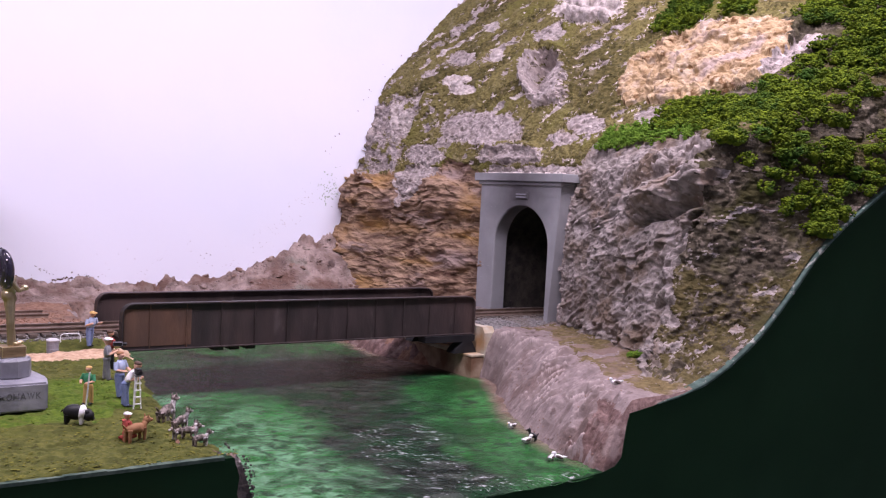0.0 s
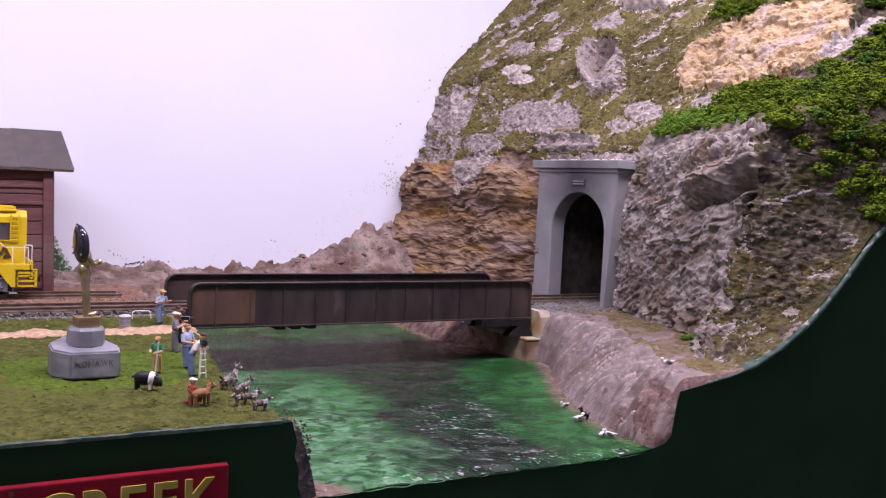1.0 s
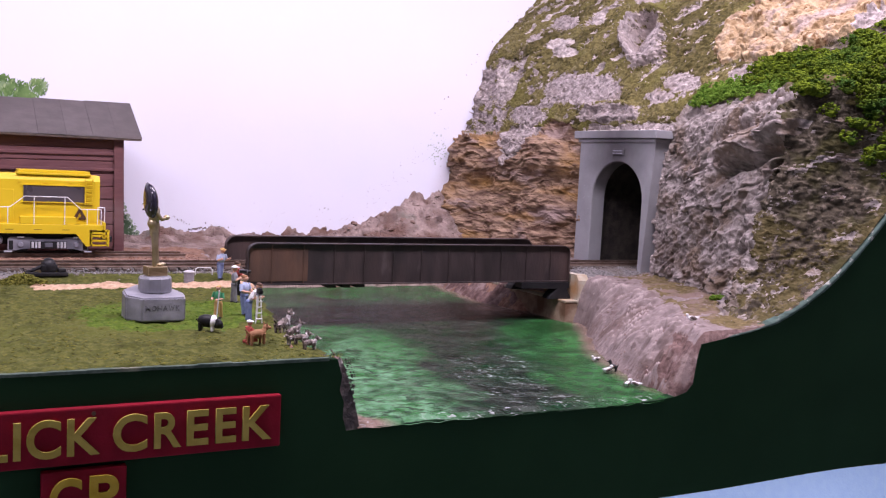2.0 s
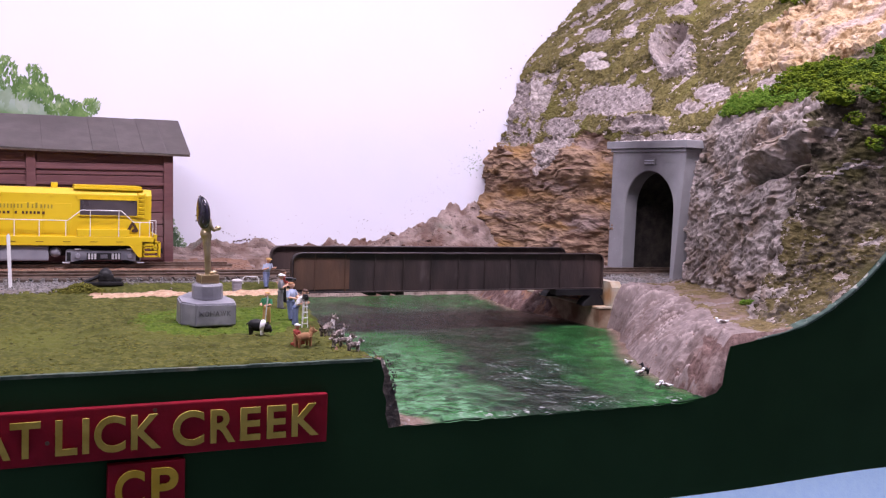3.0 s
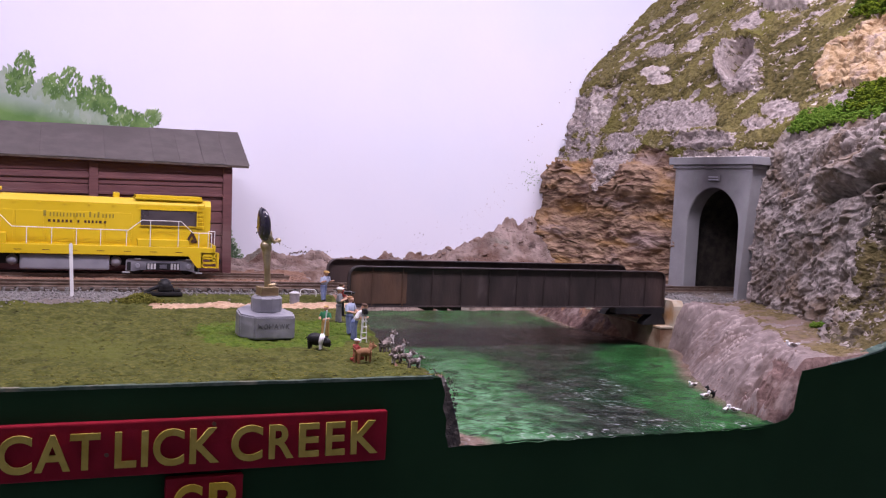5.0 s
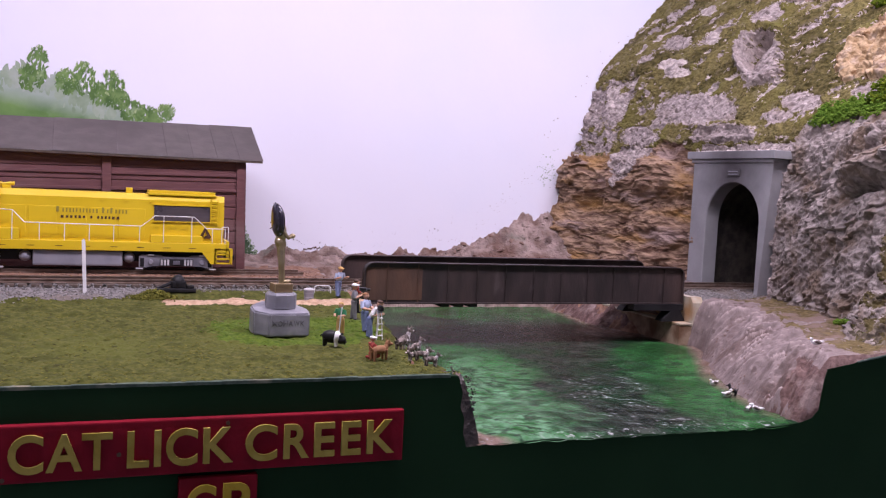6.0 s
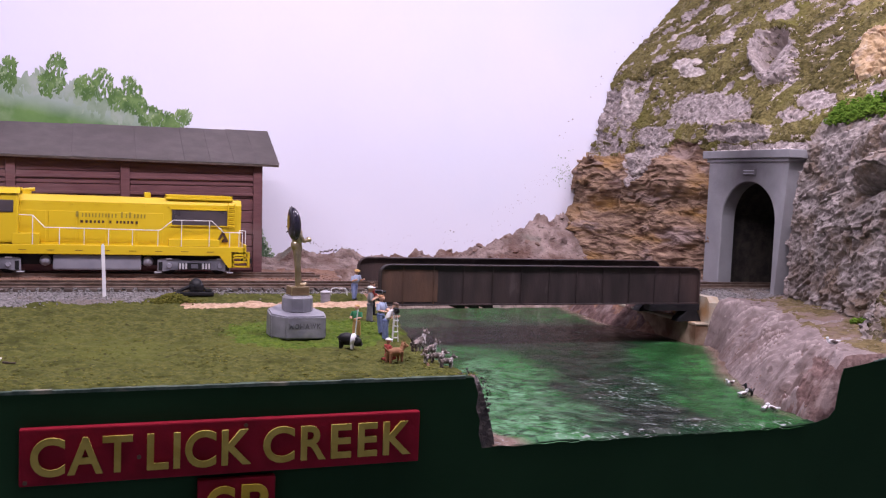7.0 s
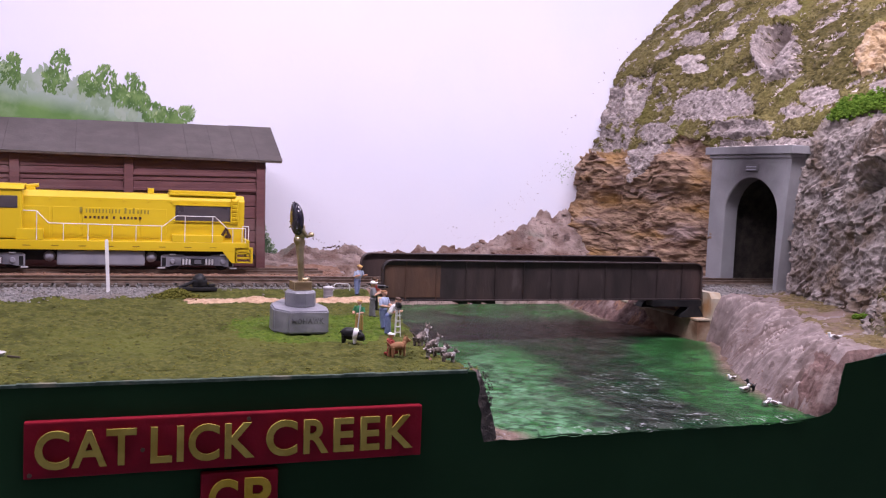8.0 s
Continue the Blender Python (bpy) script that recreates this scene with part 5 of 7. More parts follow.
# ---- shed ----
def build_shed():
    t = thing("freight_shed", (0, 0, 0), "maroon wooden freight shed with grey tar-paper gable roof", "shed")
    x0, x1, y0, y1, z0, z1 = -0.62, 0.227, 1.400, 1.600, 1.244, 1.412
    body = part("wall", prism(B(), [(y0, z0), (y1, z0), (y1, z1), ((y0 + y1) / 2, 1.452), (y0, z1)], x0, x1, "x"), MAROON, t)
    for k in range(9):
        z = z0 + 0.008 + 0.0178 * k
        xs = [x0 + 0.004, -0.405, -0.2575, -0.110, 0.0375, x1 - 0.004]
        for a, b in zip(xs, xs[1:]):
            part("plank", box(B(), (a + 0.0062, y0 - 0.0022, z), (b - 0.0062, y0 + 0.001, z + 0.0166), 0.0007), MAROON, body)
        part("plank", box(B(), (x1 - 0.001, y0 + 0.008, z), (x1 + 0.0018, y1 - 0.008, z + 0.0166), 0.0007), MAROON, body)
    for x in (x0 + 0.004, -0.405, -0.2575, -0.110, 0.0375, x1 - 0.004):
        part("post", box(B(), (x - 0.0062, y0 - 0.0052, z0), (x + 0.0062, y0 + 0.002, z1 - 0.002), 0.0008), MAROON, body)
    for z in (1.362, 1.384):
        part("rail", box(B(), (x0 + 0.002, y0 - 0.0042, z), (x1, y0 - 0.0005, z + 0.0042), 0.0006), MAROON, body)
    for y in (y0 + 0.004, y1 - 0.006):
        part("corner_board", box(B(), (x1 - 0.002, y - 0.006, z0), (x1 + 0.0036, y + 0.006, z1 - 0.002), 0.0006), MAROON, body)
    # roof: sheets of tar paper on two slopes, sagging towards this end
    def sag(bm):
        for v in bm.verts:
            f = min(1, max(0, (v.co.y - 1.388) / 0.112))
            v.co.z += 0.015 * (x1 + 0.026 - v.co.x) * (1 - f) - 0.0035 * f
        return bm
    roof = part("roof", sag(prism(B(), [(1.388, 1.4060), (1.389, 1.4090), (1.500, 1.4655), (1.612, 1.414), (1.612, 1.410), (1.500, 1.4612)], x0 - 0.02, x1 + 0.026, "x")), ROOFING, t)
    slope = math.atan2(1.4655 - 1.4090, 0.111)
    x = x1 + 0.027
    widths = [0.034, 0.032, 0.034, 0.036, 0.066, 0.085, 0.092, 0.088, 0.092, 0.09, 0.092, 0.09, 0.09]
    for k, w in enumerate(widths):
        bm = B()
        lift = 0.0007 + 0.0004 * (k % 2)
        n = (-math.sin(slope) * lift, math.cos(slope) * lift)
        rows = []
        for xx in (x - w, x - w + 0.0008, x):
            rows.append([bm.verts.new((xx, 1.3875 + 0.1125 * f + n[0], 1.4083 + 0.0574 * f + n[1] + (0.0004 if xx == x - w + 0.0008 else 0))) for f in (0, 0.33, 0.66, 1.0)])
        for a, b in zip(rows, rows[1:]):
            for i in range(3):
                bm.faces.new((a[i], b[i], b[i + 1], a[i + 1]))
        bmesh.ops.solidify(bm, geom=bm.faces[:], thickness=0.0006)
        part("roof_sheet", sag(bm), ROOFING, roof)
        x -= w
    pivot = Matrix.Translation((x1, y0, z1))
    t.matrix_world = pivot @ Matrix.Rotation(radians(-1.1), 4, "Y") @ pivot.inverted()
    # thin dark strip put in for the shadow line under the eave
    part("fascia_board", sag(box(B(), (x0 - 0.02, 1.3868, 1.4056), (x1 + 0.026, 1.3882, 1.4084), 0.0004)), TIMBER, t)


build_shed()


# ---- yellow diesel ----
def build_diesel():
    y0 = 1.2850
    yc = SIDING_Y
    half = yc - y0
    t = thing("diesel_locomotive", (0, yc, RAIL_Z - 0.0025), "bright yellow hood-unit model diesel locomotive with white handrails", "locomotive")

    def q(x, y, z):
        return (x, y - yc, z - RAIL_Z)

    def bx(bm, a, b, bev=0.0):
        return box(bm, q(*a), q(*b), bev)
    x0, x1 = -0.215, 0.192
    hood_y = y0 + 0.011
    hy = 2 * yc - hood_y
    outline = [(hood_y, 1.296), (hood_y, 1.352), (hood_y + 0.006, 1.3595), (hy - 0.006, 1.3595), (hy, 1.352), (hy, 1.296)]
    hood = part("hood", prism(B(), [(a - yc, b - RAIL_Z) for a, b in outline], -0.098, 0.187, "x"), YELLOW, t)
    part("radiator_roof", bx(B(), (0.088, hood_y + 0.001, 1.3585), (0.176, hy - 0.001, 1.3612), 0.0006), YELLOW, hood)
    for a, b, c, d in ((0.089, 0.0005, 0.175, 0.003), (0.089, 0.0445, 0.175, 0.047), (0.089, 0.003, 0.0915, 0.0445), (0.1725, 0.003, 0.175, 0.0445)):
        part("roof_frame", bx(B(), (a, hood_y + 0.004 + b * 0.8, 1.3613), (c, hood_y + 0.004 + d * 0.8, 1.3645), 0.0004), YELLOW, hood)
    part("radiator_grille", bx(B(), (0.096, hood_y - 0.0012, 1.3245), (0.170, hood_y + 0.001, 1.3455)), SMOKED, hood, "dark radiator grille")
    for a, b in (((0.0945, 1.3235), (0.1715, 1.3247)), ((0.0945, 1.3453), (0.1715, 1.3467))):
        part("grille_frame", bx(B(), (a[0], hood_y - 0.0020, a[1]), (b[0], hood_y, b[1])), YELLOW, hood)
    for k in range(5):
        part("door_panel", bx(B(), (-0.092 + 0.036 * k, hood_y - 0.0007, 1.300), (-0.059 + 0.036 * k, hood_y + 0.001, 1.3395), 0.0003), YELLOW, hood)
    for k in range(9):
        part("latch", bx(B(), (-0.090 + 0.030 * k, hood_y - 0.0013, 1.349), (-0.0875 + 0.030 * k, hood_y, 1.3505)), YELLOW, hood)
    part("exhaust_stack", bx(B(), (0.061, yc - 0.008, 1.359), (0.069, yc + 0.008, 1.3665), 0.0008), YELLOW, hood)
    for k in range(3):
        part("horn", rod(B(), q(-0.092, yc - 0.006 + 0.006 * k, 1.3645), q(-0.074 - 0.004 * (k % 2), yc - 0.006 + 0.006 * k, 1.3655), 0.0010, 0.0024), YELLOW, hood)
    part("horn_bracket", bx(B(), (-0.088, yc - 0.009, 1.3590), (-0.078, yc + 0.009, 1.3640)), YELLOW, hood)
    # ladder on the end of the hood
    for x in (0.1690, 0.1780):
        part("ladder_rail", rod(B(), q(x, hood_y - 0.0028, 1.322), q(x, hood_y - 0.0028, 1.3555), 0.0009, seg=6), YELLOW, hood)
    for k in range(6):
        part("ladder_rung", rod(B(), q(0.1690, hood_y - 0.0028, 1.325 + 0.0055 * k), q(0.1780, hood_y - 0.0028, 1.325 + 0.0055 * k), 0.0008, seg=6), YELLOW, hood)
    # cab and short nose
    cab = part("cab", bx(B(), (-0.160, y0 + 0.002, 1.298), (-0.0905, 2 * yc - y0 - 0.002, 1.3615), 0.003), YELLOW, t)
    part("cab_roof", prism(B(), [(a - yc, b - RAIL_Z) for a, b in ((y0, 1.3605), (y0 + 0.010, 1.367), (2 * yc - y0 - 0.010, 1.367), (2 * yc - y0, 1.3605))], -0.161, -0.0895, "x"), YELLOW, cab)
    for a, b in ((-0.118, -0.0965), (-0.146, -0.124)):
        part("cab_window", bx(B(), (a, y0 + 0.0012, 1.3365), (b, y0 + 0.003, 1.3520), 0.0008), SMOKED, cab, "dark cab side window")
    part("nose", bx(B(), (-0.205, hood_y, 1.296), (-0.160, hy, 1.345), 0.004), YELLOW, t)
    # frame, walkway, steps
    sill = part("side_sill", bx(B(), (x0, y0, 1.2845), (x1, 2 * yc - y0, 1.2965), 0.0008), YELLOW, t)
    part("battery_box", bx(B(), (-0.098, y0 + 0.0015, 1.2966), (-0.066, hood_y + 0.002, 1.3105), 0.0008), YELLOW, sill)
    part("air_box", bx(B(), (0.092, y0 + 0.0015, 1.2966), (0.158, hood_y + 0.002, 1.3060), 0.0008), YELLOW, sill)
    for k in range(9):
        part("slot", bx(B(), (-0.09 + 0.033 * k, y0 - 0.0004, 1.2895), (-0.081 + 0.033 * k, y0 + 0.0004, 1.2901)), DARK_INK, sill)
    for end in (1, -1):
        xe = x1 - 0.016 if end > 0 else x0 + 0.016
        for s in (y0, 2 * yc - y0 - 0.011):
            for k in range(4):
                part("step", bx(B(), (min(xe, xe + end * 0.021), s, 1.2692 + 0.0062 * k), (max(xe, xe + end * 0.021), s + 0.011, 1.2711 + 0.0062 * k)), YELLOW, sill)
            for x in (xe, xe + end * 0.021):
                part("step_side", bx(B(), (x - 0.0015, s, 1.2690), (x + 0.0015, s + 0.011, 1.2900)), YELLOW, sill)
        part("end_plate", bx(B(), (x1 - 0.002 if end > 0 else x0, y0, 1.279), (x1 + 0.0015 if end > 0 else x0 + 0.002, 2 * yc - y0, 1.300)), YELLOW, sill)
        part("coupler", bx(B(), (x1 if end > 0 else x0 - 0.014, yc - 0.003, 1.272), (x1 + 0.014 if end > 0 else x0, yc + 0.003, 1.279), 0.001), BLACK, t)
    for s in (y0, 2 * yc - y0 - 0.0015):
        part("sill_gusset", prism(B(), [(a, b - RAIL_Z) for a, b in ((x1 - 0.034, 1.2847), (x1 - 0.022, 1.2690), (x1 - 0.016, 1.2690), (x1 - 0.016, 1.2847))], s - yc, s + 0.0015 - yc, "y"), YELLOW, sill)
    # handrails on both sides
    for s in (y0 + 0.0008, 2 * yc - y0 - 0.0008):
        line = [(-0.0905, 1.334), (-0.074, 1.3335), (-0.060, 1.3185), (0.080, 1.3175), (0.097, 1.3315), (0.147, 1.3315), (0.163, 1.3165), (0.188, 1.3165)]
        for a, b in zip(line, line[1:]):
            part("handrail", rod(B(), q(a[0], s, a[1]), q(b[0], s, b[1]), 0.00055, seg=6), WHITE, t)
        for x in (-0.074, -0.0425, -0.0130, 0.0165, 0.046, 0.078, 0.108, 0.144, 0.171, 0.188):
            part("handrail_post", rod(B(), q(x, s, 1.2965), q(x, s, lerp(line, x)), 0.00055, seg=6), WHITE, t)
    for s in (y0 + 0.004, 2 * yc - y0 - 0.004):
        for x in (x1 + 0.0005, x1 - 0.008):
            part("grab_iron", rod(B(), q(x, s, 1.292), q(x, s, 1.319), 0.00055, seg=6), WHITE, t)
        part("grab_iron", rod(B(), q(x1 + 0.0005, s, 1.319), q(x1 - 0.008, s, 1.319), 0.00055, seg=6), WHITE, t)
    # fuel tank, air tanks, trucks
    part("fuel_tank", bx(B(), (-0.050, y0 + 0.004, 1.2640), (0.058, 2 * yc - y0 - 0.004, 1.2835), 0.0025), GREY_PAINT, t, "grey fuel tank")
    for a, b in ((-0.066, -0.052), (0.060, 0.072)):
        part("air_tank", egg(B(), q((a + b) / 2, y0 + 0.010, 1.2755), (0.0075, 0.007, 0.007)), GREY_PAINT, t)
    for xc in (0.126, -0.135):
        frame_line = [(-0.0475, 1.2630), (-0.038, 1.2630), (-0.030, 1.2650), (0.030, 1.2650), (0.038, 1.2630), (0.0475, 1.2630), (0.0475, 1.2775), (0.044, 1.2795), (0.020, 1.2795),
                      (0.016, 1.2775), (-0.016, 1.2775), (-0.020, 1.2795), (-0.044, 1.2795), (-0.0475, 1.2775)]
        truck = part("truck", prism(B(), [(xc + a, b - RAIL_Z) for a, b in frame_line], y0 + 0.0045 - yc, y0 + 0.0105 - yc, "y"), TRUCK_GREY, t, "grey cast truck sideframe")
        # black plates laid on the sideframe stand in for its shaded hollows
        part("recess", bx(B(), (xc - 0.0215, y0 + 0.0040, 1.2652), (xc + 0.0215, y0 + 0.0050, 1.2745), 0.0004), BLACK, truck)
        part("bolster", bx(B(), (xc - 0.0045, y0 + 0.0030, 1.2672), (xc + 0.0045, y0 + 0.0050, 1.2725), 0.0005), TRUCK_GREY, truck)
        for dx in (-0.0435, 0.0435):
            part("pocket", bx(B(), (xc + dx - 0.0028, y0 + 0.0038, 1.2640), (xc + dx + 0.0022, y0 + 0.0052, 1.2755), 0.0006), BLACK, truck)
        for dx in (-0.033, 0.033):
            part("axle_cap", rod(B(), q(xc + dx, y0 + 0.0046, 1.2705), q(xc + dx, y0 + 0.0030, 1.2705), 0.0034, 0.0028, seg=12), GREY_PAINT, truck)
            part("brake_pipe", bx(B(), (xc + dx - 0.004, y0 + 0.0030, 1.2790), (xc + dx + 0.004, y0 + 0.0055, 1.2806), 0.0003), SILVER, truck)
            for s in (y0 + 0.014, 2 * yc - y0 - 0.019):
                part("wheel", rod(B(), q(xc + dx, s, 1.2680 + 0.0016), q(xc + dx, s + 0.005, 1.2680 + 0.0016), 0.0112, seg=24), BLACK, truck)
        for dx in (-0.0190, -0.0150, -0.0110, 0.0110, 0.0150, 0.0190):
            part("spring", rod(B(), q(xc + dx, y0 + 0.0034, 1.2662), q(xc + dx, y0 + 0.0034, 1.2738), 0.0014, seg=8), SILVER, truck)
        for dx in (-0.047, 0.047):
            part("truck_end", bx(B(), (xc + dx - 0.0045, y0 + 0.0035, 1.2606), (xc + dx + 0.0045, y0 + 0.0100, 1.2622), 0.0003), SILVER, truck)
    part("underframe", bx(B(), (x0 + 0.02, yc - 0.018, 1.2700), (x1 - 0.02, yc + 0.018, 1.2845)), BLACK, t)
    # lettering: an unreadable company line, a name as bars, and a plain triangular mark
    x = -0.0235
    for w in (0.0075, 0.0042, 0.0042, 0.0042, 0.0036, 0.0046, 0.0040, 0.0042, 0.0036, 0.0042, 0.0044, 0.0044, -0.003, 0.0060, 0.0044, 0.0060, 0.0044, 0.0044, 0.0042, 0.0044):
        if w > 0:
            tall = 0.0072 if w > 0.0055 else 0.0050
            part("print_bar", bx(B(), (x, hood_y - 0.00115, 1.3325), (x + w * 0.40, hood_y - 0.0008, 1.3325 + tall)), INK, hood)
        x += abs(w) * 0.98
    x = -0.0180
    for w in (0.0060, 0.0052, 0.0052, 0.0046, 0.0052, 0.0052, -0.004, 0.0044, -0.004, 0.0044, 0.0046, 0.0046, 0.0044, 0.0060, 0.0054):
        if w > 0:
            part("print_bar", bx(B(), (x, hood_y - 0.00115, 1.3250), (x + w * 0.55, hood_y - 0.0008, 1.3284)), DARK_INK, hood)
        x += abs(w)
    mark = part("triangle_mark", prism(B(), [(a - 0, b - RAIL_Z) for a, b in ((0.1540, 1.3025), (0.1585, 1.3025), (0.1630, 1.3125), (0.1650, 1.3075), (0.1615, 1.3050), (0.1615, 1.3025), (0.1690, 1.3025), (0.1705, 1.3045), (0.1630, 1.3190))], hood_y - yc - 0.0016, hood_y - yc - 0.0006, "y"), DARK_INK, hood)


build_diesel()


# ---- sign on the fascia ----
def letter_bm(char, x0, x1, z0, z1, y_back, thick):
    """A letter in the built-in font, fitted to a box and given thickness, facing the aisle."""
    curve = bpy.data.curves.new("letter", "FONT")
    curve.body, curve.extrude, curve.offset = char, 0.5, 0.020
    curve.resolution_u = 6
    holder = bpy.data.objects.new("letter_form", curve)
    scene.collection.objects.link(holder)
    bpy.context.view_layer.update()
    me = bpy.data.meshes.new_from_object(holder.evaluated_get(bpy.context.evaluated_depsgraph_get()))
    bpy.data.objects.remove(holder)
    bpy.data.curves.remove(curve)
    bm = B()
    bm.from_mesh(me)
    bpy.data.meshes.remove(me)
    xs, ys = [v.co.x for v in bm.verts], [v.co.y for v in bm.verts]
    a, b, c, d = min(xs), max(xs), min(ys), max(ys)
    for v in bm.verts:
        x, y, z = v.co
        v.co = (x0 + (x1 - x0) * (x - a) / (b - a), y_back - thick * (z + 0.5), z0 + (z1 - z0) * (y - c) / (d - c))
    return bm


def build_signs():
    def board(lo, hi, label):
        t = thing("name_sign", (0, 0, 0), label, "sign")
        bm = box(B(), (lo[0], FRONT - 0.0075, lo[1]), (hi[0], FRONT - 0.0002, hi[1]), 0.0012)
        part("board", bm, SIGN_RED, t)
        return t
    t = board((-0.0445, 1.1690), (0.2490, 1.2098), "red wooden name sign with raised gold letters on the fascia")
    z0, z1 = 1.1762, 1.2028
    row = [("C", -0.0372, -0.0146), ("A", -0.0130, 0.0105), ("T", 0.0100, 0.0305), ("L", 0.0405, 0.0556), ("I", 0.0590, 0.0637), ("C", 0.0672, 0.0895), ("K", 0.0935, 0.1154),
           ("C", 0.1243, 0.1480), ("R", 0.1530, 0.1725), ("E", 0.1765, 0.1925), ("E", 0.1980, 0.2135), ("K", 0.2185, 0.2412)]
    for c, a, b in row:
        tuck = 0.0006 if c == "C" else 0
        part("letter", letter_bm(c, a, b, z0 - tuck, z1 + tuck, FRONT - 0.0074, 0.0022), LETTER, t, "gold painted wooden letter")
    for x, z in ((0.111, 1.2055), (0.035, 1.186), (-0.0405, 1.172)):
        part("screw", rod(B(), (x, FRONT - 0.0074, z), (x, FRONT - 0.0080, z), 0.0016, seg=10), DARK_INK, t)
    t = board((0.0770, 1.1210), (0.1345, 1.1652), "smaller red wooden sign with raised gold letters below it")
    for c, a, b in (("C", 0.0825, 0.1040), ("P", 0.1090, 0.1290)):
        part("letter", letter_bm(c, a, b, 1.1292, 1.1602, FRONT - 0.0074, 0.0022), YELLOW_LETTER, t, "gold painted wooden letter")


build_signs()


# ---- statue ----
def build_statue():
    t = thing("statue_pedestal", (0.186, 0.889, 1.2405), "grey painted two-tier statue pedestal on the lawn", "pedestal")
    foot = [(-0.0155, -0.028), (0.0225, -0.028), (0.0245, -0.011), (0.0125, 0.024), (-0.0145, 0.024), (-0.0285, 0.006), (-0.0280, -0.015)]
    bm = prism(B(), foot, 0.0, 0.0245, "z")
    bmesh.ops.bevel(bm, geom=bm.edges[:], offset=0.0014, segments=2, affect="EDGES")
    for v in bm.verts:
        if v.co.z > 0.02:
            v.co.z += 0.09 * v.co.y
        v.co += Vector((0.0006 * rough(v.co, 120), 0.0006 * rough(v.co + Vector((3, 0, 0)), 120), 0.0007 * rough(v.co, 60)))
    lower = part("lower_tier", bm, PEDESTAL, t)
    bm = B()
    lathe(bm, [(0.0152, 0.0240), (0.0150, 0.0365), (0.0134, 0.0385), (0.001, 0.0390)], 9)
    part("upper_tier", bm, PEDESTAL, t)
    x = -0.0130
    for c, w in zip("MOHAWK", (0.0054, 0.0051, 0.0048, 0.0050, 0.0062, 0.0046)):
        part("letter", letter_bm(c, x, x + w * 0.86, 0.0100, 0.0150, -0.0280, 0.0003), ENGRAVED, lower, "dark painted letter")
        x += w
    place = (0.186, 0.889, 1.2795)
    bm = B()
    box(bm, (-0.0090, -0.008, 0), (0.0090, 0.008, 0.0085), 0.0006, 2)
    for s in (-1, 1):
        rod(bm, (0.0005 + 0.002 * s, s * 0.0030, 0.0083), (0.0002, s * 0.0028, 0.046), 0.0023, 0.0036, 12, 0)
        egg(bm, (0.003 + 0.002 * s, s * 0.0030, 0.0100), (0.0036, 0.0022, 0.0016), index=0)
    egg(bm, (0.0, 0, 0.047), (0.0055, 0.0068, 0.0070), index=0)
    egg(bm, (0.001, 0, 0.056), (0.0054, 0.0066, 0.0105), index=0)
    egg(bm, (0.0005, 0, 0.0675), (0.0036, 0.0036, 0.0048), index=0)
    rod(bm, (0.000, -0.006, 0.060), (0.006, -0.0065, 0.052), 0.0020, 0.0017, 8, 0)
    rod(bm, (0.006, -0.0065, 0.052), (0.0115, -0.001, 0.0530), 0.0017, 0.0014, 8, 0)
    rod(bm, (0.000, 0.006, 0.060), (0.006, 0.0065, 0.052), 0.0020, 0.0017, 8, 0)
    egg(bm, (0.0125, 0, 0.0535), (0.0030, 0.0035, 0.0024), index=0)
    egg(bm, (-0.0030, 0, 0.0680), (0.0058, 0.0120, 0.0168), (0, -8, 0), 1, 3)
    for k in range(13):
        a = math.radians(-30 + 240 * k / 12)
        rod(bm, (-0.0030, 0.006 * math.cos(a), 0.068 + 0.007 * math.sin(a)), (-0.0060, 0.0128 * math.cos(a), 0.068 + 0.0172 * math.sin(a)), 0.0012, 0.0006, 6, 1)
    for v in bm.verts:
        if v.co.z > 0.0088:
            v.co.x += 0.002 - 0.085 * (v.co.z - 0.0088) + 0.0016 * math.sin((v.co.z - 0.0088) * 110)
    solid("bronze_statue", bm, [GOLD, DARK_SHINE, BLOCK_WOOD], "gold figure statue with dark feathered back on a wooden block", "statue", place=place, turn=8)


build_statue()


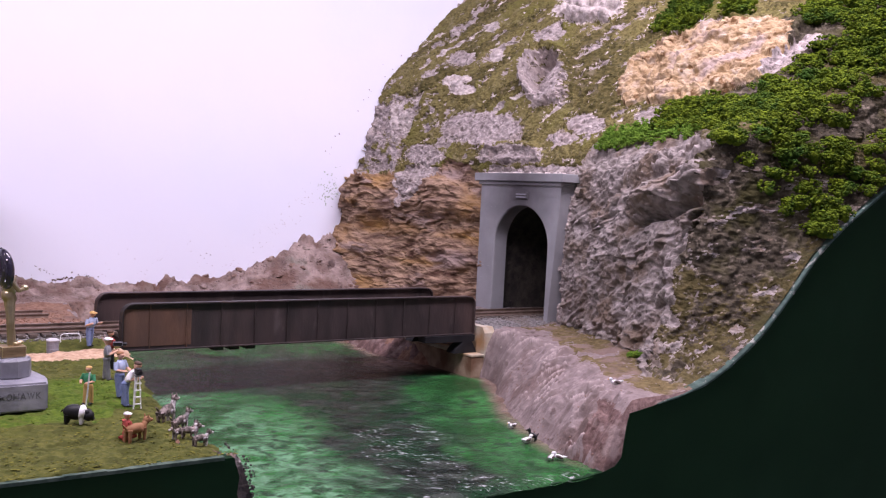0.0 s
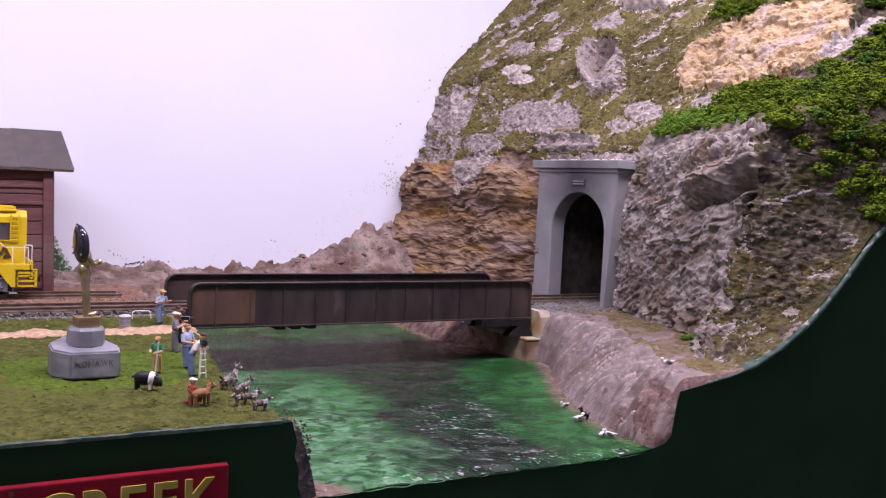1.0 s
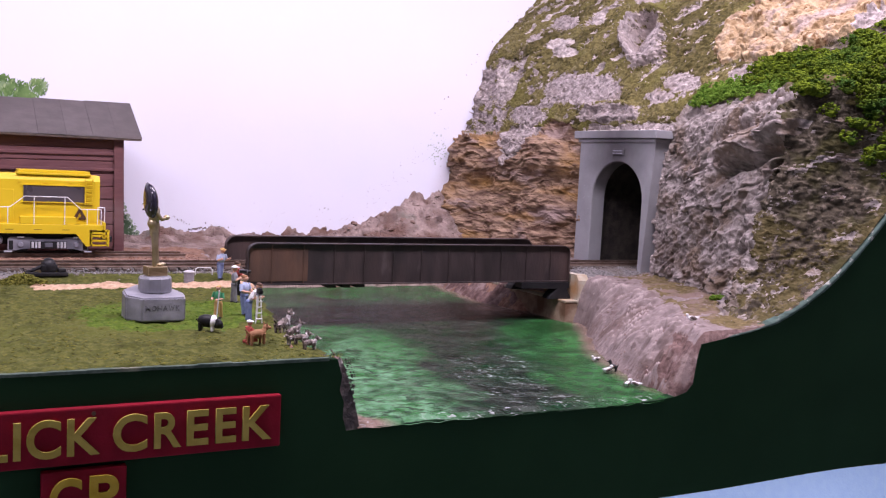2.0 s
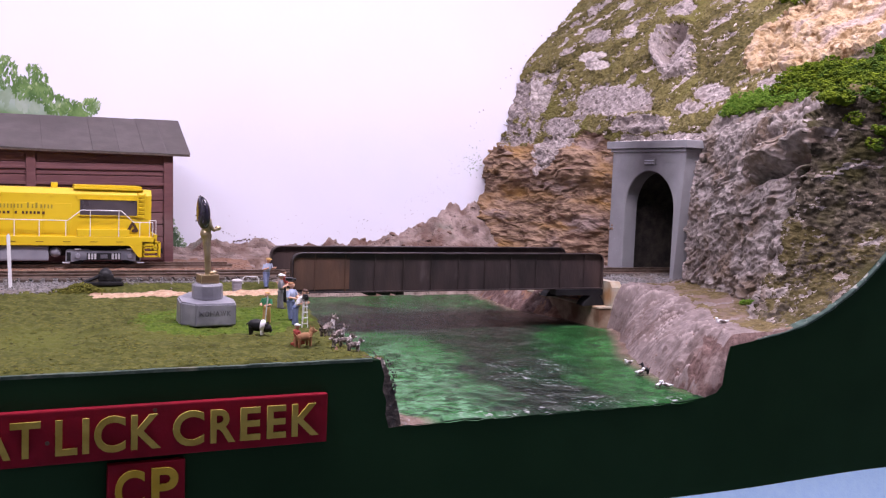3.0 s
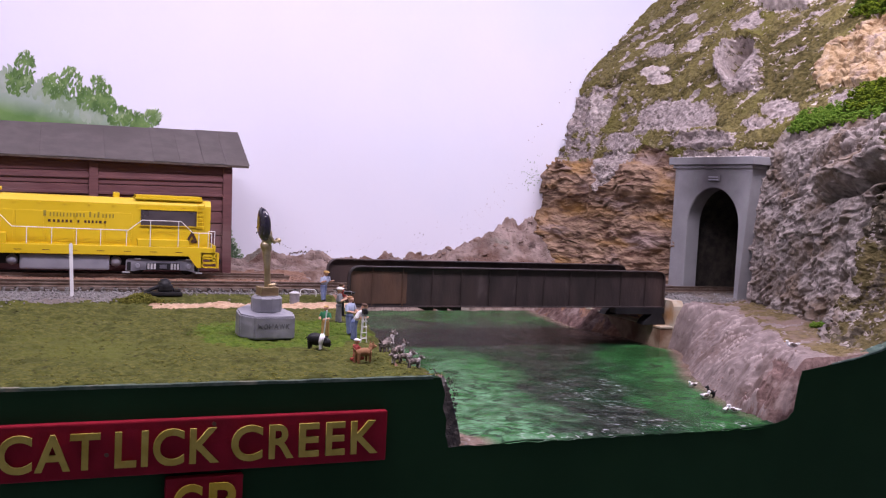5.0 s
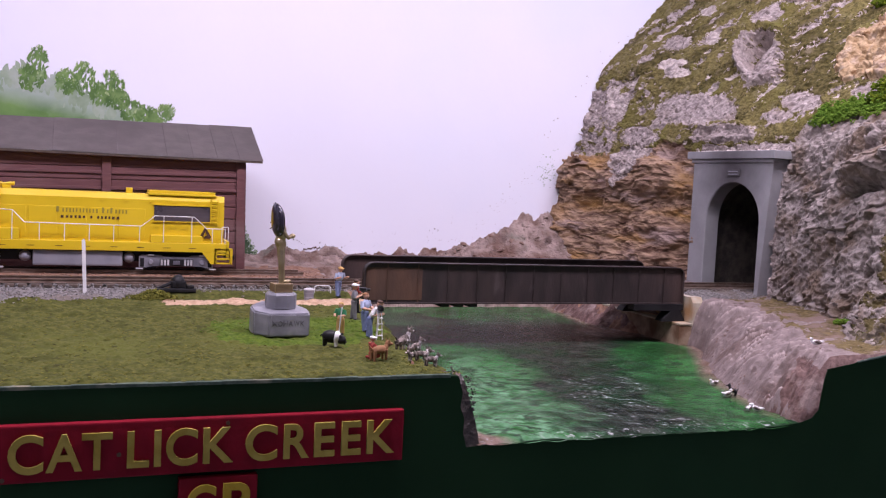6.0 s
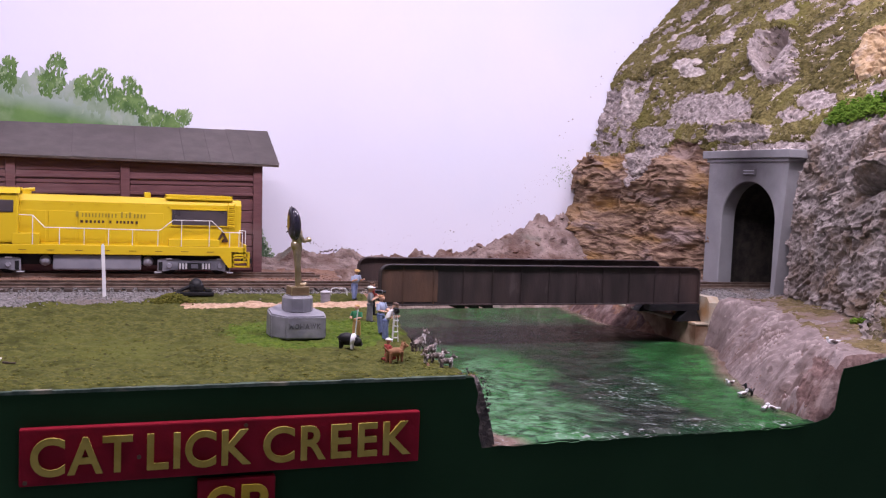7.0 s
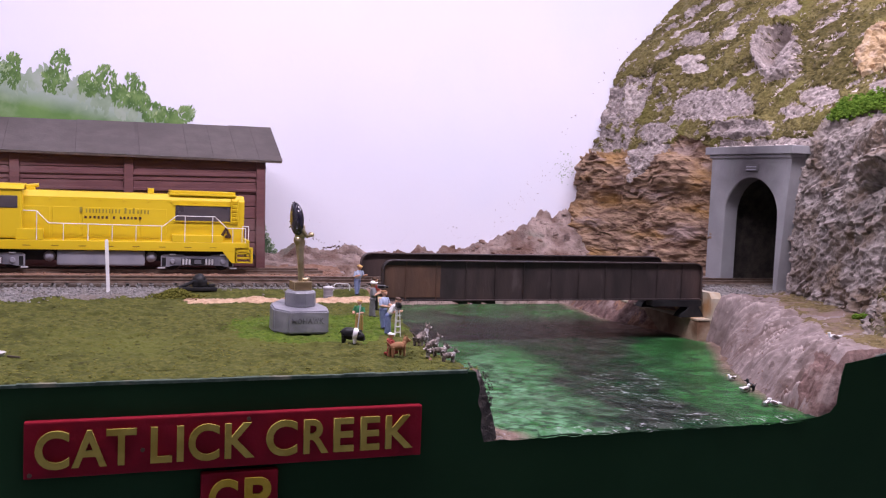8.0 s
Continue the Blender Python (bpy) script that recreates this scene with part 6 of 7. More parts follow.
# ---- figurines: each one plain mesh ----
def figurine(name, place, turn, shirt, legs, cap, label, pose_kind="stand", tall=0.036, prop=None, bend=0.0):
    bm = B()
    s = tall / 0.036
    hip = 0.0172 if pose_kind != "kneel" else 0.0045
    for k in (-1, 1):
        if pose_kind == "kneel":
            rod(bm, (k * 0.0024, 0.0, hip), (k * 0.0026, -0.006, 0.003), 0.0022, 0.0018, 10, 1)
            rod(bm, (k * 0.0026, -0.006, 0.003), (k * 0.0026, 0.004, 0.0012), 0.0017, 0.0015, 10, 1)
        else:
            step = 0.0014 * k
            rod(bm, (k * 0.0019, step, 0.0012), (k * 0.0017, 0, hip), 0.0016, 0.0023, 10, 1)
            egg(bm, (k * 0.0020, step - 0.0012, 0.0010), (0.0014, 0.0028, 0.0010), index=3)
    egg(bm, (0, 0, hip + 0.001), (0.0040, 0.0027, 0.0030), index=1)
    egg(bm, (0, -0.0003, hip + 0.0072), (0.0043, 0.0028, 0.0068), index=0)
    for k in (-1, 1):
        elbow = (k * 0.0058, -0.0012, hip + 0.0058)
        rod(bm, (k * 0.0042, 0, hip + 0.0118), elbow, 0.0015, 0.0013, 8, 0)
        wrist = (k * (0.0022 if pose_kind != "lean" else 0.0050), -0.0065, hip + (0.0088 if prop == "camera" or bend else 0.0045))
        rod(bm, elbow, wrist, 0.0012, 0.0010, 8, 2)
        egg(bm, wrist, (0.0011, 0.0011, 0.0011), index=2, sub=1)
    rod(bm, (0, 0, hip + 0.0125), (0, -0.0003, hip + 0.0150), 0.0012, 0.0012, 8, 2)
    egg(bm, (0, -0.0004, hip + 0.0168), (0.0022, 0.0025, 0.0028), index=2)
    egg(bm, (0, 0.0001, hip + 0.0182), (0.0024, 0.0026, 0.0018), index=4)
    if cap is WHITE or pose_kind == "lean":
        rod(bm, (0, -0.0008, hip + 0.0180), (0, -0.0008, hip + 0.0185), 0.0031, 0.0029, 12, 4)
    if prop == "camera":
        box(bm, (-0.0016, -0.0100, hip + 0.0125), (0.0016, -0.0035, hip + 0.0160), 0.0004, 3)
        rod(bm, (0, -0.0100, hip + 0.0142), (0, -0.0125, hip + 0.0142), 0.0012, 0.0014, 10, 3)
    if prop == "staff":
        rod(bm, (0.003, -0.0065, 0.001), (0.0065, -0.008, hip + 0.016), 0.0006, 0.0006, 6, 5)
    if bend:
        upper = [v for v in bm.verts if v.co.z > hip + 0.0015]
        bmesh.ops.rotate(bm, verts=upper, cent=(0, 0, hip), matrix=Euler((math.radians(bend), 0, 0)).to_matrix())
    bmesh.ops.scale(bm, vec=(s * 1.25, s * 1.25, s), verts=bm.verts[:])
    return solid(name, bm, [shirt, legs, SKIN, BLACK, cap, WHITE], label, "figurine", place=place, turn=turn, group="figurines by the creek")


GZ = 1.2415


def on_lawn(x, y):
    return x, y, lawn_z(x, y) - 0.0004


figurine("figurine", on_lawn(0.2668, 0.860), 60, WHITE, DENIM, DARK_INK, "painted figurine in white shirt and blue jeans bending to the tripod", tall=0.0375, bend=24)
figurine("figurine", on_lawn(0.2690, 0.885), 40, PALE_BLUE, DENIM, BROWN_FUR, "painted figurine in pale blue shirt and jeans", tall=0.0375)
figurine("figurine", (0.2760, 0.950, GZ + 0.001), 70, GREY_CLOTH, GREY_CLOTH, WHITE, "painted figurine in grey clothes with white cap and camera", tall=0.0375, prop="camera")
figurine("figurine", (0.2920, 1.000, GZ + 0.001), 100, RED_CLOTH, BLACK, DARK_INK, "painted figurine in a dark red jacket", tall=0.036)
figurine("figurine", (0.3030, 1.1180, GZ + 0.003), 30, PALE_BLUE, DENIM, HAIR, "painted figurine in blue overalls and yellow cap", "lean", 0.037, bend=8)
figurine("figurine", on_lawn(0.2400, 0.868), -50, GREEN_CLOTH, HAIR, HAIR, "painted figurine in a green dress with fair hair", tall=0.030, prop="staff")
figurine("figurine", on_lawn(0.2415, 0.767), 100, RED_CLOTH, RED_CLOTH, WHITE, "kneeling painted figurine in red with a white hat", "kneel", 0.029)


def build_tripod():
    t = thing("tripod", on_lawn(0.2722, 0.845), "small white camera tripod ladder with black camera", "tripod")
    for k in (-1, 1):
        part("leg", rod(B(), (0.0030 * k, 0.0, 0), (0.0016 * k, 0.002, 0.0260), 0.00055, seg=6), WHITE, t)
    part("leg", rod(B(), (0, 0.008, 0), (0, 0.0026, 0.0260), 0.00055, seg=6), WHITE, t)
    for k in range(4):
        part("rung", rod(B(), (-0.0028, 0.0, 0.004 + 0.0055 * k), (0.0028, 0.0, 0.004 + 0.0055 * k), 0.0006, seg=6), WHITE, t)
    part("head", box(B(), (-0.0022, -0.001, 0.0260), (0.0022, 0.004, 0.0275), 0.0003), GREY_PAINT, t)
    camera_box = part("camera_box", box(B(), (-0.0018, -0.003, 0.0276), (0.0018, 0.005, 0.0325), 0.0004), BLACK, t, "black film camera")
    part("lens", rod(B(), (0, -0.003, 0.030), (0, -0.006, 0.030), 0.0014, 0.0017, 10), BLACK, camera_box)


build_tripod()


def animal(name, place, turn, coat, patch, label, long=0.016, tall=0.011, sit=False, category="dog", group="", stout=1.0):
    bm = B()
    r = tall * 0.26 * stout
    z = tall * (0.62 if stout < 1.2 else 0.52)
    tip = 22 if sit else 0
    egg(bm, (0, 0, z), (long * 0.5, r * 0.85, r), (0, -tip, 0), 0)
    egg(bm, (long * (0.12 if stout > 1.2 else 0.2), 0, z - (0 if stout > 1.2 else r * 0.25)), (long * 0.17, r * 0.93, r * (1.05 if stout > 1.2 else 0.85)), (0, -tip, 0), 1)
    for dx in (-0.36, 0.34):
        for dy in (-0.6, 0.6):
            top = (dx * long, dy * r, z)
            low = (dx * long * (0.75 if sit and dx < 0 else 1.05), dy * r, 0.0004)
            rod(bm, low, top, r * 0.28, r * 0.42, 8, 1 if dx > 0 and stout < 1.2 else 0)
    hz = tall * (1.12 if sit else 0.92 if stout < 1.2 else 0.50)
    rod(bm, (long * 0.38, 0, z), (long * 0.55, 0, hz), r * 0.62, r * 0.5, 10, 1 if stout < 1.2 else 0)
    egg(bm, (long * 0.58, 0, hz), (r * 0.82, r * 0.68, r * 0.70), index=0)
    egg(bm, (long * 0.58 + r * 0.9, 0, hz - r * 0.18), (r * 0.62, r * 0.34, r * 0.32), index=1 if stout < 1.2 else 0)
    for dy in (-1, 1):
        rod(bm, (long * 0.55, dy * r * 0.42, hz + r * 0.45), (long * 0.54, dy * r * 0.5, hz + r * 1.15), r * 0.24, r * 0.05, 6, 0)
    rod(bm, (-long * 0.46, 0, z + r * 0.3), (-long * 0.68, 0, z + r * 1.3), r * 0.26, r * 0.12, 8, 0)
    return solid(name, bm, [coat, patch], label, category, place=place, turn=turn, group=group)


def build_pig():
    bm = B()
    egg(bm, (-0.0015, 0, 0.0085), (0.0085, 0.0052, 0.0058), (0, 6, 0), 0, 3)
    egg(bm, (0.0035, 0, 0.0082), (0.0034, 0.0053, 0.0058), (0, 10, 0), 1, 3)
    egg(bm, (0.0078, 0, 0.0062), (0.0046, 0.0038, 0.0042), (0, 30, 0), 0, 3)
    rod(bm, (0.0095, 0, 0.0050), (0.0122, 0, 0.0030), 0.0020, 0.0016, 10, 0)
    for k in (-1, 1):
        egg(bm, (0.0078, 0.0026 * k, 0.0092), (0.0020, 0.0008, 0.0016), (20 * k, 40, 0), 0)
        rod(bm, (0.0035, 0.0026 * k, 0.0), (0.0033, 0.0026 * k, 0.006), 0.0013, 0.0018, 8, 1)
        rod(bm, (-0.0070, 0.0028 * k, 0.0), (-0.0065, 0.0028 * k, 0.007), 0.0013, 0.0024, 8, 0)
    rod(bm, (-0.0098, 0, 0.0100), (-0.0115, 0.0006, 0.0085), 0.0006, 0.0003, 6, 0)
    solid("pig_figurine", bm, [BLACK, WHITE], "black pig figurine with a white shoulder band, on the lawn", "figurine", place=on_lawn(0.219, 0.815), turn=-25)


build_pig()
animal("dog_figurine", on_lawn(0.2465, 0.763), 25, BROWN_FUR, BROWN_FUR, "brown dog figurine beside the kneeling figure", 0.018, 0.0150, False, "figurine")
for x, y, a, sit, big in ((0.2820, 0.805, 35, True, 0.0185), (0.2825, 0.775, 20, True, 0.0140), (0.2815, 0.751, -20, False, 0.0120), (0.2820, 0.730, 10, False, 0.0120), (0.2900, 0.764, 60, False, 0.0110), (0.2760, 0.757, 200, False, 0.0105)):
    animal("dog_figurine", (x, y, lawn_z(x, y) - (0.0030 if x > 0.2875 else 0.0014)), a, GREY_FUR, PALE_FUR, "small grey and white dog figurine at the creek bank", big, big * 0.85, sit, "figurine", "dogs at the creek")


# ---- small things round the track ----
def build_can():
    t = thing("trash_can", (0.262, 1.098, GZ + 0.001), "small grey metal trash can with a lid", "bin")
    bm = lathe(B(), [(0.0052, 0), (0.0056, 0.0005), (0.0060, 0.0125), (0.0058, 0.013)], 20)
    part("can", bm, GREY_PAINT, t)
    for z in (0.004, 0.0088):
        part("hoop", lathe(B(), [(0.0058, z), (0.0062, z + 0.0004), (0.0058, z + 0.0008)], 20), GREY_PAINT, t)
    part("lid", lathe(B(), [(0.0065, 0.0131), (0.0065, 0.0140), (0.004, 0.0152), (0.001, 0.0155)], 20), SILVER, t)


def build_post():
    t = thing("marker_post", (0.012, 1.112, 1.243), "thin white wooden marker post beside the track", "post")
    bm = prism(B(), [(-0.0019, 0), (0.0021, 0), (-0.0008, 0.0640), (-0.0022, 0.0665), (-0.0046, 0.0645)], -0.0012, 0.0012, "y")
    part("board", bm, WHITE, t)
    part("foot", lathe(B(), [(0.0045, -0.001), (0.0040, 0.001), (0.001, 0.0025)], 10), LAWN, t)


def build_switch_machine():
    t = thing("switch_machine", (0.114, 1.138, 1.2480), "black cast track switch machine beside the rails", "switch machine")
    part("base", box(B(), (-0.024, -0.012, 0), (0.020, 0.012, 0.0045), 0.0012), BLACK, t)
    part("motor", egg(B(), (0.000, 0.0, 0.010), (0.0085, 0.009, 0.0105)), BLACK, t)
    part("cover", box(B(), (-0.008, -0.008, 0.0045), (0.009, 0.008, 0.013), 0.002), BLACK, t)
    part("lever", rod(B(), (0.002, -0.002, 0.014), (-0.024, -0.006, 0.0035), 0.0025, 0.0018, 8), BLACK, t)
    part("lug", box(B(), (0.010, -0.010, 0.0045), (0.018, 0.010, 0.0085), 0.001), BLACK, t)


def build_white_stand():
    t = thing("pipe_rack", (0.286, 1.128, 1.2485), "small white bent pipe stand beside the bridge", "pipe")
    pts = [(-0.010, 0, 0), (-0.010, 0, 0.007), (-0.007, 0, 0.009), (0.008, 0, 0.0085), (0.010, 0, 0.006), (0.0102, 0, 0)]
    for a, b in zip(pts, pts[1:]):
        part("pipe", rod(B(), a, b, 0.00055, seg=6), WHITE, t)


def build_dish():
    t = thing("dish", (-0.0715, 0.803, lawn_z(-0.0715, 0.803) - 0.0008), "small pale enamel dish lying on the lawn", "dish")
    part("bowl", lathe(B(), [(0.0030, 0), (0.0050, 0.0012), (0.0062, 0.0034), (0.0058, 0.0034), (0.0046, 0.0016), (0.0010, 0.0010)], 20), SILVER, t)
    part("rim", lathe(B(), [(0.0060, 0.0033), (0.0066, 0.0036), (0.0060, 0.0039)], 20), SILVER, t)
    z = lawn_z(-0.055, 0.79)
    twig = rod(B(), (-0.0640, 0.799, z + 0.0006), (-0.0545, 0.794, z + 0.0006), 0.0010, 0.0007, 6)
    solid("twig", twig, TIMBER, "short dark twig on the lawn beside the dish", "twig")


build_can()
build_post()
build_dish()
build_switch_machine()
build_white_stand()


def bird(place, turn, dark, label, big=1.0):
    bm = B()
    egg(bm, (0, 0, 0.0030), (0.0052, 0.0026, 0.0024), (0, -8, 0), 0)
    egg(bm, (0.0046, 0, 0.0062), (0.0017, 0.0015, 0.0016), index=0)
    rod(bm, (0.0034, 0, 0.0036), (0.0045, 0, 0.0060), 0.0014, 0.0010, 8, 0)
    rod(bm, (0.0058, 0, 0.0061), (0.0080, 0, 0.0058), 0.0006, 0.0002, 6, 2)
    rod(bm, (-0.004, 0, 0.0036), (-0.0080, 0, 0.0046), 0.0016, 0.0004, 8, 0)
    for k in (-1, 1):
        egg(bm, (-0.0012, k * 0.0023, 0.0036), (0.0040, 0.0008, 0.0016), (0, -10, 0), 1)
    bmesh.ops.scale(bm, vec=(big, big, big), verts=bm.verts[:])
    return solid("bird_figurine", bm, [BLACK if dark else WHITE, BLACK if dark else GREY_FUR, HAIR], label, "figurine", place=place, turn=turn, group="birds on the bank")


def on_bank(x, y):
    return (x, y, max(WATER_Z + 0.0006, ground_z(x, y)) - 0.0002)


bird(on_bank(0.7185, 0.760), 160, False, "white bird figurine resting on the brown bank top", 1.1)
bird(on_bank(0.6530, 0.812), 10, False, "white bird figurine at the water's edge", 1.15)
bird(on_bank(0.6760, 0.866), 190, False, "white bird figurine at the water's edge", 1.0)
bird(on_bank(0.6340, 0.754), 30, False, "white bird figurine at the water's edge", 1.0)
bird(on_bank(0.6420, 0.752), 120, False, "white bird figurine at the water's edge", 1.0)
animal("cat_figurine", on_bank(0.6640, 0.816), 120, BLACK, BLACK, "small black cat figurine at the water's edge", 0.0085, 0.0095, True, "figurine")


# ---- steam train, waiting in the tunnel ----
def build_steam_engine(x0):
    t = thing("steam_locomotive", (x0, MAIN_Y, RAIL_Z), "dark green model steam locomotive with crimson cab and lit headlamp", "locomotive")
    axis = 0.0700
    def tube(name, a, b, r, material, parent, label="", r2=None):
        return part(name, rod(B(), (a, 0, axis), (b, 0, axis), r, r if r2 is None else r2, 32), material, parent, label, True)
    boiler = tube("boiler", 0.075, 0.235, 0.0235, DARK_GREEN, t, "", 0.0265)
    smokebox = tube("smokebox", 0.014, 0.0749, 0.0230, GRAPHITE, t, "graphite grey smokebox")
    tube("smokebox_door", 0.0105, 0.0139, 0.0175, BLACK, smokebox, "", 0.0205)
    part("number_plate", rod(B(), (0.0095, 0, axis + 0.006), (0.0104, 0, axis + 0.006), 0.004, seg=16), GOLD, smokebox)
    lamp = part("headlamp", rod(B(), (0.000, 0, axis - 0.003), (0.0105, 0, axis - 0.003), 0.0052, 0.0045, 16), BLACK, t)
    part("lens", rod(B(), (-0.0006, 0, axis - 0.003), (0.000, 0, axis - 0.003), 0.0034, seg=16), LAMP_GLOW, lamp, "lit headlamp lens")
    for x in (0.118, 0.164, 0.206, 0.226):
        tube("boiler_band", x, x + 0.0022, lerp([(0.075, 0.0238), (0.235, 0.0268)], x), SILVER, boiler)
    part("stack", lathe(B(), [(0.0055, 0.090), (0.0045, 0.094), (0.0050, 0.103), (0.0062, 0.1035), (0.0060, 0.1048), (0.001, 0.1048)], 20), BLACK, t).location = (0.045, 0, 0)
    part("bell", egg(B(), (0.030, 0, 0.0975), (0.0040, 0.0045, 0.0045)), BLACK, t)
    part("marker_lamp", egg(B(), (0.0165, -0.012, 0.0935), (0.0025, 0.0025, 0.003)), BLACK, t)
    part("marker_lamp", egg(B(), (0.0165, 0.012, 0.0935), (0.0025, 0.0025, 0.003)), BLACK, t)
    for x in (0.102, 0.182):
        part("dome", egg(B(), (x, 0, axis + 0.0235), (0.0125, 0.009, 0.0058)), GOLD, t, "brass-trimmed dome")
    board = part("running_board", box(B(), (0.012, -0.0315, 0.0485), (0.245, 0.0315, 0.0505), 0.0005), BLACK, t)
    for s in (-1, 1):
        part("edge_stripe", box(B(), (0.070, s * 0.0318 - 0.0003, 0.0487), (0.245, s * 0.0318 + 0.0003, 0.0503)), GOLD, board)
        part("air_reservoir", rod(B(), (0.098, s * 0.0235, 0.0560), (0.196, s * 0.0235, 0.0560), 0.0058, seg=18), DARK_GREEN, t)
        cyl = part("cylinder", rod(B(), (0.030, s * 0.0255, 0.0275), (0.056, s * 0.0255, 0.0275), 0.0088, seg=24), DARK_GREEN, t)
        part("steam_chest", box(B(), (0.031, s * 0.0255 - 0.0075, 0.0335), (0.055, s * 0.0255 + 0.0075, 0.0450), 0.002), DARK_GREEN, cyl)
        for x in (0.0285, 0.0560):
            part("cylinder_head", rod(B(), (x, s * 0.0255, 0.0275), (x + 0.0016, s * 0.0255, 0.0275), 0.0082, seg=24), SILVER, cyl)
        part("handrail", rod(B(), (0.020, s * 0.0235, axis + 0.012), (0.235, s * 0.0255, axis + 0.012), 0.0006, seg=6), SILVER, t)
        for x in (0.098, 0.142, 0.186):
            wheel = part("driving_wheel", rod(B(), (x, s * 0.0165, 0.0205), (x, s * 0.0215, 0.0205), 0.0198, seg=40), CRIMSON, t)
            bm = B()
            lathe(bm, [(0.0180, -0.0028), (0.0208, -0.0028), (0.0208, 0.0030), (0.0180, 0.0030)], 40)
            bm.transform(Matrix.Translation((x, s * 0.019, 0.0205)) @ Matrix.Rotation(radians(90), 4, "X"))
            part("tyre", bm, SILVER, wheel, "bright steel tyre")
            part("hub", rod(B(), (x, s * 0.0214, 0.0205), (x, s * 0.0235, 0.0205), 0.0045, seg=14), BLACK, wheel)
        part("side_rod", box(B(), (0.090, s * 0.0242 - 0.0008, 0.0135), (0.194, s * 0.0242 + 0.0008, 0.0165), 0.0004), SILVER, t)
        part("main_rod", rod(B(), (0.058, s * 0.0262, 0.0265), (0.142, s * 0.0262, 0.0155), 0.0013, seg=8), SILVER, t)
        part("pilot_wheel", rod(B(), (0.018, s * 0.014, 0.0100), (0.018, s * 0.019, 0.0100), 0.0095, seg=24), BLACK, t)
        part("trailing_wheel", rod(B(), (0.252, s * 0.014, 0.0110), (0.252, s * 0.019, 0.0110), 0.0105, seg=24), BLACK, t)
        part("front_brace", rod(B(), (0.012, s * 0.010, axis - 0.012), (-0.016, s * 0.012, 0.028), 0.0012, seg=6), BLACK, t)
    part("frame", box(B(), (-0.012, -0.012, 0.012), (0.30, 0.012, 0.0484), 0.001), BLACK, t)
    part("firebox", box(B(), (0.222, -0.0225, 0.030), (0.262, 0.0225, 0.0560), 0.003), BLACK, t)
    pilot = part("pilot_beam", box(B(), (-0.020, -0.029, 0.0240), (-0.012, 0.029, 0.0320), 0.0008), BLACK, t)
    for k in range(9):
        y = -0.020 + 0.005 * k
        part("pilot_bar", rod(B(), (-0.018, y, 0.0245), (-0.034 + 0.0006 * abs(k - 4) ** 2, y * 0.85, 0.0045), 0.0012, seg=6), BLACK, pilot)
    part("coupler", box(B(), (-0.034, -0.003, 0.016), (-0.018, 0.003, 0.022), 0.001), BLACK, pilot)
    cab = part("cab", prism(B(), [(-0.0330, 0.0385), (-0.0330, 0.0850), (-0.024, 0.0960), (0.0, 0.0995), (0.024, 0.0960), (0.0330, 0.0850), (0.0330, 0.0385)], 0.250, 0.300, "x"), CRIMSON, t, "crimson cab")
    part("cab_roof", prism(B(), [(-0.0350, 0.0845), (-0.0250, 0.0972), (0.0, 0.1010), (0.0250, 0.0972), (0.0350, 0.0845), (0.0345, 0.0835), (0.0245, 0.0958), (0.0, 0.0994), (-0.0245, 0.0958), (-0.0345, 0.0835)], 0.246, 0.312, "x"), CRIMSON, cab)
    for s in (-1, 1):
        for x in (0.267, 0.280):
            part("cab_window", box(B(), (x, s * 0.0333 - 0.0005, 0.064), (x + 0.0105, s * 0.0333 + 0.0005, 0.0790), 0.0003), SMOKED, cab)
            part("window_frame", box(B(), (x - 0.0008, s * 0.0335 - 0.0004, 0.0788), (x + 0.0113, s * 0.0335 + 0.0004, 0.0800)), WHITE, cab)
        part("step", box(B(), (0.288, s * 0.030 - 0.004, 0.0150), (0.298, s * 0.030 + 0.004, 0.0165)), BLACK, t)
    return t


def build_tender(x0):
    t = thing("tender", (x0, MAIN_Y, RAIL_Z), "crimson coal tender coupled behind the steam locomotive", "tender")
    outline = [(0.006, 0.0305), (0.186, 0.0305), (0.186, 0.0700), (0.150, 0.0720), (0.138, 0.0830), (0.030, 0.0850), (0.022, 0.0760), (0.006, 0.0745)]
    bm = prism(B(), outline, -0.0330, 0.0330, "y")
    bmesh.ops.bevel(bm, geom=bm.edges[:], offset=0.0008, segments=1, affect="EDGES")
    part("tank", bm, CRIMSON, t)
    part("frame", box(B(), (0.000, -0.026, 0.0220), (0.190, 0.026, 0.0304), 0.0008), BLACK, t)
    bm = B()
    for _ in range(90):
        egg(bm, (random.uniform(0.036, 0.132), random.uniform(-0.026, 0.026), 0.0845 + random.uniform(-0.001, 0.004)), [random.uniform(0.003, 0.0055)] * 3, index=0, sub=1)
    part("coal_load", bm, COAL, t, "heaped black coal")
    for s in (-1, 1):
        for k in range(14):
            part("print_bar", box(B(), (0.050 + 0.0065 * k, s * 0.0331 - 0.0002, 0.0480), (0.0545 + 0.0065 * k, s * 0.0331 + 0.0002, 0.0535)), DARK_INK, t)
        for xc in (0.042, 0.148):
            side = part("truck", box(B(), (xc - 0.030, s * 0.0255 - 0.002, 0.0100), (xc + 0.030, s * 0.0255 + 0.002, 0.0185), 0.001), BLACK, t)
            for dx in (-0.019, 0.019):
                part("wheel", rod(B(), (xc + dx, s * 0.0145, 0.0098), (xc + dx, s * 0.0195, 0.0098), 0.0094, seg=24), BLACK, side)
    return t


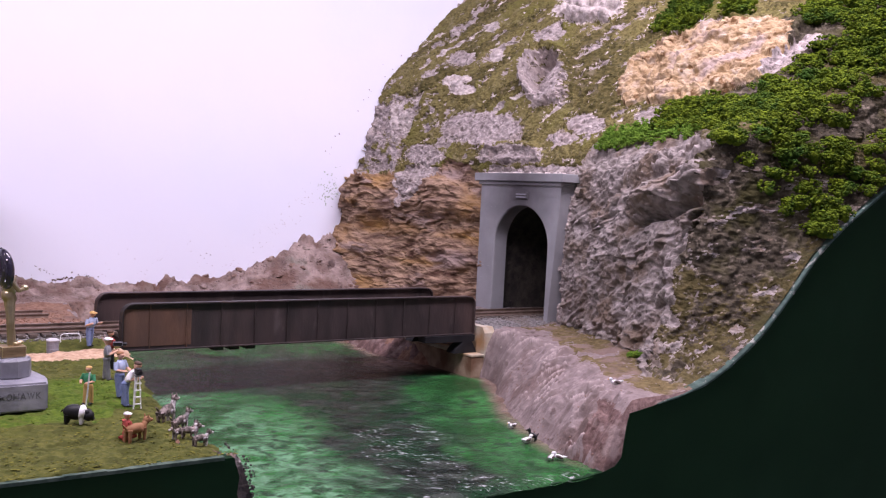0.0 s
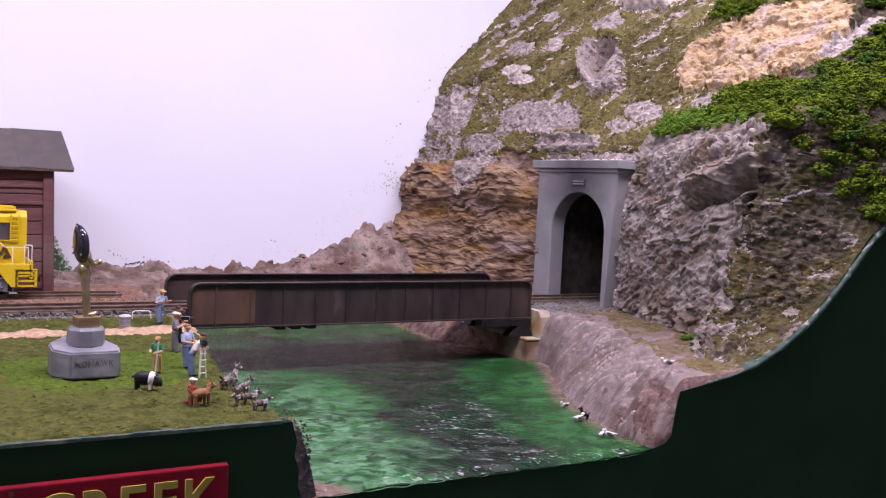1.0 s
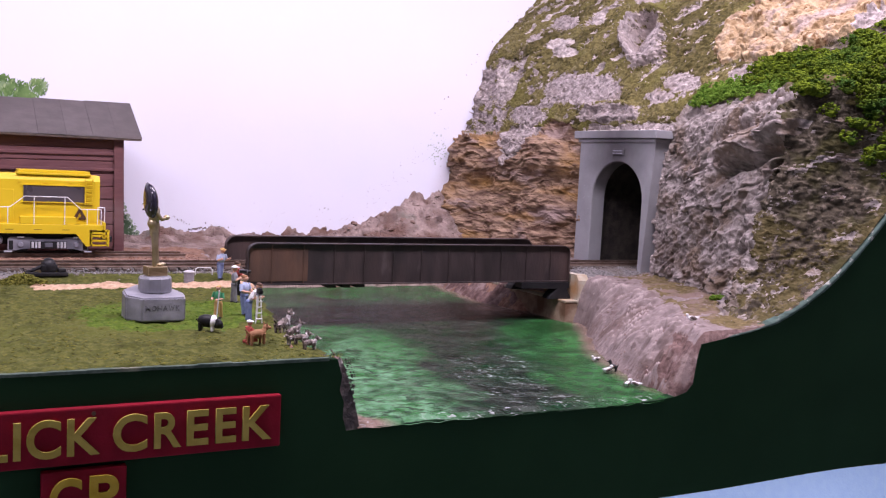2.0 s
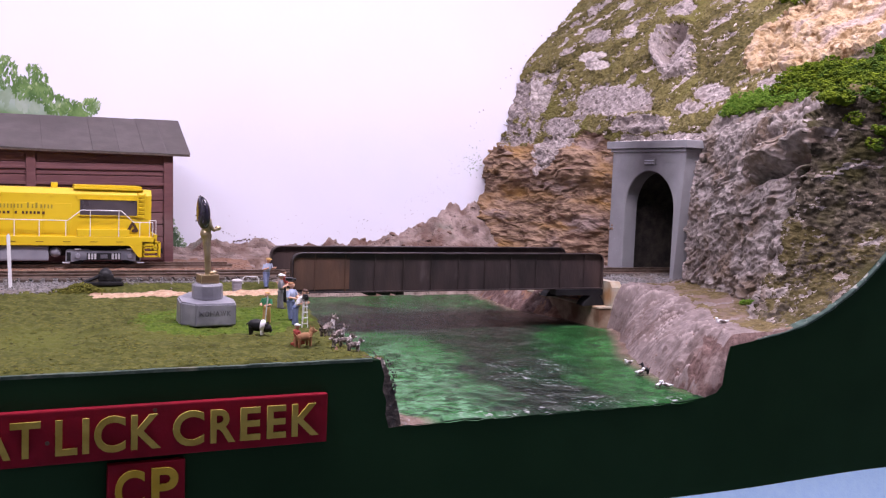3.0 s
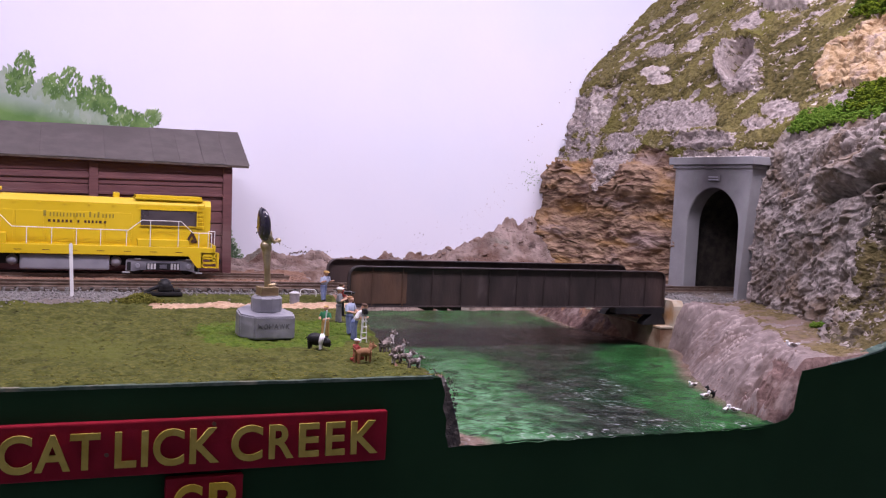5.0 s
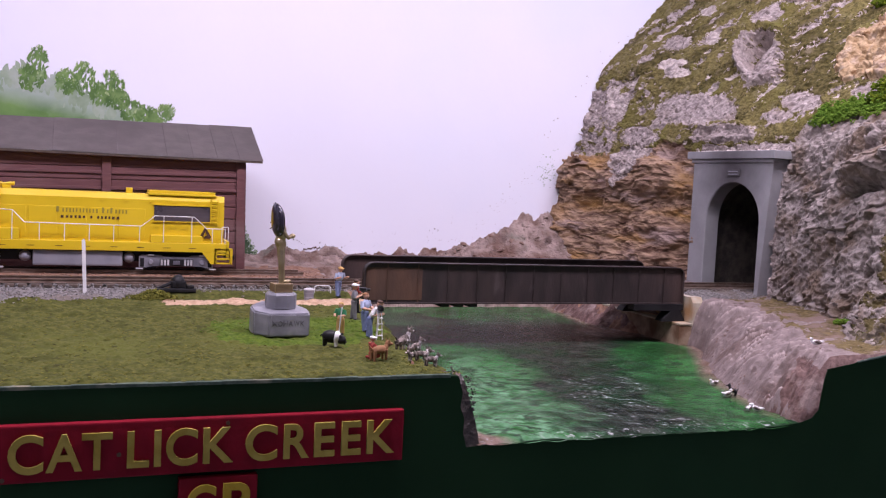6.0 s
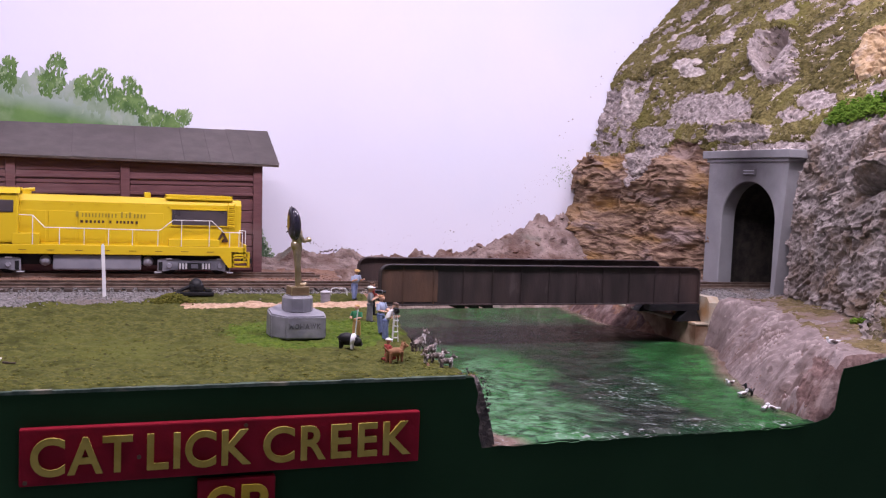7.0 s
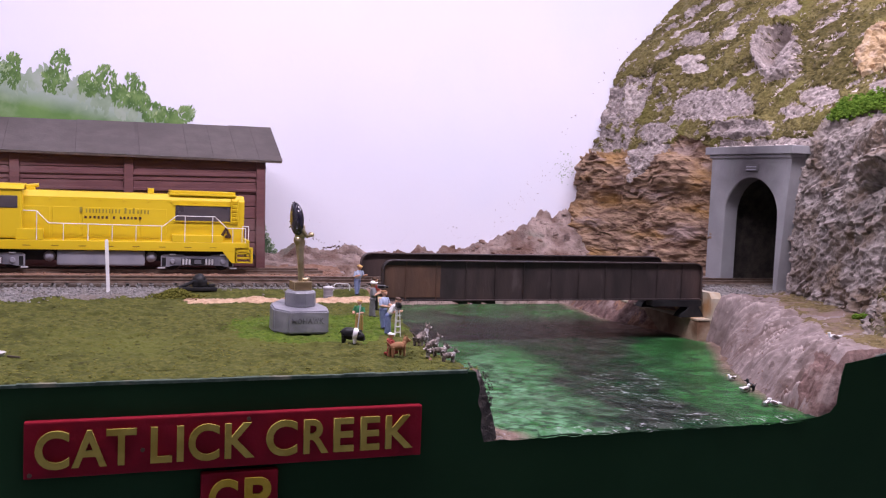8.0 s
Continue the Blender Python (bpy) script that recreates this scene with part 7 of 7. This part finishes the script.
def build_boxcar(x0):
    t = thing("boxcar", (x0, MAIN_Y, RAIL_Z), "silver boxcar with white snowflake pattern and ribbed ends", "boxcar")
    body = part("body", box(B(), (0.0, -0.0330, 0.0240), (0.305, 0.0330, 0.0930), 0.0012), SILVER, t)
    part("roof", prism(B(), [(-0.0345, 0.0928), (-0.0345, 0.0945), (0.0, 0.1010), (0.0345, 0.0945), (0.0345, 0.0928)], -0.002, 0.307, "x"), WHITE, t)
    part("roof_walk", box(B(), (0.0, -0.005, 0.1012), (0.305, 0.005, 0.1026), 0.0003), SILVER, t)
    for k in range(9):
        z = 0.0285 + 0.0072 * k
        for x in (-0.0012, 0.3062):
            part("end_rib", rod(B(), (x, -0.030, z), (x, 0.030, z), 0.0020, seg=8), SILVER, body)
    for s in (-1, 1):
        door = part("door", box(B(), (0.118, s * 0.0340 - 0.0010, 0.0270), (0.176, s * 0.0340 + 0.0010, 0.0890), 0.0004), SILVER, t)
        for k in range(6):
            part("door_rib", box(B(), (0.119, s * 0.0352 - 0.0006, 0.0300 + 0.0110 * k), (0.175, s * 0.0352 + 0.0006, 0.0314 + 0.0110 * k)), WHITE, door)
        for _ in range(34):
            x = random.choice((random.uniform(0.012, 0.108), random.uniform(0.186, 0.294)))
            z, r = random.uniform(0.034, 0.086), random.uniform(0.0025, 0.0060)
            bm = B()
            for k in range(3):
                a = math.pi * k / 3
                rod(bm, (x - r * math.cos(a), s * 0.0331, z - r * math.sin(a)), (x + r * math.cos(a), s * 0.0331, z + r * math.sin(a)), 0.0006, seg=5)
            part("snowflake", bm, WHITE, body)
        for x, z, m in ((0.045, 0.070, DENIM), (0.055, 0.080, DENIM), (0.030, 0.060, DENIM), (0.062, 0.072, DARK_GREEN), (0.034, 0.048, YELLOW), (0.232, 0.062, YELLOW)):
            part("spot", rod(B(), (x, s * 0.0329, z), (x, s * 0.0334, z), 0.0055, seg=9), m, body)
        for xc in (0.045, 0.260):
            side = part("truck", box(B(), (xc - 0.028, s * 0.0255 - 0.002, 0.0090), (xc + 0.028, s * 0.0255 + 0.002, 0.0175), 0.001), BLACK, t)
            for dx in (-0.018, 0.018):
                part("wheel", rod(B(), (xc + dx, s * 0.0145, 0.0098), (xc + dx, s * 0.0195, 0.0098), 0.0094, seg=24), BLACK, side)
    part("underframe", box(B(), (0.004, -0.020, 0.0180), (0.301, 0.020, 0.0239)), BLACK, t)
    return t


TRAIN_X = 1.12
build_steam_engine(TRAIN_X)
build_tender(TRAIN_X + 0.316)
build_boxcar(TRAIN_X + 0.316 + 0.198)


# ---- foliage, tufts and stones ----
def build_foliage():
    dark, light = [], []
    tries = 0
    edge = [(0.70, 1.392), (0.722, 1.402), (0.742, 1.425), (0.760, 1.468), (0.775, 1.492), (0.80, 1.503), (0.86, 1.516), (0.93, 1.520), (1.0, 1.528)]
    while len(dark) < 900 and tries < 60000:
        tries += 1
        y, z = random.uniform(0.708, 1.14), random.uniform(1.39, 1.80)
        n = rough((3, y, z), 26)
        x = hill_x(y, z)
        low = lerp(edge, y) + 0.008 * n
        here = low < z < low + 0.05 and y < 0.985 or z > low + 0.03 and y < 0.862 + 0.012 * n
        here = here or (z > 1.678 and 0.84 < y < 0.92) or (1.08 < y < 1.145 and 1.688 < z < 1.76 and n > -0.35) or (0.99 < y < 1.035 and 1.708 < z < 1.735)
        here = here or (z > 1.765 and y < 1.0)
        if not here or in_tan(y, z, -0.30 + 0.3 * n) or n < -0.72 or (y < 0.76 and z > 1.455 and x > 1.06 and n < 0.1):
            continue
        if abs(y - 0.874) < 0.018 and abs(z - 1.634) < 0.036:
            continue
        out = 0.003 + 0.012 * max(0, rough((8, y * 0.8, z * 1.6), 42, 2)) + 0.005 * random.random()
        dark.append(((x - out * 0.75, y - out * 0.3, z + out * 0.65), random.uniform(0.0075, 0.0145)))
    while len(light) < 620 and tries < 90000:
        tries += 1
        y = random.uniform(0.87, 1.085)
        z = random.gauss(1.517 + 0.05 * (1.0 - y), 0.008)
        if z < 1.497:
            continue
        x = hill_x(y, z)
        out = 0.002 + random.random() * 0.008
        light.append(((x - out * 0.8, y - out * 0.3, z + out * 0.6), random.uniform(0.0018, 0.0042)))
    for x, y in ((0.842, 0.845), (0.852, 0.852), (0.800, 0.772), (0.795, 0.765)):
        for _ in range(26):
            light.append(((x + random.gauss(0, 0.006), y + random.gauss(0, 0.005), 1.249 + random.random() * 0.006), random.uniform(0.0014, 0.003)))
    def leafy(spots, bits, small, large, flat):
        """Mounds of many small crumbs, thickest on their upper, outer side."""
        out = []
        for (x, y, z), r in spots:
            out.append(((x + r * 0.35, y + r * 0.12, z - r * 0.35), r * 0.66))
            for _ in range(bits):
                d = Vector((random.gauss(-0.35, 1), random.gauss(-0.15, 1), random.gauss(0.45, 1))).normalized() * r * random.uniform(0.70, 1.10)
                out.append(((x + d.x * 1.1, y + d.y * 1.25, z + d.z * flat), random.uniform(small, large)))
        return out
    clumps("bush_foliage", leafy(dark, 64, 0.0009, 0.0023, 0.62), 0, BUSH, "dense dark green clump foliage covering the upper slope", "bushes", 0.8)
    clumps("bush_foliage", leafy(light, 12, 0.0007, 0.0015, 0.85), 0, LIGHT_BUSH, "bright green clump foliage along the rock's brow", "bushes", 0.8)
    moss = []
    tries = 0
    while len(moss) < 7000 and tries < 90000:
        tries += 1
        y, z = random.uniform(0.95, 1.60), random.uniform(1.47, 1.80)
        if hill_kind(y, z) not in (4, 8):
            continue
        x = hill_x(y, z)
        moss.append(((x - 0.0012, y - 0.0003, z + 0.0004), random.uniform(0.0006, 0.0017)))
    clumps("moss_tuft", moss, 0, MOSS_TUFT, "crumbly olive moss foam scattered over the slope", "moss", 0.8)


def build_tufts():
    dull, fresh = [], []
    while len(dull) + len(fresh) < 3600:
        y = FRONT + 0.003 + 0.39 * random.random() ** 1.5
        x = random.uniform(-0.32, lerp(CREEK_L, y) - 0.010)
        if 1.04 < y < 1.10 and x > 0.09:
            continue
        if rough((x, y, 12), 34) + random.uniform(-0.3, 0.3) < -0.15:
            continue
        bright = ((x - 0.205) / 0.085) ** 2 + ((y - 0.90) / 0.075) ** 2 + 0.5 * rough((x, y, 6), 60) < 1 + random.gauss(0, 0.25)
        (fresh if bright else dull).append(((x, y, lawn_z(x, y) - 0.0006), random.uniform(0.0005, 0.0013)))
    shrub = []
    for _ in range(700):
        a, b = random.gauss(0, 1), random.gauss(0, 1)
        shrub.append(((0.085 + 0.011 * a, 1.100 + 0.008 * b, 1.2455 + 0.010 * random.random() * math.exp(-0.4 * (a * a + b * b))), random.uniform(0.0007, 0.0017)))
    clumps("low_shrub", shrub, 0, LAWN_TUFT, "low olive foam shrub at the end of the path", "shrub", 0.8)
    clumps("grass_tuft", dull, 0, LAWN_TUFT, "crumbly olive ground foam on the lawn", "grass", 0.3)
    clumps("grass_tuft", fresh, 0, FRESH_TUFT, "bright green ground foam round the pedestal", "grass", 0.4)
    stones = []
    while len(stones) < 15000:
        x = random.choice((random.uniform(-0.42, 0.335), random.uniform(0.84, 0.99)))
        y = random.uniform(1.118 if x > 0.5 else min(1.142, lerp(SHOULDER, x)) - 0.003 + random.gauss(0, 0.005), 1.262)
        stones.append(((x, y, ground_z(x, y) + random.uniform(-0.0002, 0.0030 if abs(y - MAIN_Y) < 0.036 else 0.0010)), random.uniform(0.0007, 0.0016)))
    clumps("ballast_stone", stones, 0, GRAVEL, "loose grey ballast stones along the track", "ballast", 0.8)
    grit = []
    while len(grit) < 1500:
        x = random.uniform(-0.30, 0.33)
        y = random.uniform(1.262, 1.39)
        grit.append(((x, y, ground_z(x, y)), random.uniform(0.0006, 0.0020)))
    clumps("dirt_crumb", grit, 0, DIRT, "reddish brown dirt crumbs by the siding", "dirt", 0.8)
    rocks, brown = [], []
    while len(rocks) + len(brown) < 240:
        x = 0.36 + 0.50 * random.random() ** 0.7
        y = random.uniform(1.515, 1.612)
        (rocks if rough((x, y, 30), 22) > -0.05 else brown).append(((x, y, ground_z(x, y) - 0.001), 0.0012 + 0.0055 * random.random() ** 2.6))
    clumps("rubble_stone", rocks, 1, RUBBLE, "loose pinkish plaster rubble heaped against the backdrop", "rubble", 0.7)
    clumps("rubble_stone", brown, 1, RUSTY_DIRT, "loose brown rubble heaped against the backdrop", "rubble", 0.7)
    dust = []
    for _ in range(110):
        dust.append(((PORTAL_X + random.uniform(0.002, 0.024), 1.115 + 0.18 * random.random(), 1.4630 + 0.0012 * random.random()), random.uniform(0.0006, 0.0020)))
    clumps("plaster_crumb", dust, 1, PALE_ROCK, "white plaster crumbs lying on the portal's coping", "rubble", 0.7)
    crumbs = []
    while len(crumbs) < 160:
        y = random.uniform(0.712, 1.05)
        x = lerp(CREEK_R, y) + random.random() ** 1.3 * 0.05
        crumbs.append(((x, y, ground_z(x, y)), random.uniform(0.0004, 0.0014)))
    edge = []
    for _ in range(150):
        h = random.random()
        edge.append(((0.3045 + 0.008 * random.random() + 0.003 * (1 - h), FRONT + 0.001 + 0.05 * random.random() ** 2, WATER_Z + 0.001 + 0.054 * h), random.uniform(0.0005, 0.0014)))
    clumps("edge_crumb", edge, 1, WET_BANK, "dark broken plaster along the lawn's cut end", "dirt", 0.9)
    clumps("bank_crumb", crumbs, 1, RUSTY_DIRT, "brown plaster crumbs on the creek bank", "dirt", 0.8)


build_foliage()
build_tufts()
